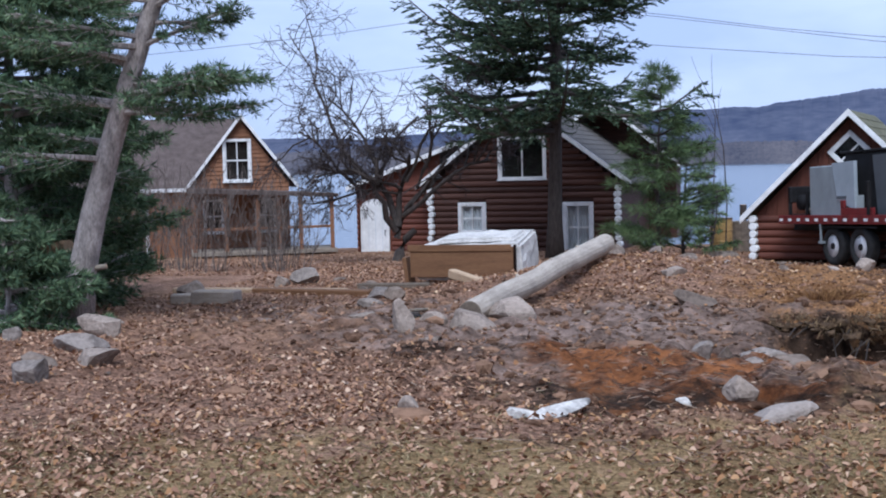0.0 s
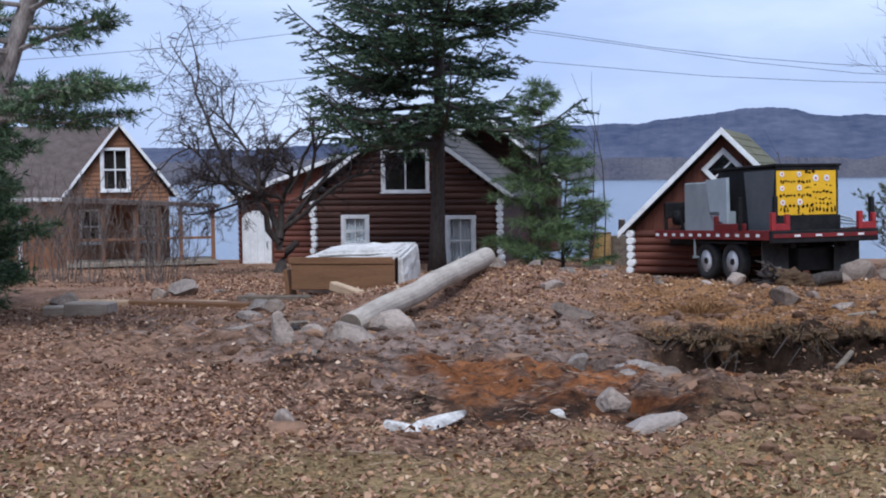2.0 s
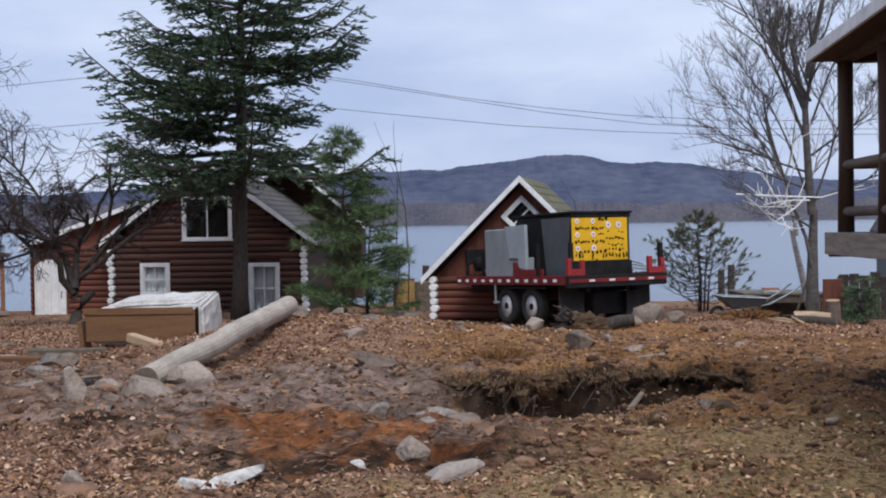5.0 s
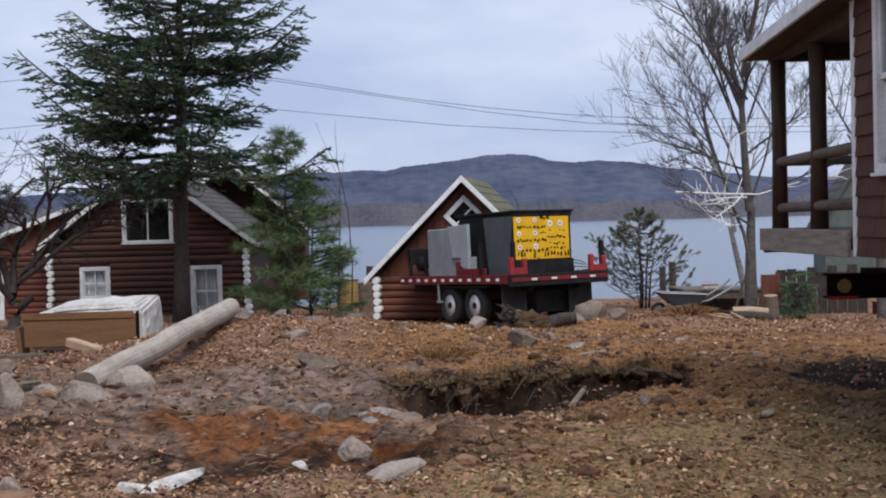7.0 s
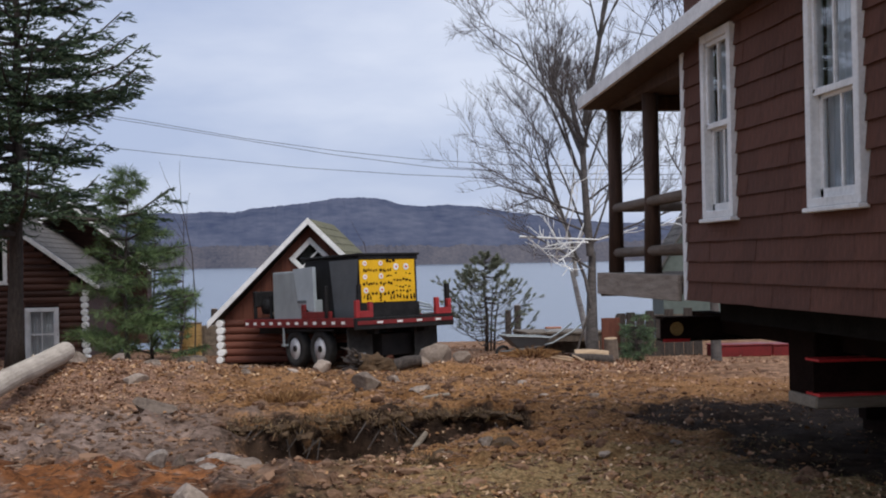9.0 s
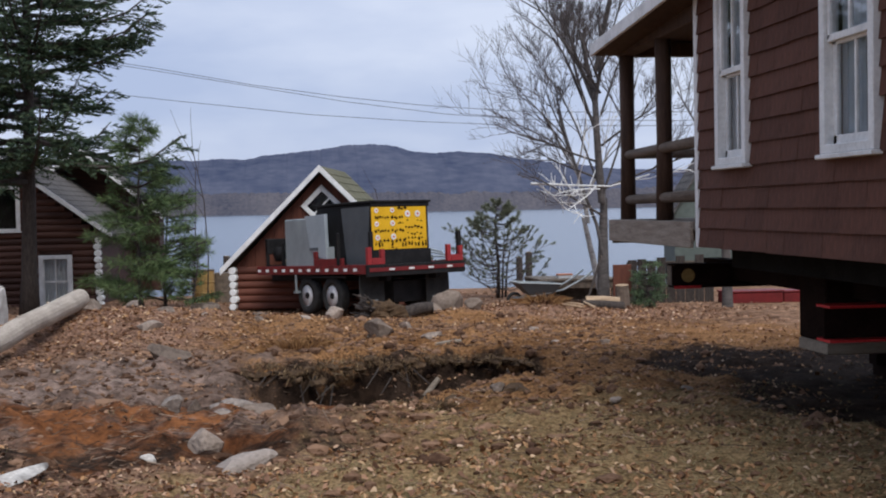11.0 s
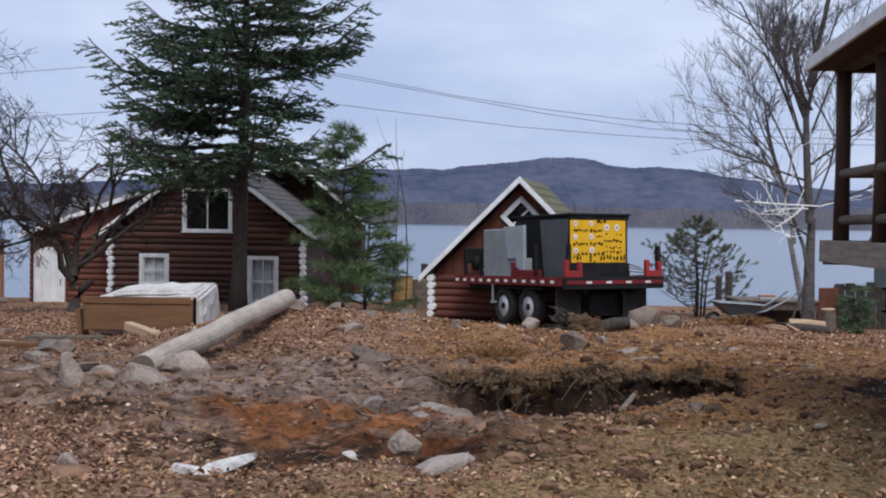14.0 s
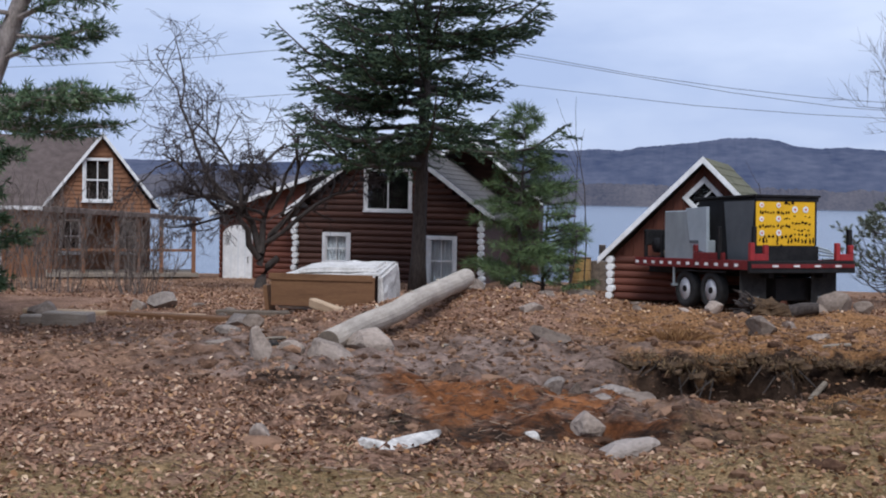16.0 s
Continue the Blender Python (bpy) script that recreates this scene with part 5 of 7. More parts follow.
def tip_pine(name, x, y, height_m, spread, seed):
    """A thin round-topped pine: several bare stems, limbs that sweep outward and up, needles only near the tips."""
    r = random.Random(seed)
    t = thing(name, at(x, y, h(x, y) - 0.1), "sparse round-topped pine near the shore with needle tufts at its tips", "tree")
    part("trunk", Shape().tube([(0, 0, 0), (0.03, 0, 1.0), (-0.05, 0, 1.9), (0.0, 0, height_m * 0.93)], [0.06, 0.045, 0.03, 0.012], 8).mesh("trunk", M["bark"], smooth=True), t)
    part("stem", Shape().tube([(0.22, 0.1, 0), (0.28, 0.1, 0.9), (0.42, 0.1, 1.7)], [0.035, 0.025, 0.012], 6).mesh("stem", M["bark"], smooth=True), t)
    part("stem", Shape().tube([(0.10, -0.1, 0), (0.14, -0.1, 1.1), (0.20, -0.1, 2.0)], [0.03, 0.022, 0.010], 6).mesh("stem", M["bark"], smooth=True), t)
    boughs, nv, nf = Shape(), [], []
    for i in range(92):
        f = (i + r.random()) / 92
        zb = 0.25 + f * (height_m - 0.45)
        az = r.uniform(0, 6.283)
        reach = spread * (1.0 - 0.85 * max(0.0, f - 0.35) ** 1.1 / 0.65) * r.uniform(0.7, 1.05)
        rise = reach * r.uniform(0.35, 0.75) * (1.25 if f < 0.4 else 0.8)
        out = Vector((math.cos(az), math.sin(az), 0))
        line = [Vector((0, 0, zb)) + out * reach * q + Vector((0, 0, rise * q ** 2.0 - 0.10 * reach * math.sin(3.1 * q))) for q in (0, 0.25, 0.5, 0.75, 1.0)]
        boughs.tube(line, [0.016, 0.013, 0.010, 0.008, 0.005], 4, False)
        ends = [(line[-1], (line[-1] - line[-2]).normalized())]
        for _ in range(4):
            q = r.uniform(0.45, 0.95)
            j = min(3, int(q * 4))
            p = line[j].lerp(line[j + 1], q * 4 - j)
            d = (out * 0.6 + Vector((r.gauss(0, 0.6), r.gauss(0, 0.6), r.uniform(0.1, 0.7)))).normalized()
            e = p + d * reach * r.uniform(0.12, 0.30)
            boughs.tube([p, e], [0.006, 0.004], 3, False)
            if q > 0.6 or f > 0.65:
                ends.append((e, d))
        for p, d in ends:
            for _ in range(46):
                v = (d * 0.7 + Vector((r.gauss(0, 0.5), r.gauss(0, 0.5), r.gauss(0.15, 0.5)))).normalized()
                o = p - d * r.uniform(0, 0.14)
                u = v.cross(Vector((r.gauss(0, 1), r.gauss(0, 1), r.gauss(0, 1)))).normalized() * 0.009
                e = v * r.uniform(0.06, 0.12)
                k = len(nv)
                nv.extend([o - u, o + u, o + e])
                nf.append((k, k + 1, k + 2))
    tagged(part("boughs", boughs.mesh("boughs", M["pale_twig"]), t), kind="stuff")
    tagged(part("needles", raw_mesh("needles", nv, nf, M["dull_pine"]), t), kind="stuff")


def bare_tree(name, x, y, limbs_spec, seed, bark, twig, label, category="tree", sub=4, curl=0.5, twist=0.35, shrink=0.62, kids=(3, 5), z_sink=0.1, rmin=0.006, sag=0.12):
    """A leafless tree or bush from a list of (start, end, radius); each limb forks until only twigs are left."""
    r = random.Random(seed)
    t = thing(name, at(x, y, h(x, y) - z_sink), label, category)
    thick, thin = Shape(), Shape()

    def grow(p, d, length, rad, level):
        n_ = 5 if level < 2 else 3
        pts, q, dd = [p.copy()], p.copy(), d.normalized()
        for i in range(n_):
            tw = twist * (0.3 if rad > 0.1 and twist < 0.4 else 1.0)
            dd = (dd + Vector((r.gauss(0, tw * 0.5), r.gauss(0, tw * 0.5), r.gauss(0.02, tw * 0.4)))).normalized()
            q = q + dd * length / n_
            pts.append(q.copy())
        tgt = thick if rad > 0.022 else thin
        tgt.tube(pts, [max(rmin * 0.55, rad * (1 - 0.5 * i / n_)) for i in range(n_ + 1)], 7 if rad > 0.04 else (5 if rad > 0.015 else 3), False)
        if level >= sub:
            return
        for k in range(r.randint(*kids)):
            s = r.uniform(0.3, 1.0)
            i = min(n_ - 1, int(s * n_))
            b = pts[i].lerp(pts[i + 1], s * n_ - i)
            v = Vector((r.gauss(0, 1), r.gauss(0, 1), r.gauss(0.1, 0.8))).normalized()
            nd = (dd * (1 - curl) + v * curl + Vector((0, 0, 0.12 if level < 2 else sag))).normalized()
            grow(b, nd, length * shrink * r.uniform(0.7, 1.15), max(rmin, rad * 0.52 * r.uniform(0.7, 1.1)), level + 1)

    for p0, p1, rad, lev in limbs_spec:
        a, b = Vector(p0), Vector(p1)
        grow(a, b - a, (b - a).length, rad, lev)
    if thick.v:
        part("trunk", thick.mesh("trunk", bark, smooth=True), t)
    tagged(part("twigs", thin.mesh("twigs", twig), t), kind="stuff")
    return t


conifer("spruce_tree", -6.5, 31.0, 12.6, 3.5, 4.15, 5, M["spruce"], M["bark"], "tall dark green spruce in front of the log cabin", 0.22, (0.1, 0), 0.46, 40, (0.17, 0.042), n_whorl=38, gap=0.15, taper=0.74)
conifer("young_pine", -3.75, 30.5, 4.9, 0.5, 1.35, 9, M["young_pine"], M["bark"], "young soft green pine beside the log cabin", 0.07, (0.05, 0), -0.35, 13, (0.24, 0.013), True, 17, 0.15, thick_n=8, taper=0.5)
conifer("young_pine", -3.3, 32.2, 3.6, 0.4, 1.2, 10, M["young_pine"], M["bark"], "lighter green young pine on the bank", 0.05, (0.05, 0), -0.35, 11, (0.24, 0.013), True, 12, 0.15, thick_n=7, taper=0.4)
tip_pine("shore_pine", 5.7, 33.0, 2.95, 1.45, 14)
conifer("sapling_pine", -2.4, 30.0, 2.0, 0.5, 0.6, 17, M["young_pine"], M["twig"], "thin green pine sapling", 0.03, (0.1, 0), 0.0, 9, (0.13, 0.018), True, 6, 0.35, thick_n=5)
conifer("pine_tree", -9.1, 13.3, 9.0, 3.0, 1.9, 23, M["near_pine"], M["pine_bark"], "leaning pine with scaly grey bark and full green boughs", 0.205, (3.3, 0.3), 0.12, 26, (0.12, 0.015), True, 14, 0.30, thick_n=12, boughs=((-0.50, 3.0, 2.15), (-0.62, 2.9, 1.9), (-0.35, 3.15, 1.9), (-0.45, 2.8, 1.7), (-0.2, 3.6, 1.5), (2.6, 2.4, 2.0), (3.4, 2.9, 2.2), (4.0, 2.2, 2.0), (2.0, 2.0, 1.6)), bend=1.3)
conifer("pine_tree", -11.2, 14.9, 8.0, 0.4, 2.15, 29, M["near_pine"], M["pine_bark"], "dense dark green pine at the yard edge", 0.13, (0.1, 0), 0.14, 40, (0.14, 0.020), True, 28, 0.0, thick_n=13, taper=0.5)
conifer("pine_tree", -12.6, 17.9, 7.5, 0.4, 1.8, 37, M["near_pine"], M["pine_bark"], "dense dark green pine behind stacked logs", 0.12, (0.1, 0), 0.14, 34, (0.15, 0.024), True, 26, 0.0, thick_n=11, taper=0.4)
conifer("pine_tree", -9.3, 12.1, 1.35, 0.12, 1.15, 31, M["near_pine"], M["pine_bark"], "low bushy green pine over stacked logs", 0.05, (0.1, 0), 0.16, 26, (0.12, 0.016), True, 9, 0.0, thick_n=12)
bare_tree("apple_tree", -10.6, 30.0, [((0, 0, 0), (0.05, 0, 1.1), 0.17, 9), ((0.05, 0, 1.0), (-1.3, 0.1, 2.8), 0.11, 0), ((0.05, 0, 1.0), (1.2, 0.2, 2.9), 0.10, 0), ((0.0, 0, 0.9), (-0.75, -0.4, 3.0), 0.10, 0),
                                        ((0.2, 0, 1.3), (2.1, -0.3, 3.4), 0.07, 1), ((-0.5, 0, 2.0), (-3.0, 0.2, 4.4), 0.06, 1), ((0.6, 0, 2.0), (0.5, 0.2, 4.5), 0.06, 1), ((-0.6, 0, 2.2), (-1.1, 0, 4.4), 0.06, 1), ((-0.8, 0, 1.9), (-3.2, -0.3, 2.6), 0.05, 1), ((0.0, 0, 0.7), (2.0, -0.2, 2.3), 0.10, 2),
                                        ((0.3, 0, 2.2), (1.6, 0.1, 4.5), 0.05, 1), ((-0.4, 0, 2.4), (-2.0, 0.2, 4.4), 0.05, 1), ((-0.9, 0, 2.0), (-2.6, 0.3, 1.5), 0.04, 1)],
          3, M["bark"], M["twig"], "gnarled leafless apple tree with dark bark", sub=5, curl=0.5, twist=0.55, kids=(3, 5), shrink=0.60, rmin=0.0085, sag=-0.24)
bare_tree("birch_tree", 7.15, 26.9, [((0, 0, 0), (0.0, 0, 2.6), 0.17, 9), ((0, 0, 2.5), (-0.12, 0, 6.5), 0.10, 0), ((0, 0, 1.3), (-0.35, -0.1, 4.8), 0.045, 1), ((-0.1, 0, 3.0), (-1.0, 0.2, 5.2), 0.030, 1), ((0, 0, 2.6), (0.9, 0.1, 5.2), 0.032, 1), ((-0.1, 0, 4), (-1.1, 0.1, 6.4), 0.030, 1), ((0, 0, 4.5), (0.9, 0, 7.0), 0.030, 1), ((-0.1, 0, 5.5), (0.0, 0, 9.5), 0.07, 0),
                                       ((0, 0, 2.2), (-1.6, 0, 3.0), 0.03, 2), ((0, 0, 2.8), (1.8, 0, 3.6), 0.03, 2), ((0, 0, 3.4), (-1.9, 0.2, 4.0), 0.03, 2), ((0, 0, 5.0), (-1.7, 0.2, 7.4), 0.035, 1), ((0, 0, 3.0), (-1.2, 0.2, 3.6), 0.03, 1), ((0, 0, 3.8), (1.3, -0.2, 4.6), 0.03, 1)],
          8, M["birch_bark"], M["pale_twig"], "tall leafless birch with a grey trunk and fine twigs", sub=5, curl=0.45, twist=0.18, kids=(4, 6), shrink=0.58, rmin=0.0042)
bare_tree("birch_tree", 9.6, 25.5, [((0, 0, 0), (0.1, 0, 3.0), 0.13, 9), ((0.1, 0, 2.8), (0.3, 0, 8.0), 0.10, 0), ((0.1, 0, 2), (-0.9, 0, 4.6), 0.06, 1), ((0.2, 0, 3.5), (1.2, 0, 6.5), 0.06, 1), ((0.2, 0, 4.5), (-0.7, 0, 7.5), 0.05, 1)],
          12, M["birch_bark"], M["pale_twig"], "slender leafless birch beside the porch", sub=5, curl=0.45, twist=0.2, kids=(3, 5), rmin=0.0046)
bare_tree("birch_tree", 7.2, 27.6, [((0.15, 0, 0), (-0.25, 0, 2.2), 0.105, 9), ((-0.22, 0, 2.05), (-0.7, 0.1, 4.6), 0.055, 1), ((-0.3, 0, 2.4), (0.3, 0.2, 4.4), 0.04, 1), ((-0.45, 0, 3.2), (-1.3, 0.1, 4.6), 0.03, 2)],
          44, M["white_bark"], M["pale_twig"], "leaning white-barked birch behind a darker birch", sub=4, curl=0.42, twist=0.22, kids=(3, 5), shrink=0.56, rmin=0.0036)
bare_tree("fallen_limb", 6.95, 26.68, [((-1.5, 0, 2.95), (1.3, 0.1, 2.75), 0.030, 2), ((-1.3, 0, 2.9), (-0.7, 0.1, 2.2), 0.018, 2), ((0.0, 0, 2.85), (-0.6, -0.1, 2.2), 0.022, 2), ((0.1, 0, 2.8), (-0.9, -0.1, 2.7), 0.018, 2)],
          15, M["chalk_white"], M["chalk_white"], "pale broken birch limb caught against a trunk", "branch", sub=4, curl=0.5, rmin=0.012)
for k_, (bx, by, hh, nn) in enumerate(((-15.6, 27.5, 2.3, 30), (-14.2, 26.0, 2.1, 30), (-13.0, 27.2, 2.0, 26), (-17.2, 28.5, 2.6, 34), (-12.1, 25.8, 1.6, 26), (-16.2, 25.2, 1.6, 26))):
    rb = random.Random(50 + k_)
    spec = []
    for i in range(nn):
        a, rr = rb.uniform(0, 6.28), rb.uniform(0, 0.75)
        p = (rr * math.cos(a), rr * math.sin(a) * 0.6, 0)
        spec.append((p, (p[0] * 1.7 + rb.uniform(-0.35, 0.35), p[1] * 1.5, hh * rb.uniform(0.45, 1.0)), 0.011, 2))
    bare_tree("bush", bx, by, spec, 70 + k_, M["brush_twig"], M["brush_twig"], "tangled leafless brown bush", "bush", sub=4, curl=0.4, twist=0.2, kids=(3, 4), shrink=0.45, rmin=0.007)
for k_, (bx, by, hh) in enumerate(((-2.3, 33.0, 4.4), (-2.75, 33.6, 3.9), (3.2, 40.0, 3.6))):
    bare_tree("sapling", bx, by, [((0, 0, 0), (0.1, 0, hh), 0.022, 2)], 90 + k_, M["twig"], M["twig"], "thin leafless sapling on the bank", "sapling", sub=3, curl=0.4, twist=0.15, kids=(4, 6), shrink=0.3)

# ---------------------------------------------------------------- the yard: log, block, stones
log_a, log_b = Vector((-3.72, 12.95, 0.015)), Vector((-3.32, 19.7, 0.35))
pts = [log_a.lerp(log_b, i / 10) + Vector((0.015 * math.sin(i * 2.1), 0, 0.01 * math.sin(i * 1.3))) for i in range(11)]
big_log = thing("peeled_log", at(*log_a), "long pale peeled log lying on stones and a bank", "log")
part("trunk", Shape().tube([p - log_a for p in pts], [0.140 + 0.002 * i + 0.004 * math.sin(i * 3) for i in range(11)], 18).mesh("trunk", M["bare_log"], smooth=False), big_log)
dv = (log_b - log_a).normalized()
part("end_grain", Shape().tube([-dv * 0.006, -dv * 0.001], [0.132, 0.137], 18).mesh("end_grain", M["end_grain"]), big_log, "dark weathered cut end")
for f in (0.28, 0.52, 0.74):
    q = (log_b - log_a) * f + Vector((0, 0, 0.115))
    part("knot", Shape().tube([q, q + Vector((-0.03, 0, 0.06))], [0.035, 0.02], 8).mesh("knot", M["bare_log"]), big_log)

block = thing("masonry_block", pose(-5.05, 20.35, -0.34, 0, 0, 3), "rough pale concrete block faced with brown boards", "masonry block")


def lumpy(name, corners, mat, amount, seed):
    """A rough cast block: a box of eight corners, cut up finely and made uneven."""
    bm = bmesh.new()
    vs = [bm.verts.new(c) for c in corners]
    for q in ((0, 3, 2, 1), (4, 5, 6, 7), (0, 1, 5, 4), (1, 2, 6, 5), (2, 3, 7, 6), (3, 0, 4, 7)):
        bm.faces.new([vs[i] for i in q])
    bmesh.ops.bevel(bm, geom=list(bm.edges), offset=0.05, segments=2, affect="EDGES", clamp_overlap=True)
    bmesh.ops.subdivide_edges(bm, edges=list(bm.edges), cuts=5, use_grid_fill=True)
    bm.normal_update()
    for v in bm.verts:
        p = v.co
        v.co = p + v.normal * amount * (noise.noise(p * 4 + Vector((seed, 0, 0))) + 0.6 * noise.noise(p * 11 + Vector((0, seed, 0))))
    me = bpy.data.meshes.new(name)
    bm.to_mesh(me)
    bm.free()
    me.materials.append(mat)
    return me


part("core", lumpy("core", [(-1.80, 0.05, 0), (0.16, 0.05, 0), (0.30, 1.1, 0), (-1.75, 1.1, 0), (-1.78, 0.05, 0.58), (0.12, 0.05, 0.64), (0.24, 1.1, 0.86), (-1.30, 1.1, 0.80)], M["concrete"], 0.035, 3), block)
part("top_slab", lumpy("top_slab", [(-1.45, 0.15, 0.60), (0.02, 0.18, 0.64), (0.12, 0.85, 0.74), (-1.2, 0.9, 0.70), (-1.40, 0.2, 0.72), (-0.02, 0.22, 0.75), (0.10, 0.85, 0.86), (-1.15, 0.9, 0.82)], M["concrete"], 0.04, 8), block)
part("front_board", Shape().box(-1.86, 0.02, -0.03, 0.03, 0.06, 0.60).mesh("front_board", M["brown_board"], 0.008), block, "orange-brown plywood face")
part("top_strip", Shape().box(-1.90, -0.02, -0.05, -0.032, 0.52, 0.64).mesh("top_strip", M["brown_board"], 0.006), block)
part("side_board", Shape().box(0.022, 0.06, -0.06, 0.05, 0.04, 0.63).mesh("side_board", M["shaded_rust"], 0.005), block)
part("end_board", Shape().box(-1.95, -1.88, -0.05, 0.4, 0.05, 0.62, pose(0, 0, 0, 0, -6, 0)).mesh("end_board", M["brown_board"], 0.006), block)


def rock(x, y, sx, sy, sz, seed, mat, label, tilt=0.0, rz=0.0, sink=0.3, name="rock"):
    """A fieldstone: a faceted lump with chipped planes, partly sunk in the soil."""
    r = random.Random(seed)
    bm = bmesh.new()
    bmesh.ops.create_icosphere(bm, subdivisions=3, radius=0.5)
    planes = [(Vector((r.gauss(0, 1), r.gauss(0, 1), r.gauss(0, 1))).normalized(), r.uniform(0.21, 0.37)) for _ in range(10)]
    for v in bm.verts:
        for pn, pd in planes:
            k = v.co.dot(pn) - pd
            if k > 0:
                v.co -= pn * k
        v.co *= 1 + 0.10 * noise.noise(v.co * 3 + Vector((seed, 0, 0))) + 0.04 * noise.noise(v.co * 9 + Vector((0, seed, 0)))
        v.co.x, v.co.y, v.co.z = v.co.x * sx * 1.2, v.co.y * sy * 1.2, v.co.z * sz * 1.2
    me = bpy.data.meshes.new(name)
    bm.to_mesh(me)
    bm.free()
    me.materials.append(mat)
    return single(name, me, pose(x, y, h(x, y) + sz * (0.5 - sink), r.uniform(-8, 8), tilt, rz + r.uniform(-12, 12)), label, "rock")


PALE, DARKR, BLUE = "pale grey fieldstone half sunk in soil", "dark soil-stained fieldstone in the dirt", "cool grey stone lying in the dirt"
STONES = [
    (-3.62, 12.55, 0.56, 0.46, 0.20, 0, 0, 0),
    (-3.30, 13.22, 0.66, 0.50, 0.42, 0, 0, 0),
    (-4.24, 12.12, 0.28, 0.21, 0.33, 0, 0, 0),
    (-3.62, 11.10, 0.30, 0.23, 0.17, 0, 0, 0),
    (-3.98, 12.47, 0.34, 0.25, 0.15, 0, 0, 0),
    (-4.97, 13.02, 0.51, 0.38, 0.16, 0, 0, 0),
    (-1.47, 15.14, 0.50, 0.37, 0.29, 1, 0, 0),
    (-0.58, 9.42, 0.29, 0.21, 0.22, 0, 0, 0),
    (-0.28, 8.45, 0.62, 0.26, 0.11, 2, -8, 42),
    (-1.00, 11.30, 0.21, 0.16, 0.17, 2, 0, 0),
    (-0.79, 11.14, 0.13, 0.10, 0.20, 1, 0, 0),
    (-0.50, 11.56, 0.43, 0.32, 0.19, 2, 0, 0),
    (-0.54, 11.03, 0.18, 0.14, 0.10, 2, 0, 0),
    (-0.18, 11.23, 0.37, 0.28, 0.16, 1, 0, 0),
    (-3.07, 24.31, 0.86, 0.64, 0.39, 0, 0, 0),
    (-3.39, 21.14, 0.35, 0.26, 0.25, 0, 0, 0),
    (-2.12, 29.81, 0.63, 0.47, 0.24, 0, 0, 0),
    (3.17, 23.6, 0.62, 0.47, 0.42, 1, 0, 0),
    (2.75, 23.4, 0.42, 0.31, 0.26, 1, 0, 0),
    (1.86, 18.91, 0.26, 0.20, 0.14, 0, 0, 0),
    (2.15, 11.82, 0.17, 0.13, 0.19, 0, 0, 0),
    (0.75, 20.54, 0.36, 0.29, 0.20, 0, 0, 0),
    (3.55, 22.97, 0.33, 0.24, 0.22, 1, 0, 0),
    (-9.30, 21.10, 0.54, 0.41, 0.27, 2, 0, 0),
    (-9.71, 20.89, 0.38, 0.28, 0.23, 0, 0, 0),
    (-6.30, 17.00, 0.38, 0.29, 0.21, 2, 0, 0),
    (-5.92, 16.55, 0.29, 0.22, 0.21, 1, 0, 0),
    (-2.57, 7.47, 0.15, 0.11, 0.12, 0, 0, 0),
    (1.21, 10.99, 0.36, 0.27, 0.13, 1, 0, 0),
    (-7.59, 11.58, 0.63, 0.47, 0.28, 0, 0, 0),
    (-6.99, 10.28, 0.61, 0.46, 0.20, 2, 0, 0),
    (-6.33, 9.49, 0.45, 0.34, 0.20, 0, 0, 0),
    (-6.29, 8.47, 0.37, 0.28, 0.25, 2, 0, 0),
    (-6.77, 9.25, 0.38, 0.28, 0.17, 1, 0, 0),
    (-8.10, 10.65, 0.19, 0.14, 0.18, 2, 0, 0),
    (-10.04, 18.02, 0.48, 0.36, 0.27, 0, 0, 0),
    (-5.79, 15.34, 0.38, 0.29, 0.19, 2, 0, 0),
    (1.37, 17.46, 0.49, 0.37, 0.26, 1, 0, 0),
    (2.03, 16.73, 0.32, 0.24, 0.15, 0, 0, 0),
]
for i, (x, y, sx, sy, sz, kind_, tilt, rz) in enumerate(STONES):
    rock(x, y, sx * 1.05, sy, sz * 1.3, 100 + i, (M["rock"], M["rock_dark"], M["rock_blue"])[kind_], (PALE, DARKR, BLUE)[kind_], tilt, rz, 0.24)
rs = random.Random(77)
for i in range(100):
    x, y = rs.uniform(-9, 4.5), rs.uniform(8.6, 23.5)
    if math.hypot(x - HOLE[0], y - HOLE[1]) < 1.5 or (-4.5 < x < -2.6 and 12.5 < y < 20.2) or (-7.2 < x < -4.6 and 20 < y < 22):
        continue
    s = rs.uniform(0.05, 0.12) * min(1.6, y / 11) * (1.6 if rs.random() < 0.12 else 1)
    rock(x, y, s * rs.uniform(0.9, 1.6), s * rs.uniform(0.8, 1.3), s * rs.uniform(0.45, 0.8), 300 + i, rs.choice((M["rock"], M["rock"], M["rock_dark"], M["clod"] if x > 0.5 else M["rock_dark"])), "small weathered stone in the dirt", 0, rs.uniform(0, 180))
# white lump of plaster in the foreground
rock(-1.70, 7.95, 0.98, 0.20, 0.10, 502, M["white_stuff"], "long thin strip of broken white plaster", 0, 60, 0.05, "plaster_piece")
rock(-1.88, 7.70, 0.26, 0.17, 0.09, 501, M["white_stuff"], "flat broken piece of white plaster", 0, 25, 0.05, "plaster_piece")
rock(-0.95, 9.0, 0.13, 0.08, 0.10, 503, M["white_stuff"], "white chalky lump against a stone", 0, 10, 0.2, "plaster_piece")


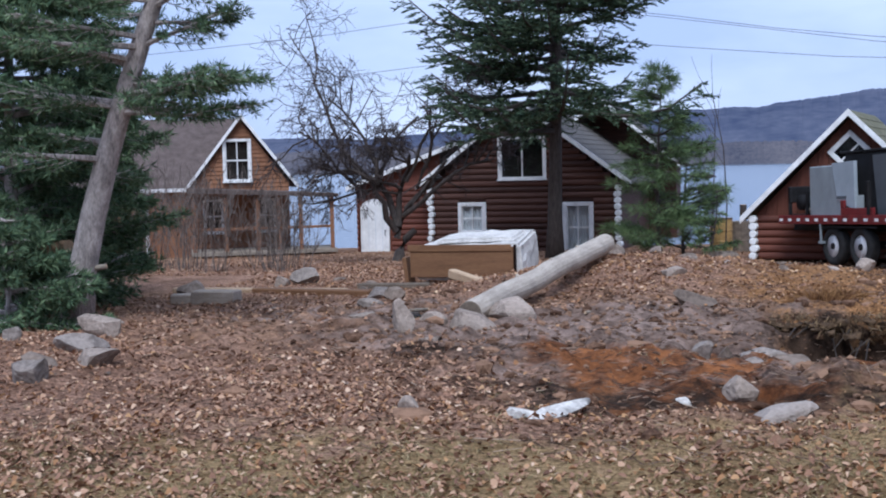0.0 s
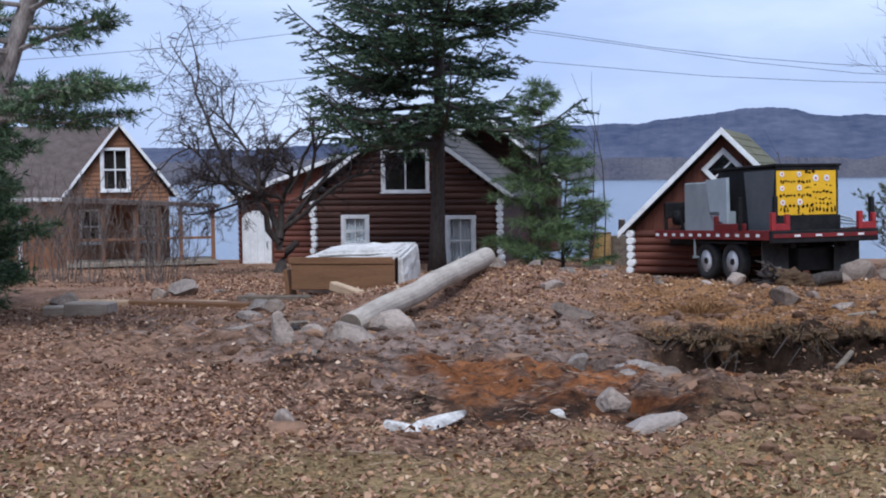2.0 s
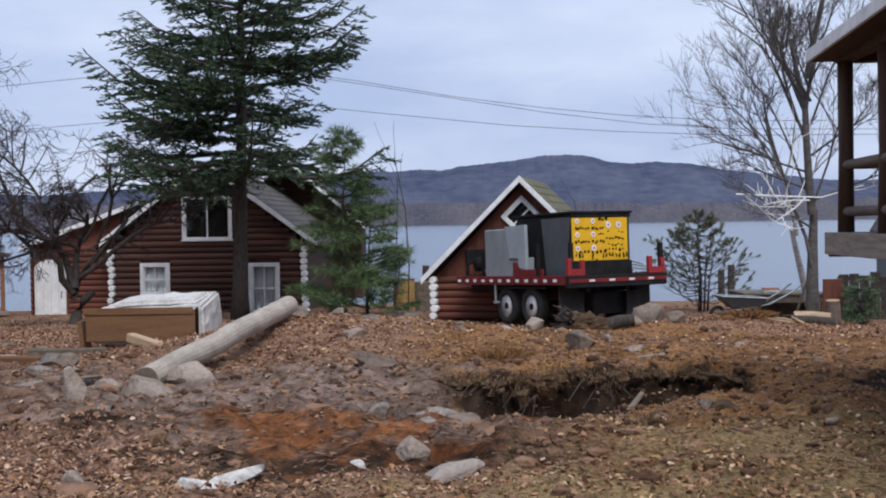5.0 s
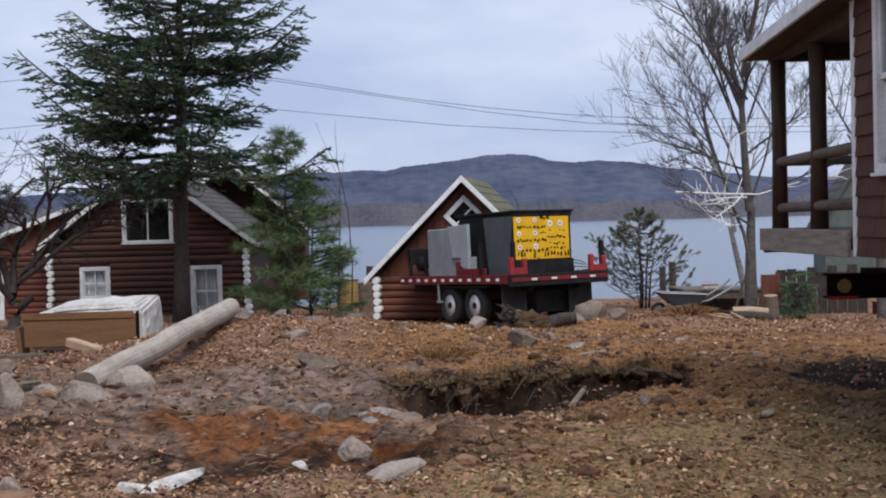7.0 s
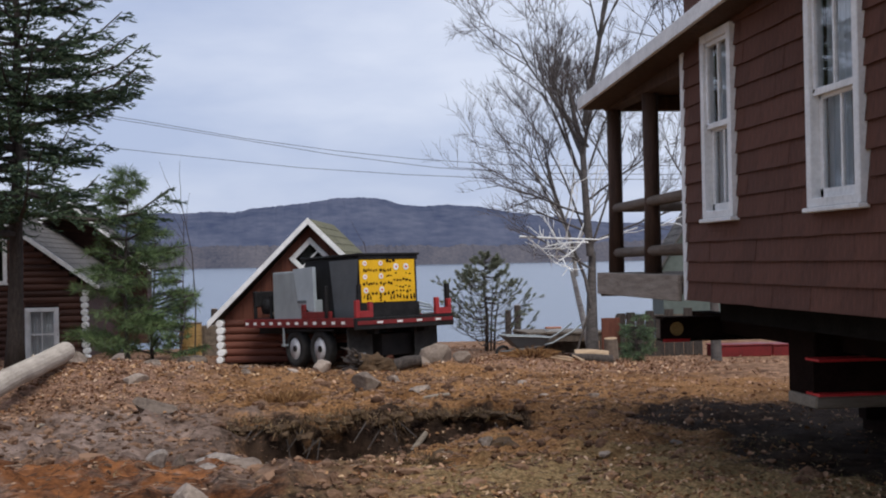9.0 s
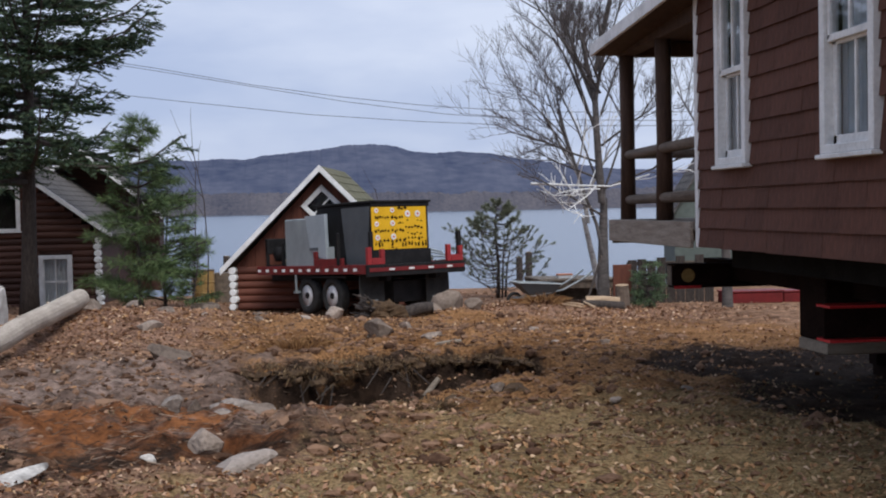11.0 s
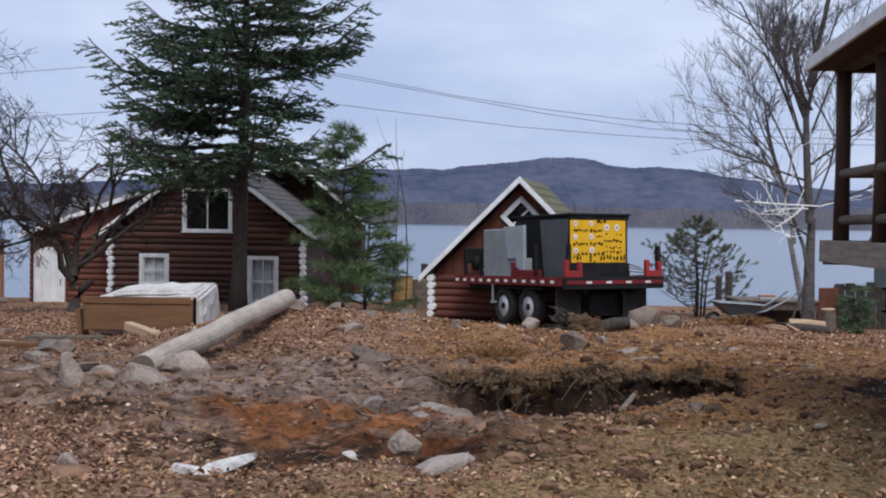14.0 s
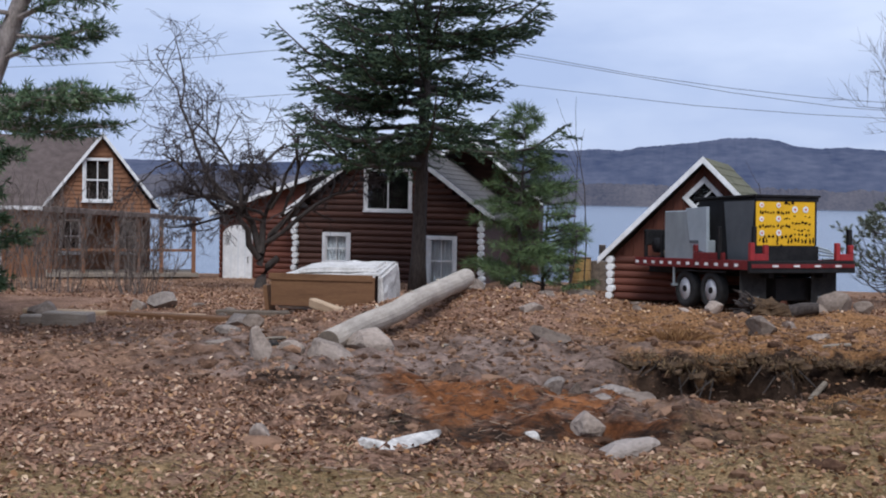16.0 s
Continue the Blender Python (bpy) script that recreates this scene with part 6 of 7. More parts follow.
def plank(x, y, L_, W_, T_, rz, mat, label, lift=0.0, ry=0.0, name="plank"):
    single(name, Shape().box(-L_ / 2, L_ / 2, -W_ / 2, W_ / 2, 0, T_).mesh(name, mat, min(0.02, T_ * 0.2)), pose(x, y, h(x, y) - 0.02 + lift, 0, ry, rz), label, "timber")


plank(-8.85, 16.6, 0.72, 0.34, 0.22, 4, M["pale_block"], "squared grey timber block lying on the soil", name="block")
plank(-9.5, 16.9, 0.55, 0.3, 0.16, 22, M["pale_block"], "grey timber offcut beside a block", name="block")
plank(-9.1, 18.6, 3.2, 0.18, 0.10, 2, M["fresh_wood"], "long tan board lying on the soil")
plank(-8.0, 18.3, 2.2, 0.22, 0.12, -6, M["brown_board"], "brown board lying on the soil")
plank(-5.6, 19.4, 1.0, 0.16, 0.16, -38, M["fresh_wood"], "split tan timber leaning on the soil", 0.0, 8)
plank(-7.0, 19.6, 1.3, 0.15, 0.13, 8, M["end_grain"], "dark rotten timber on the soil")
plank(-5.3, 14.6, 0.85, 0.10, 0.07, -3, M["bark"], "charred black board on the soil")
plank(-5.0, 14.4, 0.5, 0.06, 0.05, 12, M["black_steel"], "charred black board on the soil")


def stick(a, b, r0, r1, mat, label, name="log", cat="log"):
    a, b = Vector(a), Vector(b)
    o = thing(name, at(*a), label, cat)
    part("trunk", Shape().tube([Vector((0, 0, 0)), (b - a) * 0.5 + Vector((0, 0, r0 * 0.15)), b - a], [r0, (r0 + r1) / 2, r1], 12).mesh("trunk", mat), o)
    d = (b - a).normalized()
    part("cut_end", Shape().tube([(b - a) + d * 0.001, (b - a) + d * 0.006], [r1 * 0.97, r1 * 0.95], 12).mesh("cut_end", M["fresh_wood"]), o, "pale sawn end")


for k_, (dx, dy, dz) in enumerate(((0, 0, 0.10), (-0.25, 0.3, 0.10), (-0.1, 0.1, 0.32), (-0.6, 0.2, 0.34), (-0.3, 0.35, 0.52))):
    stick((-12.4 + dx, 14.6 + dy, h(-12, 14.6) + dz + 0.25), (-9.6 + dx, 14.0 + dy, h(-9.6, 14) + dz + 0.42), 0.12, 0.105, M["raw_timber"] if k_ % 2 else M["fresh_wood"], "cut log stacked under pine boughs")
stick((-9.9, 12.9, h(-9.9, 12.9) + 0.62), (-8.7, 13.4, h(-8.7, 13.4) + 0.74), 0.05, 0.035, M["raw_timber"], "thin grey pole on a log stack")
# upright roots and sticks by the pit
stick((2.72, 13.6, h(2.72, 13.6) - 0.02), (2.60, 13.75, h(2.6, 13.7) + 0.34), 0.025, 0.012, M["bark"], "broken root sticking out of the soil", "root", "root")
stick((1.55, 13.7, h(1.55, 13.7) - 0.1), (1.80, 13.9, h(1.8, 13.9) + 0.16), 0.045, 0.03, M["raw_timber"], "splintered timber at the edge of a pit", "root", "root")
rr = random.Random(4)
for i in range(16):
    x0 = HOLE[0] + rr.uniform(-1.1, 1.0)
    y0 = HOLE[1] + 0.75
    stick((x0, y0 + 0.05, h(x0, y0 + 0.25) - 0.05), (x0 + rr.uniform(-0.3, 0.3), y0 - rr.uniform(0.1, 0.35), h(x0, y0 + 0.25) - rr.uniform(0.15, 0.45)), 0.012, 0.005, M["bark"], "thin dark root hanging into the pit", "root", "root")
# torn turf hanging over the far side of the pit
for i in range(52):
    x0 = HOLE[0] - 1.1 + 0.068 * i + rr.uniform(-0.05, 0.05)
    y0 = HOLE[1] + (0.88 if x0 < 1.6 else 1.14) - 0.10 * math.sin(4.3 * x0 + 1) - 0.07 * math.sin(10.7 * x0) + rr.uniform(-0.24, 0.04)
    o = rock(x0, y0, rr.uniform(0.07, 0.19), rr.uniform(0.12, 0.24), rr.uniform(0.04, 0.09), 600 + i, M["turf_clump"], "torn clump of turf overhanging a pit", rr.uniform(-10, 10), rr.uniform(-60, 60), 0.5, "turf_clump")
    o.location.z = h(x0, y0 + 0.34) - 0.06 + rr.uniform(-0.05, 0.015)
for i in range(22):
    x0, y0 = HOLE[0] + rr.uniform(-1.0, 1.9), HOLE[1] - rr.uniform(0.7, 1.5)
    rock(x0, y0, rr.uniform(0.12, 0.34), rr.uniform(0.12, 0.3), rr.uniform(0.07, 0.16), 660 + i, M["turf_clump"], "dug lump of brown earth by a pit", rr.uniform(-15, 15), rr.uniform(-60, 60), 0.35, "earth_lump")
fringe_v, fringe_f = [], []
for i in range(3000):
    x0 = HOLE[0] - 1.15 + 3.55 * rr.random()
    y0 = HOLE[1] + (0.84 if x0 < 1.6 else 1.10) - 0.10 * math.sin(4.3 * x0 + 1) - 0.07 * math.sin(10.7 * x0) + rr.uniform(-0.22, 0.22)
    z0 = h(x0, y0 + 0.34) - 0.02 + rr.uniform(-0.05, 0.03)
    d = Vector((rr.gauss(0, 0.05), -abs(rr.gauss(0.03, 0.05)), rr.uniform(-0.10, 0.035)))
    w = Vector((rr.gauss(0, 1), rr.gauss(0, 1), 0)).normalized() * 0.006
    k = len(fringe_v)
    fringe_v += [Vector((x0, y0, z0)) - w, Vector((x0, y0, z0)) + w, Vector((x0, y0, z0)) + d]
    fringe_f.append((k, k + 1, k + 2))
single("grass_fringe", raw_mesh("grass_fringe", fringe_v, fringe_f, M["straw"]), Matrix.Identity(4), "dead brown grass and roots hanging over a pit edge", "grass", kind="stuff")
# stump by the trailer
stump = thing("tree_stump", at(2.0, 22.6, h(2.0, 22.6) - 0.05), "upturned dark stump with broken roots", "stump")
part("root_mass", lumpy("root_mass", [(-0.62, -0.28, -0.05), (0.40, -0.24, -0.05), (0.46, 0.26, -0.05), (-0.58, 0.30, -0.05), (-0.50, -0.20, 0.34), (0.22, -0.16, 0.28), (0.26, 0.20, 0.30), (-0.48, 0.22, 0.38)], M["turf_clump"], 0.16, 6), stump, "dark soil packed between roots")
part("trunk", Shape().tube([(0.15, 0, 0.16), (0.45, 0.02, 0.24), (0.72, -0.02, 0.27)], [0.13, 0.12, 0.10], 12).mesh("trunk", M["bark"]), stump)
for i in range(26):
    a = rr.uniform(0, 6.28)
    part("root", Shape().tube([(-0.4, 0, 0.18), (-0.62 + rr.uniform(-0.15, 0.2), 0.25 * math.cos(a), 0.2 + 0.22 * math.sin(a)), (-0.75 + rr.uniform(-0.1, 0.3), 0.5 * math.cos(a), max(0.0, 0.2 + 0.36 * math.sin(a)))], [0.05, 0.03, 0.01], 6).mesh("root", M["bark"]), stump)

# dry grass clumps and broken wood in the yard
for k_, (tx, ty, th, tw) in enumerate(((0.1, 16.4, 0.34, 0.30), (0.35, 16.9, 0.28, 0.26), (1.45, 11.2, 0.24, 0.28), (1.15, 10.3, 0.18, 0.22), (5.2, 24.3, 0.32, 0.35))):
    rt, tv, tf = random.Random(800 + k_), [], []
    for i in range(420):
        a, q = rt.uniform(0, 6.283), rt.random() ** 0.6 * tw
        p = Vector((q * math.cos(a), q * math.sin(a), 0))
        e = p * rt.uniform(0.6, 1.4) + Vector((rt.gauss(0, 0.06), rt.gauss(0, 0.06), th * rt.uniform(0.4, 1.0) * (1 - 0.5 * q / tw)))
        w = Vector((rt.gauss(0, 1), rt.gauss(0, 1), 0)).normalized() * 0.006
        m_ = p + e * 0.5
        n0 = len(tv)
        tv += [p - w, p + w, m_ + w * 0.8 + Vector((0, 0, th * 0.2)), p + e, m_ - w * 0.8 + Vector((0, 0, th * 0.2))]
        tf.append((n0, n0 + 1, n0 + 2, n0 + 3, n0 + 4))
    single("grass_clump", raw_mesh("grass_clump", tv, tf, M["fern"] if k_ in (0, 1, 4) else M["straw"]), at(tx, ty, h(tx, ty) - 0.03), "clump of dry rusty brown grass on turned soil", "grass clump")
rw = random.Random(61)
for i, (wx, wy) in enumerate(((5.9, 23.6), (6.2, 23.9), (6.0, 24.1), (-5.6, 14.9), (-5.1, 14.8), (-6.9, 18.9), (-2.6, 14.6), (0.2, 12.2), (2.4, 16.4), (1.2, 17.6), (-1.6, 13.1), (3.3, 15.2))):
    a = rw.uniform(0, 6.28)
    L_ = rw.uniform(0.25, 0.6)
    stick((wx, wy, h(wx, wy) + 0.03), (wx + L_ * math.cos(a), wy + L_ * math.sin(a), h(wx + L_ * math.cos(a), wy + L_ * math.sin(a)) + rw.uniform(0.03, 0.12)), 0.03, 0.018, M["fresh_wood"] if i < 3 else M["raw_timber"], "broken piece of wood on the soil", "wood_piece", "wood")

# shore clutter beyond the yard
dock = thing("dock_section", pose(7.0, 29.5, h(7.0, 29.5), 0, 1, 4), "weathered timber dock section on short posts", "dock")
for i in range(9):
    part("plank", Shape().box(-1.05 + 0.235 * i, -0.83 + 0.235 * i, -0.7, 0.75, 0.57, 0.62).mesh("plank", M["raw_timber"], 0.006), dock)
for yy in (-0.6, 0.6):
    part("joist", Shape().box(-1.05, 1.06, yy - 0.05, yy + 0.05, 0.38, 0.566).mesh("joist", M["end_grain"], 0.006), dock)
    for xx in (-0.9, 0.9):
        part("post", Shape().box(xx - 0.06, xx + 0.06, yy - 0.045, yy + 0.045, -0.15, 0.378).mesh("post", M["end_grain"], 0.006), dock)
# board added to stand for the dark shade beneath the planks
part("back_board", Shape().box(-1.0, 1.0, 0.66, 0.70, 0.0, 0.37).mesh("back_board", M["end_grain"], 0.006), dock, "board added to keep the underside dark")
box_ = thing("storage_box", at(6.75, 29.2, h(7.0, 29.5) + 0.62), "small faded orange and white box on a dock section", "box")
part("body", Shape().box(-0.18, 0.18, -0.12, 0.12, 0.0, 0.07).mesh("body", M["chalk_white"], 0.01), box_)
part("lid", Shape().box(-0.19, 0.19, -0.13, 0.13, 0.072, 0.11).mesh("lid", M["orange"], 0.01), box_, "faded orange lid")


def wheelbarrow(x, y, turn):
    """Steel tray on two long handles, with a front wheel and two bent legs."""
    w = thing("wheelbarrow", pose(x, y, h(x, y), 0, 0, turn), "grey steel wheelbarrow standing in leaves near the shore", "wheelbarrow")
    lo = [(-0.32, -0.20, 0.32), (0.26, -0.22, 0.30), (0.26, 0.22, 0.30), (-0.32, 0.20, 0.32)]
    hi = [(-0.62, -0.32, 0.60), (0.42, -0.36, 0.54), (0.42, 0.36, 0.54), (-0.62, 0.32, 0.60)]
    lin = [(a * 0.95, b * 0.95, c + 0.01) for a, b, c in lo]
    hin = [(a * 0.965, b * 0.965, c) for a, b, c in hi]
    sides = [(i, (i + 1) % 4, (i + 1) % 4 + 4, i + 4) for i in range(4)]
    tray = Shape().add(lo + hi + lin + hin, [(0, 3, 2, 1)] + sides + [(8, 9, 10, 11)] + [(i + 8, i + 12, (i + 1) % 4 + 12, (i + 1) % 4 + 8) for i in range(4)] + [(i + 4, (i + 1) % 4 + 4, (i + 1) % 4 + 12, i + 12) for i in range(4)])
    part("tray", tray.mesh("tray", M["mid_sheet"]), w)
    part("tray_rim", Shape().tube(hi + [hi[0]], [0.018] * 5, 6).mesh("tray_rim", M["grey_steel"]), w, "pale rolled steel rim")
    for sy in (-1, 1):
        part("handle", Shape().tube([(-0.66, sy * 0.06, 0.22), (-0.2, sy * 0.17, 0.28), (0.5, sy * 0.26, 0.40), (1.0, sy * 0.30, 0.66), (1.22, sy * 0.31, 0.82)], [0.022] * 5, 7).mesh("handle", M["grey_steel"], smooth=True), w, "bent grey handle")
        part("leg", Shape().tube([(0.36, sy * 0.23, 0.36), (0.44, sy * 0.24, 0.0)], [0.016, 0.016], 6).mesh("leg", M["black_steel"]), w)
    tyre = Shape()
    for i in range(20):
        a = 2 * math.pi * i / 20
        tyre.v += [(-0.62 + q * math.cos(a), p, 0.19 + q * math.sin(a)) for p, q in ((-0.045, 0.12), (-0.05, 0.17), (0.0, 0.19), (0.05, 0.17), (0.045, 0.12))]
    tyre.f = [(i * 5 + j, i * 5 + (j + 1) % 5, (i + 1) % 20 * 5 + (j + 1) % 5, (i + 1) % 20 * 5 + j) for i in range(20) for j in range(5)]
    wheel = part("wheel", tyre.mesh("wheel", M["rubber"], smooth=True), w, "black rubber wheel")
    part("hub", Shape().tube([(-0.62, -0.07, 0.19), (-0.62, 0.07, 0.19)], [0.05, 0.05], 10).mesh("hub", M["grey_steel"]), wheel)


wheelbarrow(5.75, 27.4, 8)
stick((6.25, 24.9, h(6.5, 24.9) + 0.13), (6.95, 24.8, h(6.9, 24.8) + 0.15), 0.13, 0.12, M["fresh_wood"], "short tan cut log lying in leaves")
stick((6.05, 24.4, h(6.3, 24.4) + 0.08), (6.95, 24.5, h(6.9, 24.5) + 0.08), 0.09, 0.10, M["bark"], "dark cut log lying in leaves")
stick((7.25, 25.6, h(7.25, 25.6)), (7.22, 25.55, h(7.25, 25.6) + 0.52), 0.17, 0.15, M["rail_log"], "upright grey log section beside a birch")
stick((6.55, 26.2, h(6.5, 26.2)), (7.05, 26.7, h(7, 26.6) + 1.15), 0.03, 0.02, M["bark"], "thin pole leaning on a birch trunk", "pole", "pole")
for px, py, pz in ((8.9, 45.0, -0.05), (-2.6, 47.0, 0.0), (9.0, 47.5, -0.35)):
    stick((px, py, h(px, py) - 0.2), (px, py, pz), 0.14, 0.13, M["bark"], "old dock piling standing at the shore", "piling", "piling")
drum = thing("drum", at(-2.48, 34.0, h(-2.48, 34.0)), "faded yellow steel drum on the bank", "drum")
part("body", Shape().tube([(0, 0, 0), (0, 0, 0.02), (0, 0, 0.30), (0, 0, 0.32), (0, 0, 0.34), (0, 0, 0.60), (0, 0, 0.62), (0, 0, 0.64), (0, 0, 0.93)], [0.30, 0.31, 0.31, 0.325, 0.31, 0.31, 0.325, 0.31, 0.31], 20).mesh("body", M["drum_yellow"], smooth=False), drum)
part("top_rim", Shape().tube([(0, 0, 0.93), (0, 0, 0.96)], [0.32, 0.32], 20).mesh("top_rim", M["end_grain"]), drum)
drum2 = thing("drum", at(-2.02, 34.6, h(-2.02, 34.6)), "dark rusty drum on the bank", "drum")
part("body", Shape().tube([(0, 0, 0), (0, 0, 0.3), (0, 0, 0.32), (0, 0, 0.34), (0, 0, 0.85)], [0.30, 0.30, 0.315, 0.30, 0.30], 20).mesh("body", M["end_grain"]), drum2)
# small evergreen, red panel and things under the porch
conifer("evergreen_shrub", 7.95, 26.0, 1.0, 0.1, 0.36, 52, M["near_pine"], M["bark"], "small green evergreen shrub beside the porch", 0.03, (0.02, 0), -0.2, 7, (0.12, 0.010), True, 9, 0.1, thick_n=6, taper=0.3)
# a red panel of unknown use, set on two added legs
sign = thing("standing_board", at(7.42, 26.3, h(7.42, 26.3)), "weathered red board standing beside the porch", "sign board")
part("board", Shape().box(-0.20, 0.22, -0.03, 0.03, 0.25, 0.98).mesh("board", M["red_board"], 0.01), sign)
for px in (-0.16, 0.14):
    part("leg", Shape().box(px, px + 0.05, -0.025, 0.025, -0.1, 0.246).mesh("leg", M["end_grain"]), sign)
# planks added to cover the shed base below the porch
stack = thing("filler_planks", at(9.0, 28.2, h(9.0, 28.2)), "brown upright planks added to hide the shed base behind the porch", "plank wall")
for q in range(9):
    part("plank", Shape().box(-0.9 + 0.24 * q, -0.68 + 0.24 * q, -0.02, 0.02, -0.1, 1.05 + 0.12 * math.sin(3.0 * q)).mesh("plank", M["bark"], 0.006), stack)
part("cross_rail", Shape().box(-0.92, 1.26, 0.021, 0.06, 0.9, 1.0).mesh("cross_rail", M["end_grain"]), stack)
# plain red boxes standing in for a long low vehicle
for cx_, cy_, w_ in ((10.9, 27.5, 1.4), (12.5, 27.7, 1.6)):
    cr = thing("red_vehicle_box", at(cx_, cy_, h(cx_, cy_)), "red box standing in for a low vehicle on the leaf-covered ground", "crate")
    part("body", Shape().box(-w_ / 2, w_ / 2, -0.3, 0.3, 0, 0.26).mesh("body", M["rail_red"], 0.02), cr)
    part("lid", Shape().box(-w_ / 2 - 0.02, w_ / 2 + 0.02, -0.32, 0.32, 0.264, 0.30).mesh("lid", M["rail_red"], 0.01), cr)
plank(8.4, 17.6, 0.9, 0.10, 0.06, -14, M["white_paint"], "white-painted board lying in leaves")
# grey-green shed seen through the porch
shed = thing("shed", pose(14.0, 39.0, h(14.0, 39.0), 0, 0, -12), "grey-green shed with a steep roof", "shed")
part("wall", Shape().prism([(-1.2, 0), (1.2, 0), (1.2, 2.5), (0, 4.4), (-1.2, 2.5)], 0, 4.0).mesh("wall", M["green_wall"]), shed)
gable_roof(shed, -1.4, 0, 1.4, 2.3, 4.55, 2.3, -0.2, 4.2, M["roof_grey"], white=False)

# overhead cables on a pole that stands behind the spruce
pole = thing("utility_pole", at(-8.85, 42.1, h(-8.85, 42.1) - 0.3), "dark wooden pole behind the spruce carrying cables", "utility pole")
part("shaft", Shape().tube([(0, 0, 0), (0, 0, 9.2)], [0.14, 0.10], 10).mesh("shaft", M["bark"]), pole)
for pts_c in ([(-40, 42, 5.9), (-23.2, 42, 6.44), (-17.7, 42, 6.7), (-13.3, 42, 7.06), (-8.8, 42, 7.35), (-4.5, 42, 6.66), (-1.24, 42, 6.07), (1.9, 42, 5.62), (4.7, 42, 5.31), (8.5, 42, 5.04), (14, 42, 5.0), (30, 42, 5.6)],
              [(-8.8, 42, 6.35), (-5.6, 42, 5.75), (-4.0, 42, 5.56), (0.7, 42, 5.03), (4.5, 42, 4.75), (8.5, 42, 4.55), (14, 42, 4.5), (30, 42, 5.0)],
              [(-40, 42, 5.0), (-20.9, 42, 5.12), (-16.7, 42, 5.17), (-12, 42, 5.5), (-8.8, 42, 6.3)],
              [(-8.8, 42.18, 7.3), (-4.5, 42.3, 6.60), (1.9, 42.3, 5.50), (5.5, 42.3, 5.02), (8.5, 42.3, 4.80), (14, 42.3, 4.7), (30, 42.3, 5.2)]):
    single("cable", Shape().tube(pts_c, [0.010] * len(pts_c), 5).mesh("cable", M["cable"]), Matrix.Identity(4), "thin dark overhead cable", "cable", "overhead cables")

# ---------------------------------------------------------------- ground cover
nr = np.random.RandomState(5)


def scatter(n_, x0, x1, y0, y1, density):
    """Random ground points, kept where density(x, y) is high."""
    x, y = nr.uniform(x0, x1, n_), y0 + (y1 - y0) * nr.uniform(0, 1, n_) ** 1.5
    keep = nr.uniform(0, 1, n_) < density(x, y)
    return x[keep], y[keep]


grid_x, grid_y = gx, gy


def soil(x, y):
    """Height of the finished ground sheet under points."""
    i = np.clip(np.searchsorted(grid_x, x) - 1, 0, nx - 2)
    j = np.clip(np.searchsorted(grid_y, y) - 1, 0, ny - 2)
    fx, fy = (x - grid_x[i]) / (grid_x[i + 1] - grid_x[i]), (y - grid_y[j]) / (grid_y[j + 1] - grid_y[j])
    return (GZ[j, i] * (1 - fx) + GZ[j, i + 1] * fx) * (1 - fy) + (GZ[j + 1, i] * (1 - fx) + GZ[j + 1, i + 1] * fx) * fy


def in_pit(x, y):
    return np.hypot((x - HOLE[0]) / 1.25, (y - HOLE[1]) / 0.95) < 1


lx_, ly_ = scatter(290000, -11, 9, 4.2, 27, lambda x, y: np.where(in_pit(x, y) | ((x > 4.7 + 0.3 * np.sin(2 * y)) & (y < 13)), 0.02, np.clip(0.07 + 0.85 * litter_mask(x, y) ** 1.6 * np.clip(0.68 + 0.9 * wave(0.8 * x, 0.8 * y), 0.12, 1) + 0.16 * turf_mask(x, y) * (1 + 2 * wave(1.7 * y, 1.7 * x)) - 0.4 * clay_mask(x, y), 0.02, 1)))
fx_, fy_ = scatter(30000, -19, 11, 24, 37, lambda x, y: np.clip(0.3 + 0.6 * litter_mask(x, y), 0, 1))
lx_, ly_ = np.concatenate([lx_, fx_]), np.concatenate([ly_, fy_])
n_ = len(lx_)
sz_ = nr.uniform(0.012, 0.034, n_) * (0.68 + 0.022 * ly_)
ang, tlt = nr.uniform(0, 6.283, n_), nr.normal(0, 0.35, n_)
base = np.stack([lx_, ly_, soil(lx_, ly_) + 0.006 + np.abs(nr.normal(0, 0.012, n_))], -1)
ux = np.stack([np.cos(ang), np.sin(ang), tlt], -1) * sz_[:, None]
uy = np.stack([-np.sin(ang), np.cos(ang), nr.normal(0, 0.45, n_)], -1) * (sz_ * nr.uniform(0.28, 0.78, n_))[:, None]
up = np.zeros((n_, 3))
up[:, 2] = sz_ * nr.uniform(-0.2, 0.7, n_)
lv = np.stack([base - ux, base - 0.35 * ux - uy + up, base + 0.4 * ux - 0.8 * uy + up, base + ux, base + 0.4 * ux + 0.8 * uy + up, base - 0.35 * ux + uy + up], 1).reshape(-1, 3)
gold = nr.uniform(0, 1, n_) < np.clip(0.12 + 0.8 * bump2(lx_, ly_, 1.8, 20, 4.5, 6) + 0.6 * bump2(lx_, ly_, 3, 7, 3.5, 4), 0, 0.95)
lv = lv.reshape(-1, 6, 3)
for pick, mat_, text in ((~gold, M["leaf"], "dry brown and tan fallen leaves covering the ground"), (gold, M["gold_leaf"], "golden brown fallen leaves covering the ground")):
    sel = lv[pick]
    k6 = np.arange(len(sel))[:, None] * 6
    lf = np.concatenate([k6 + np.array([[0, 1, 2, 3]]), k6 + np.array([[0, 3, 4, 5]])])
    single("fallen_leaves", raw_mesh("fallen_leaves", sel.reshape(-1, 3), lf, mat_), Matrix.Identity(4), text, "leaves", kind="stuff")

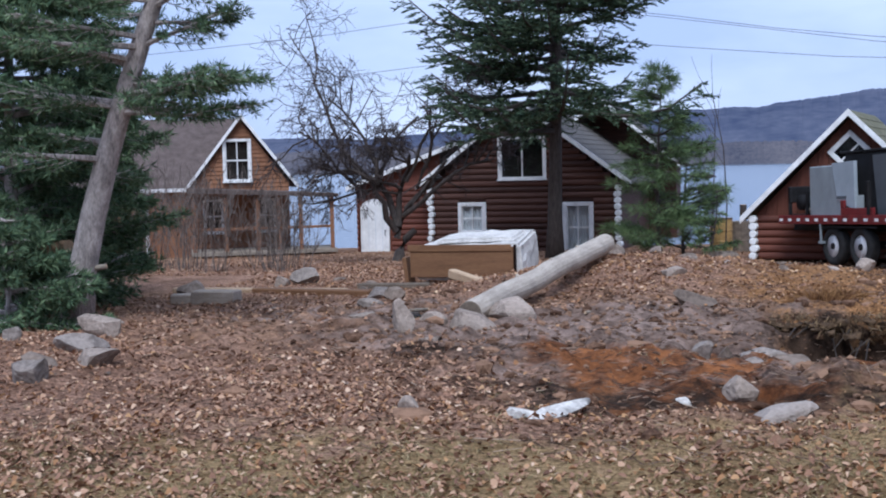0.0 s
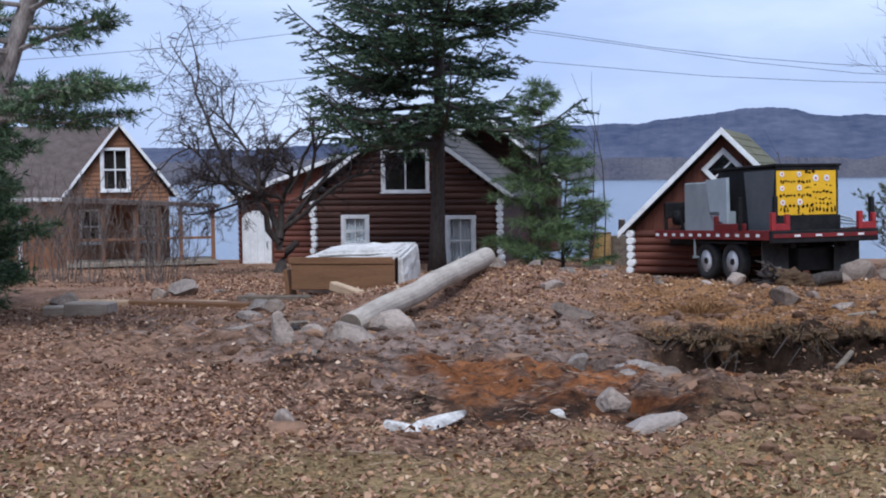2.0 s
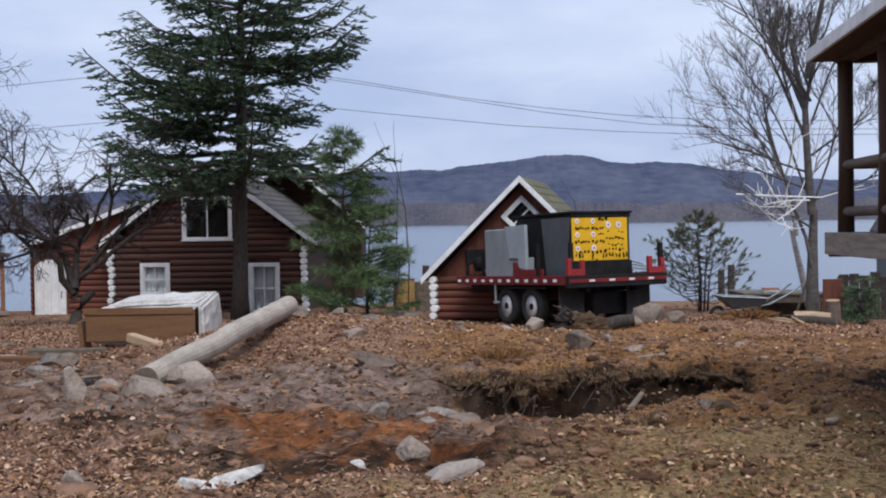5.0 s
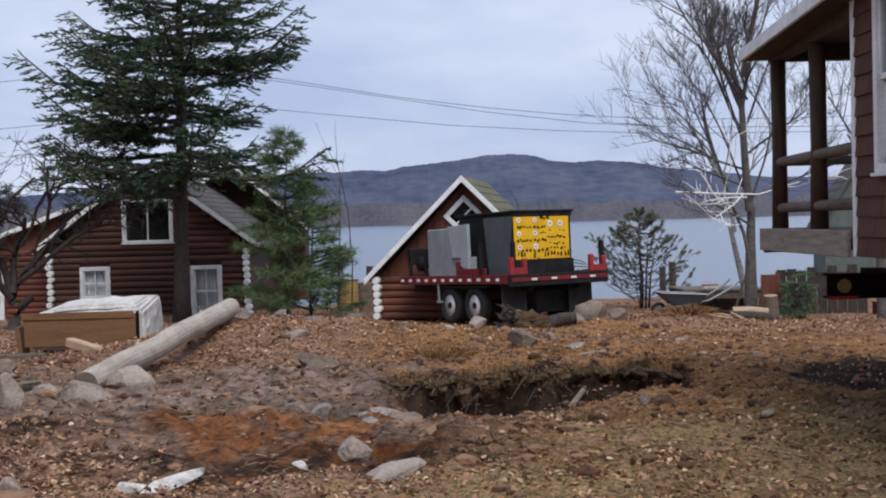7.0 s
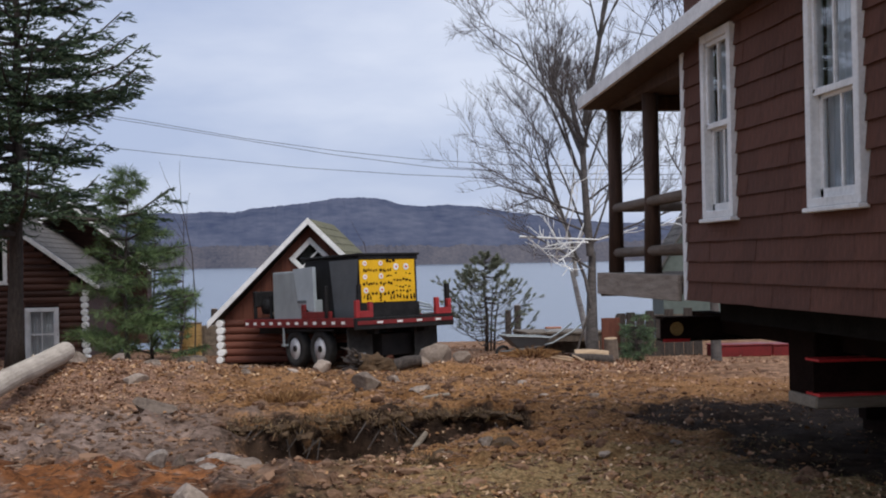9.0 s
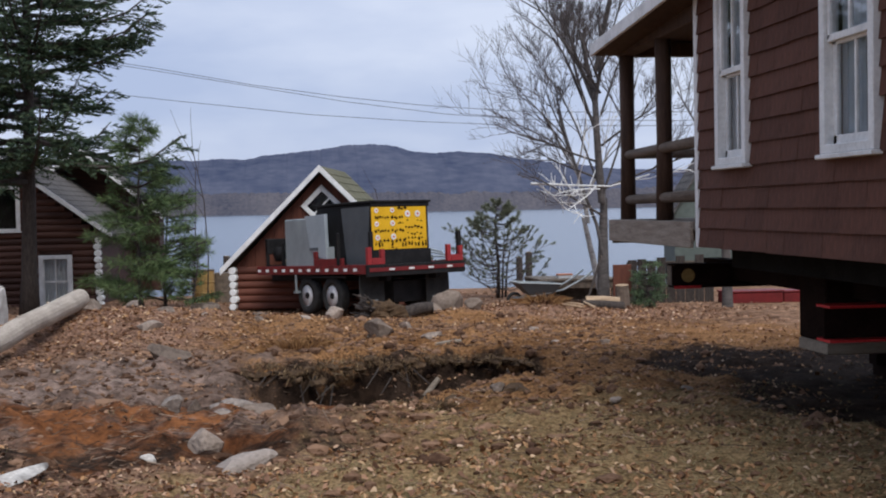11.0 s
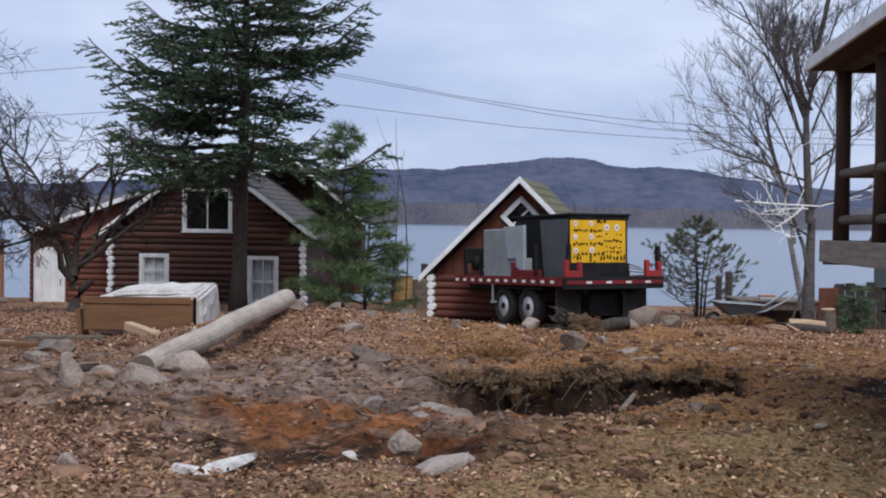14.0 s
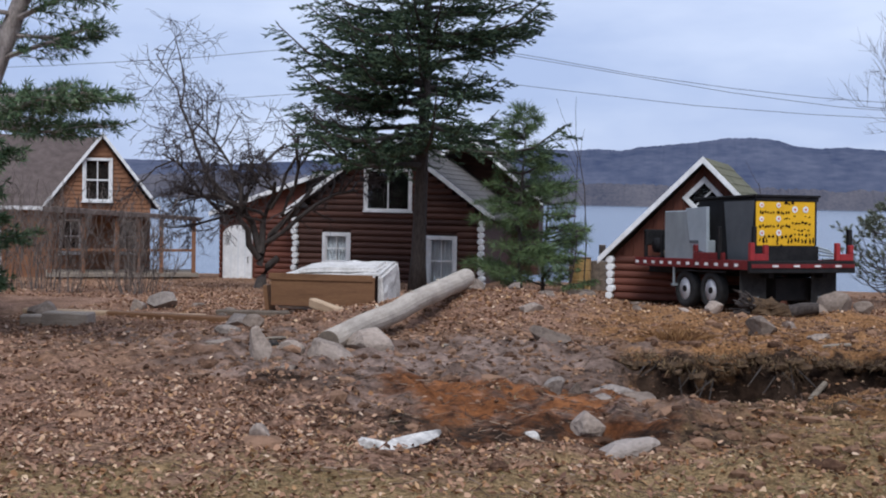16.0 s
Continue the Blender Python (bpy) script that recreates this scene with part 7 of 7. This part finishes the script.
gx_, gy_ = scatter(120000, -7, 7, 4.2, 17, lambda x, y: np.clip(turf_mask(x, y) * 1.1 - 0.30 + 0.75 * wave(1.3 * x, 1.3 * y), 0, 1))
n_ = len(gx_)
hh = nr.uniform(0.020, 0.060, n_)
ang = nr.uniform(0, 6.283, n_)
base = np.stack([gx_, gy_, soil(gx_, gy_)], -1)
wv = np.stack([np.cos(ang), np.sin(ang), 0 * ang], -1) * 0.004
ln = np.stack([nr.normal(0, 1.0, n_) * hh, nr.normal(0, 0.8, n_) * hh, hh * 0.7], -1)
gv = np.stack([base - wv, base + wv, base + ln], 1).reshape(-1, 3)
single("grass", raw_mesh("grass", gv, (np.arange(n_)[:, None] * 3 + np.array([[0, 1, 2]])), M["grass"]), Matrix.Identity(4), "short faded green and straw grass", "grass", kind="stuff")

# clods of turned soil
ico_bm = bmesh.new()
bmesh.ops.create_icosphere(ico_bm, subdivisions=1, radius=1.0)
iv = np.array([v.co[:] for v in ico_bm.verts])
if_ = np.array([[v.index for v in f.verts] for f in ico_bm.faces])
ico_bm.free()


def churned(x, y):
    return np.clip(0.9 * bump2(x, y, -0.8, 10.5, 3.2, 2.6) + 0.8 * bump2(x, y, 1.8, 15, 3, 3.5) + 0.7 * bump2(x, y, -6, 14.5, 3.2, 2.6) + 0.6 * bump2(x, y, 3.0, 20, 3, 4) + 0.4 * bump2(x, y, -2, 16, 3, 3), 0, 1) * np.where((x > 4.2) & (y < 15), 0.15, 1.0)


cx_, cy_ = scatter(26000, -9, 6, 7.0, 24, lambda x, y: churned(x, y) * 0.9 * (1 - 1.3 * clay_mask(x, y)))
n_ = len(cx_)
cs_ = nr.gamma(1.6, 0.012, n_) + 0.007
pos = np.stack([cx_, cy_, soil(cx_, cy_) + cs_ * 0.15], -1)
sc = cs_[:, None] * nr.uniform(0.6, 1.3, (n_, 3)) * np.array([1.2, 1.0, 0.7])
cv = (pos[:, None, :] + iv[None] * sc[:, None, :] * nr.uniform(0.75, 1.2, (n_, len(iv), 1))).reshape(-1, 3)
cf = (np.arange(n_)[:, None, None] * len(iv) + if_[None]).reshape(-1, 3)
single("soil_clods", raw_mesh("soil_clods", cv, cf, M["clod"]), Matrix.Identity(4), "loose crumbs and clods of turned brown soil", "soil", kind="stuff")

# twigs, roots and splinters strewn over the turned soil
tx_, ty_ = scatter(22000, -9, 6, 6.5, 24, lambda x, y: np.clip(0.85 * churned(x, y) + 0.12, 0, 1))
n_ = len(tx_)
half = nr.gamma(1.6, 0.022, n_) + 0.015
ang = nr.normal(0, 0.9, n_)
mid_p = np.stack([tx_, ty_, soil(tx_, ty_) + 0.010], -1)
along = np.stack([np.cos(ang), np.sin(ang), nr.normal(0, 0.22, n_)], -1) * half[:, None]
across = np.stack([-np.sin(ang), np.cos(ang), 0 * ang], -1) * (nr.uniform(0.0015, 0.005, n_))[:, None]
rise_v = np.zeros((n_, 3))
rise_v[:, 2] = nr.uniform(0.003, 0.009, n_)
tv_ = np.stack([mid_p - along - across, mid_p - along + across, mid_p - along + rise_v, mid_p + along - 0.5 * across, mid_p + along + 0.5 * across, mid_p + along + 0.6 * rise_v], 1).reshape(-1, 3)
k6 = np.arange(n_)[:, None] * 6
tf_ = np.concatenate([k6 + np.array([[0, 3, 5, 2]]), k6 + np.array([[1, 2, 5, 4]])])
single("ground_twigs", raw_mesh("ground_twigs", tv_, tf_, M["litter_twig"]), Matrix.Identity(4), "broken twigs, roots and splinters strewn over turned soil", "twigs", kind="stuff")

# ---------------------------------------------------------------- house shingles
zz, row = 0.0, 0
EXPO_S = 0.165
while zz < 2.38:
    yy = -6.0 - rng.uniform(0.0, 0.3)
    while yy < -0.09:
        w_ = rng.uniform(0.22, 0.46)
        for a, b in cut(yy, min(yy + w_ - 0.0015, -0.095), zz, zz + EXPO_S, h_open):
            if b - a > 0.02:
                part("shingle", SH, house, m=stretched(rng.uniform(-0.002, 0.002), (a + b) / 2, zz - 0.012 - rng.uniform(0, 0.005), 1, b - a, min(EXPO_S + 0.01, 2.40 - zz)))
        yy += w_
    zz += EXPO_S
    row += 1
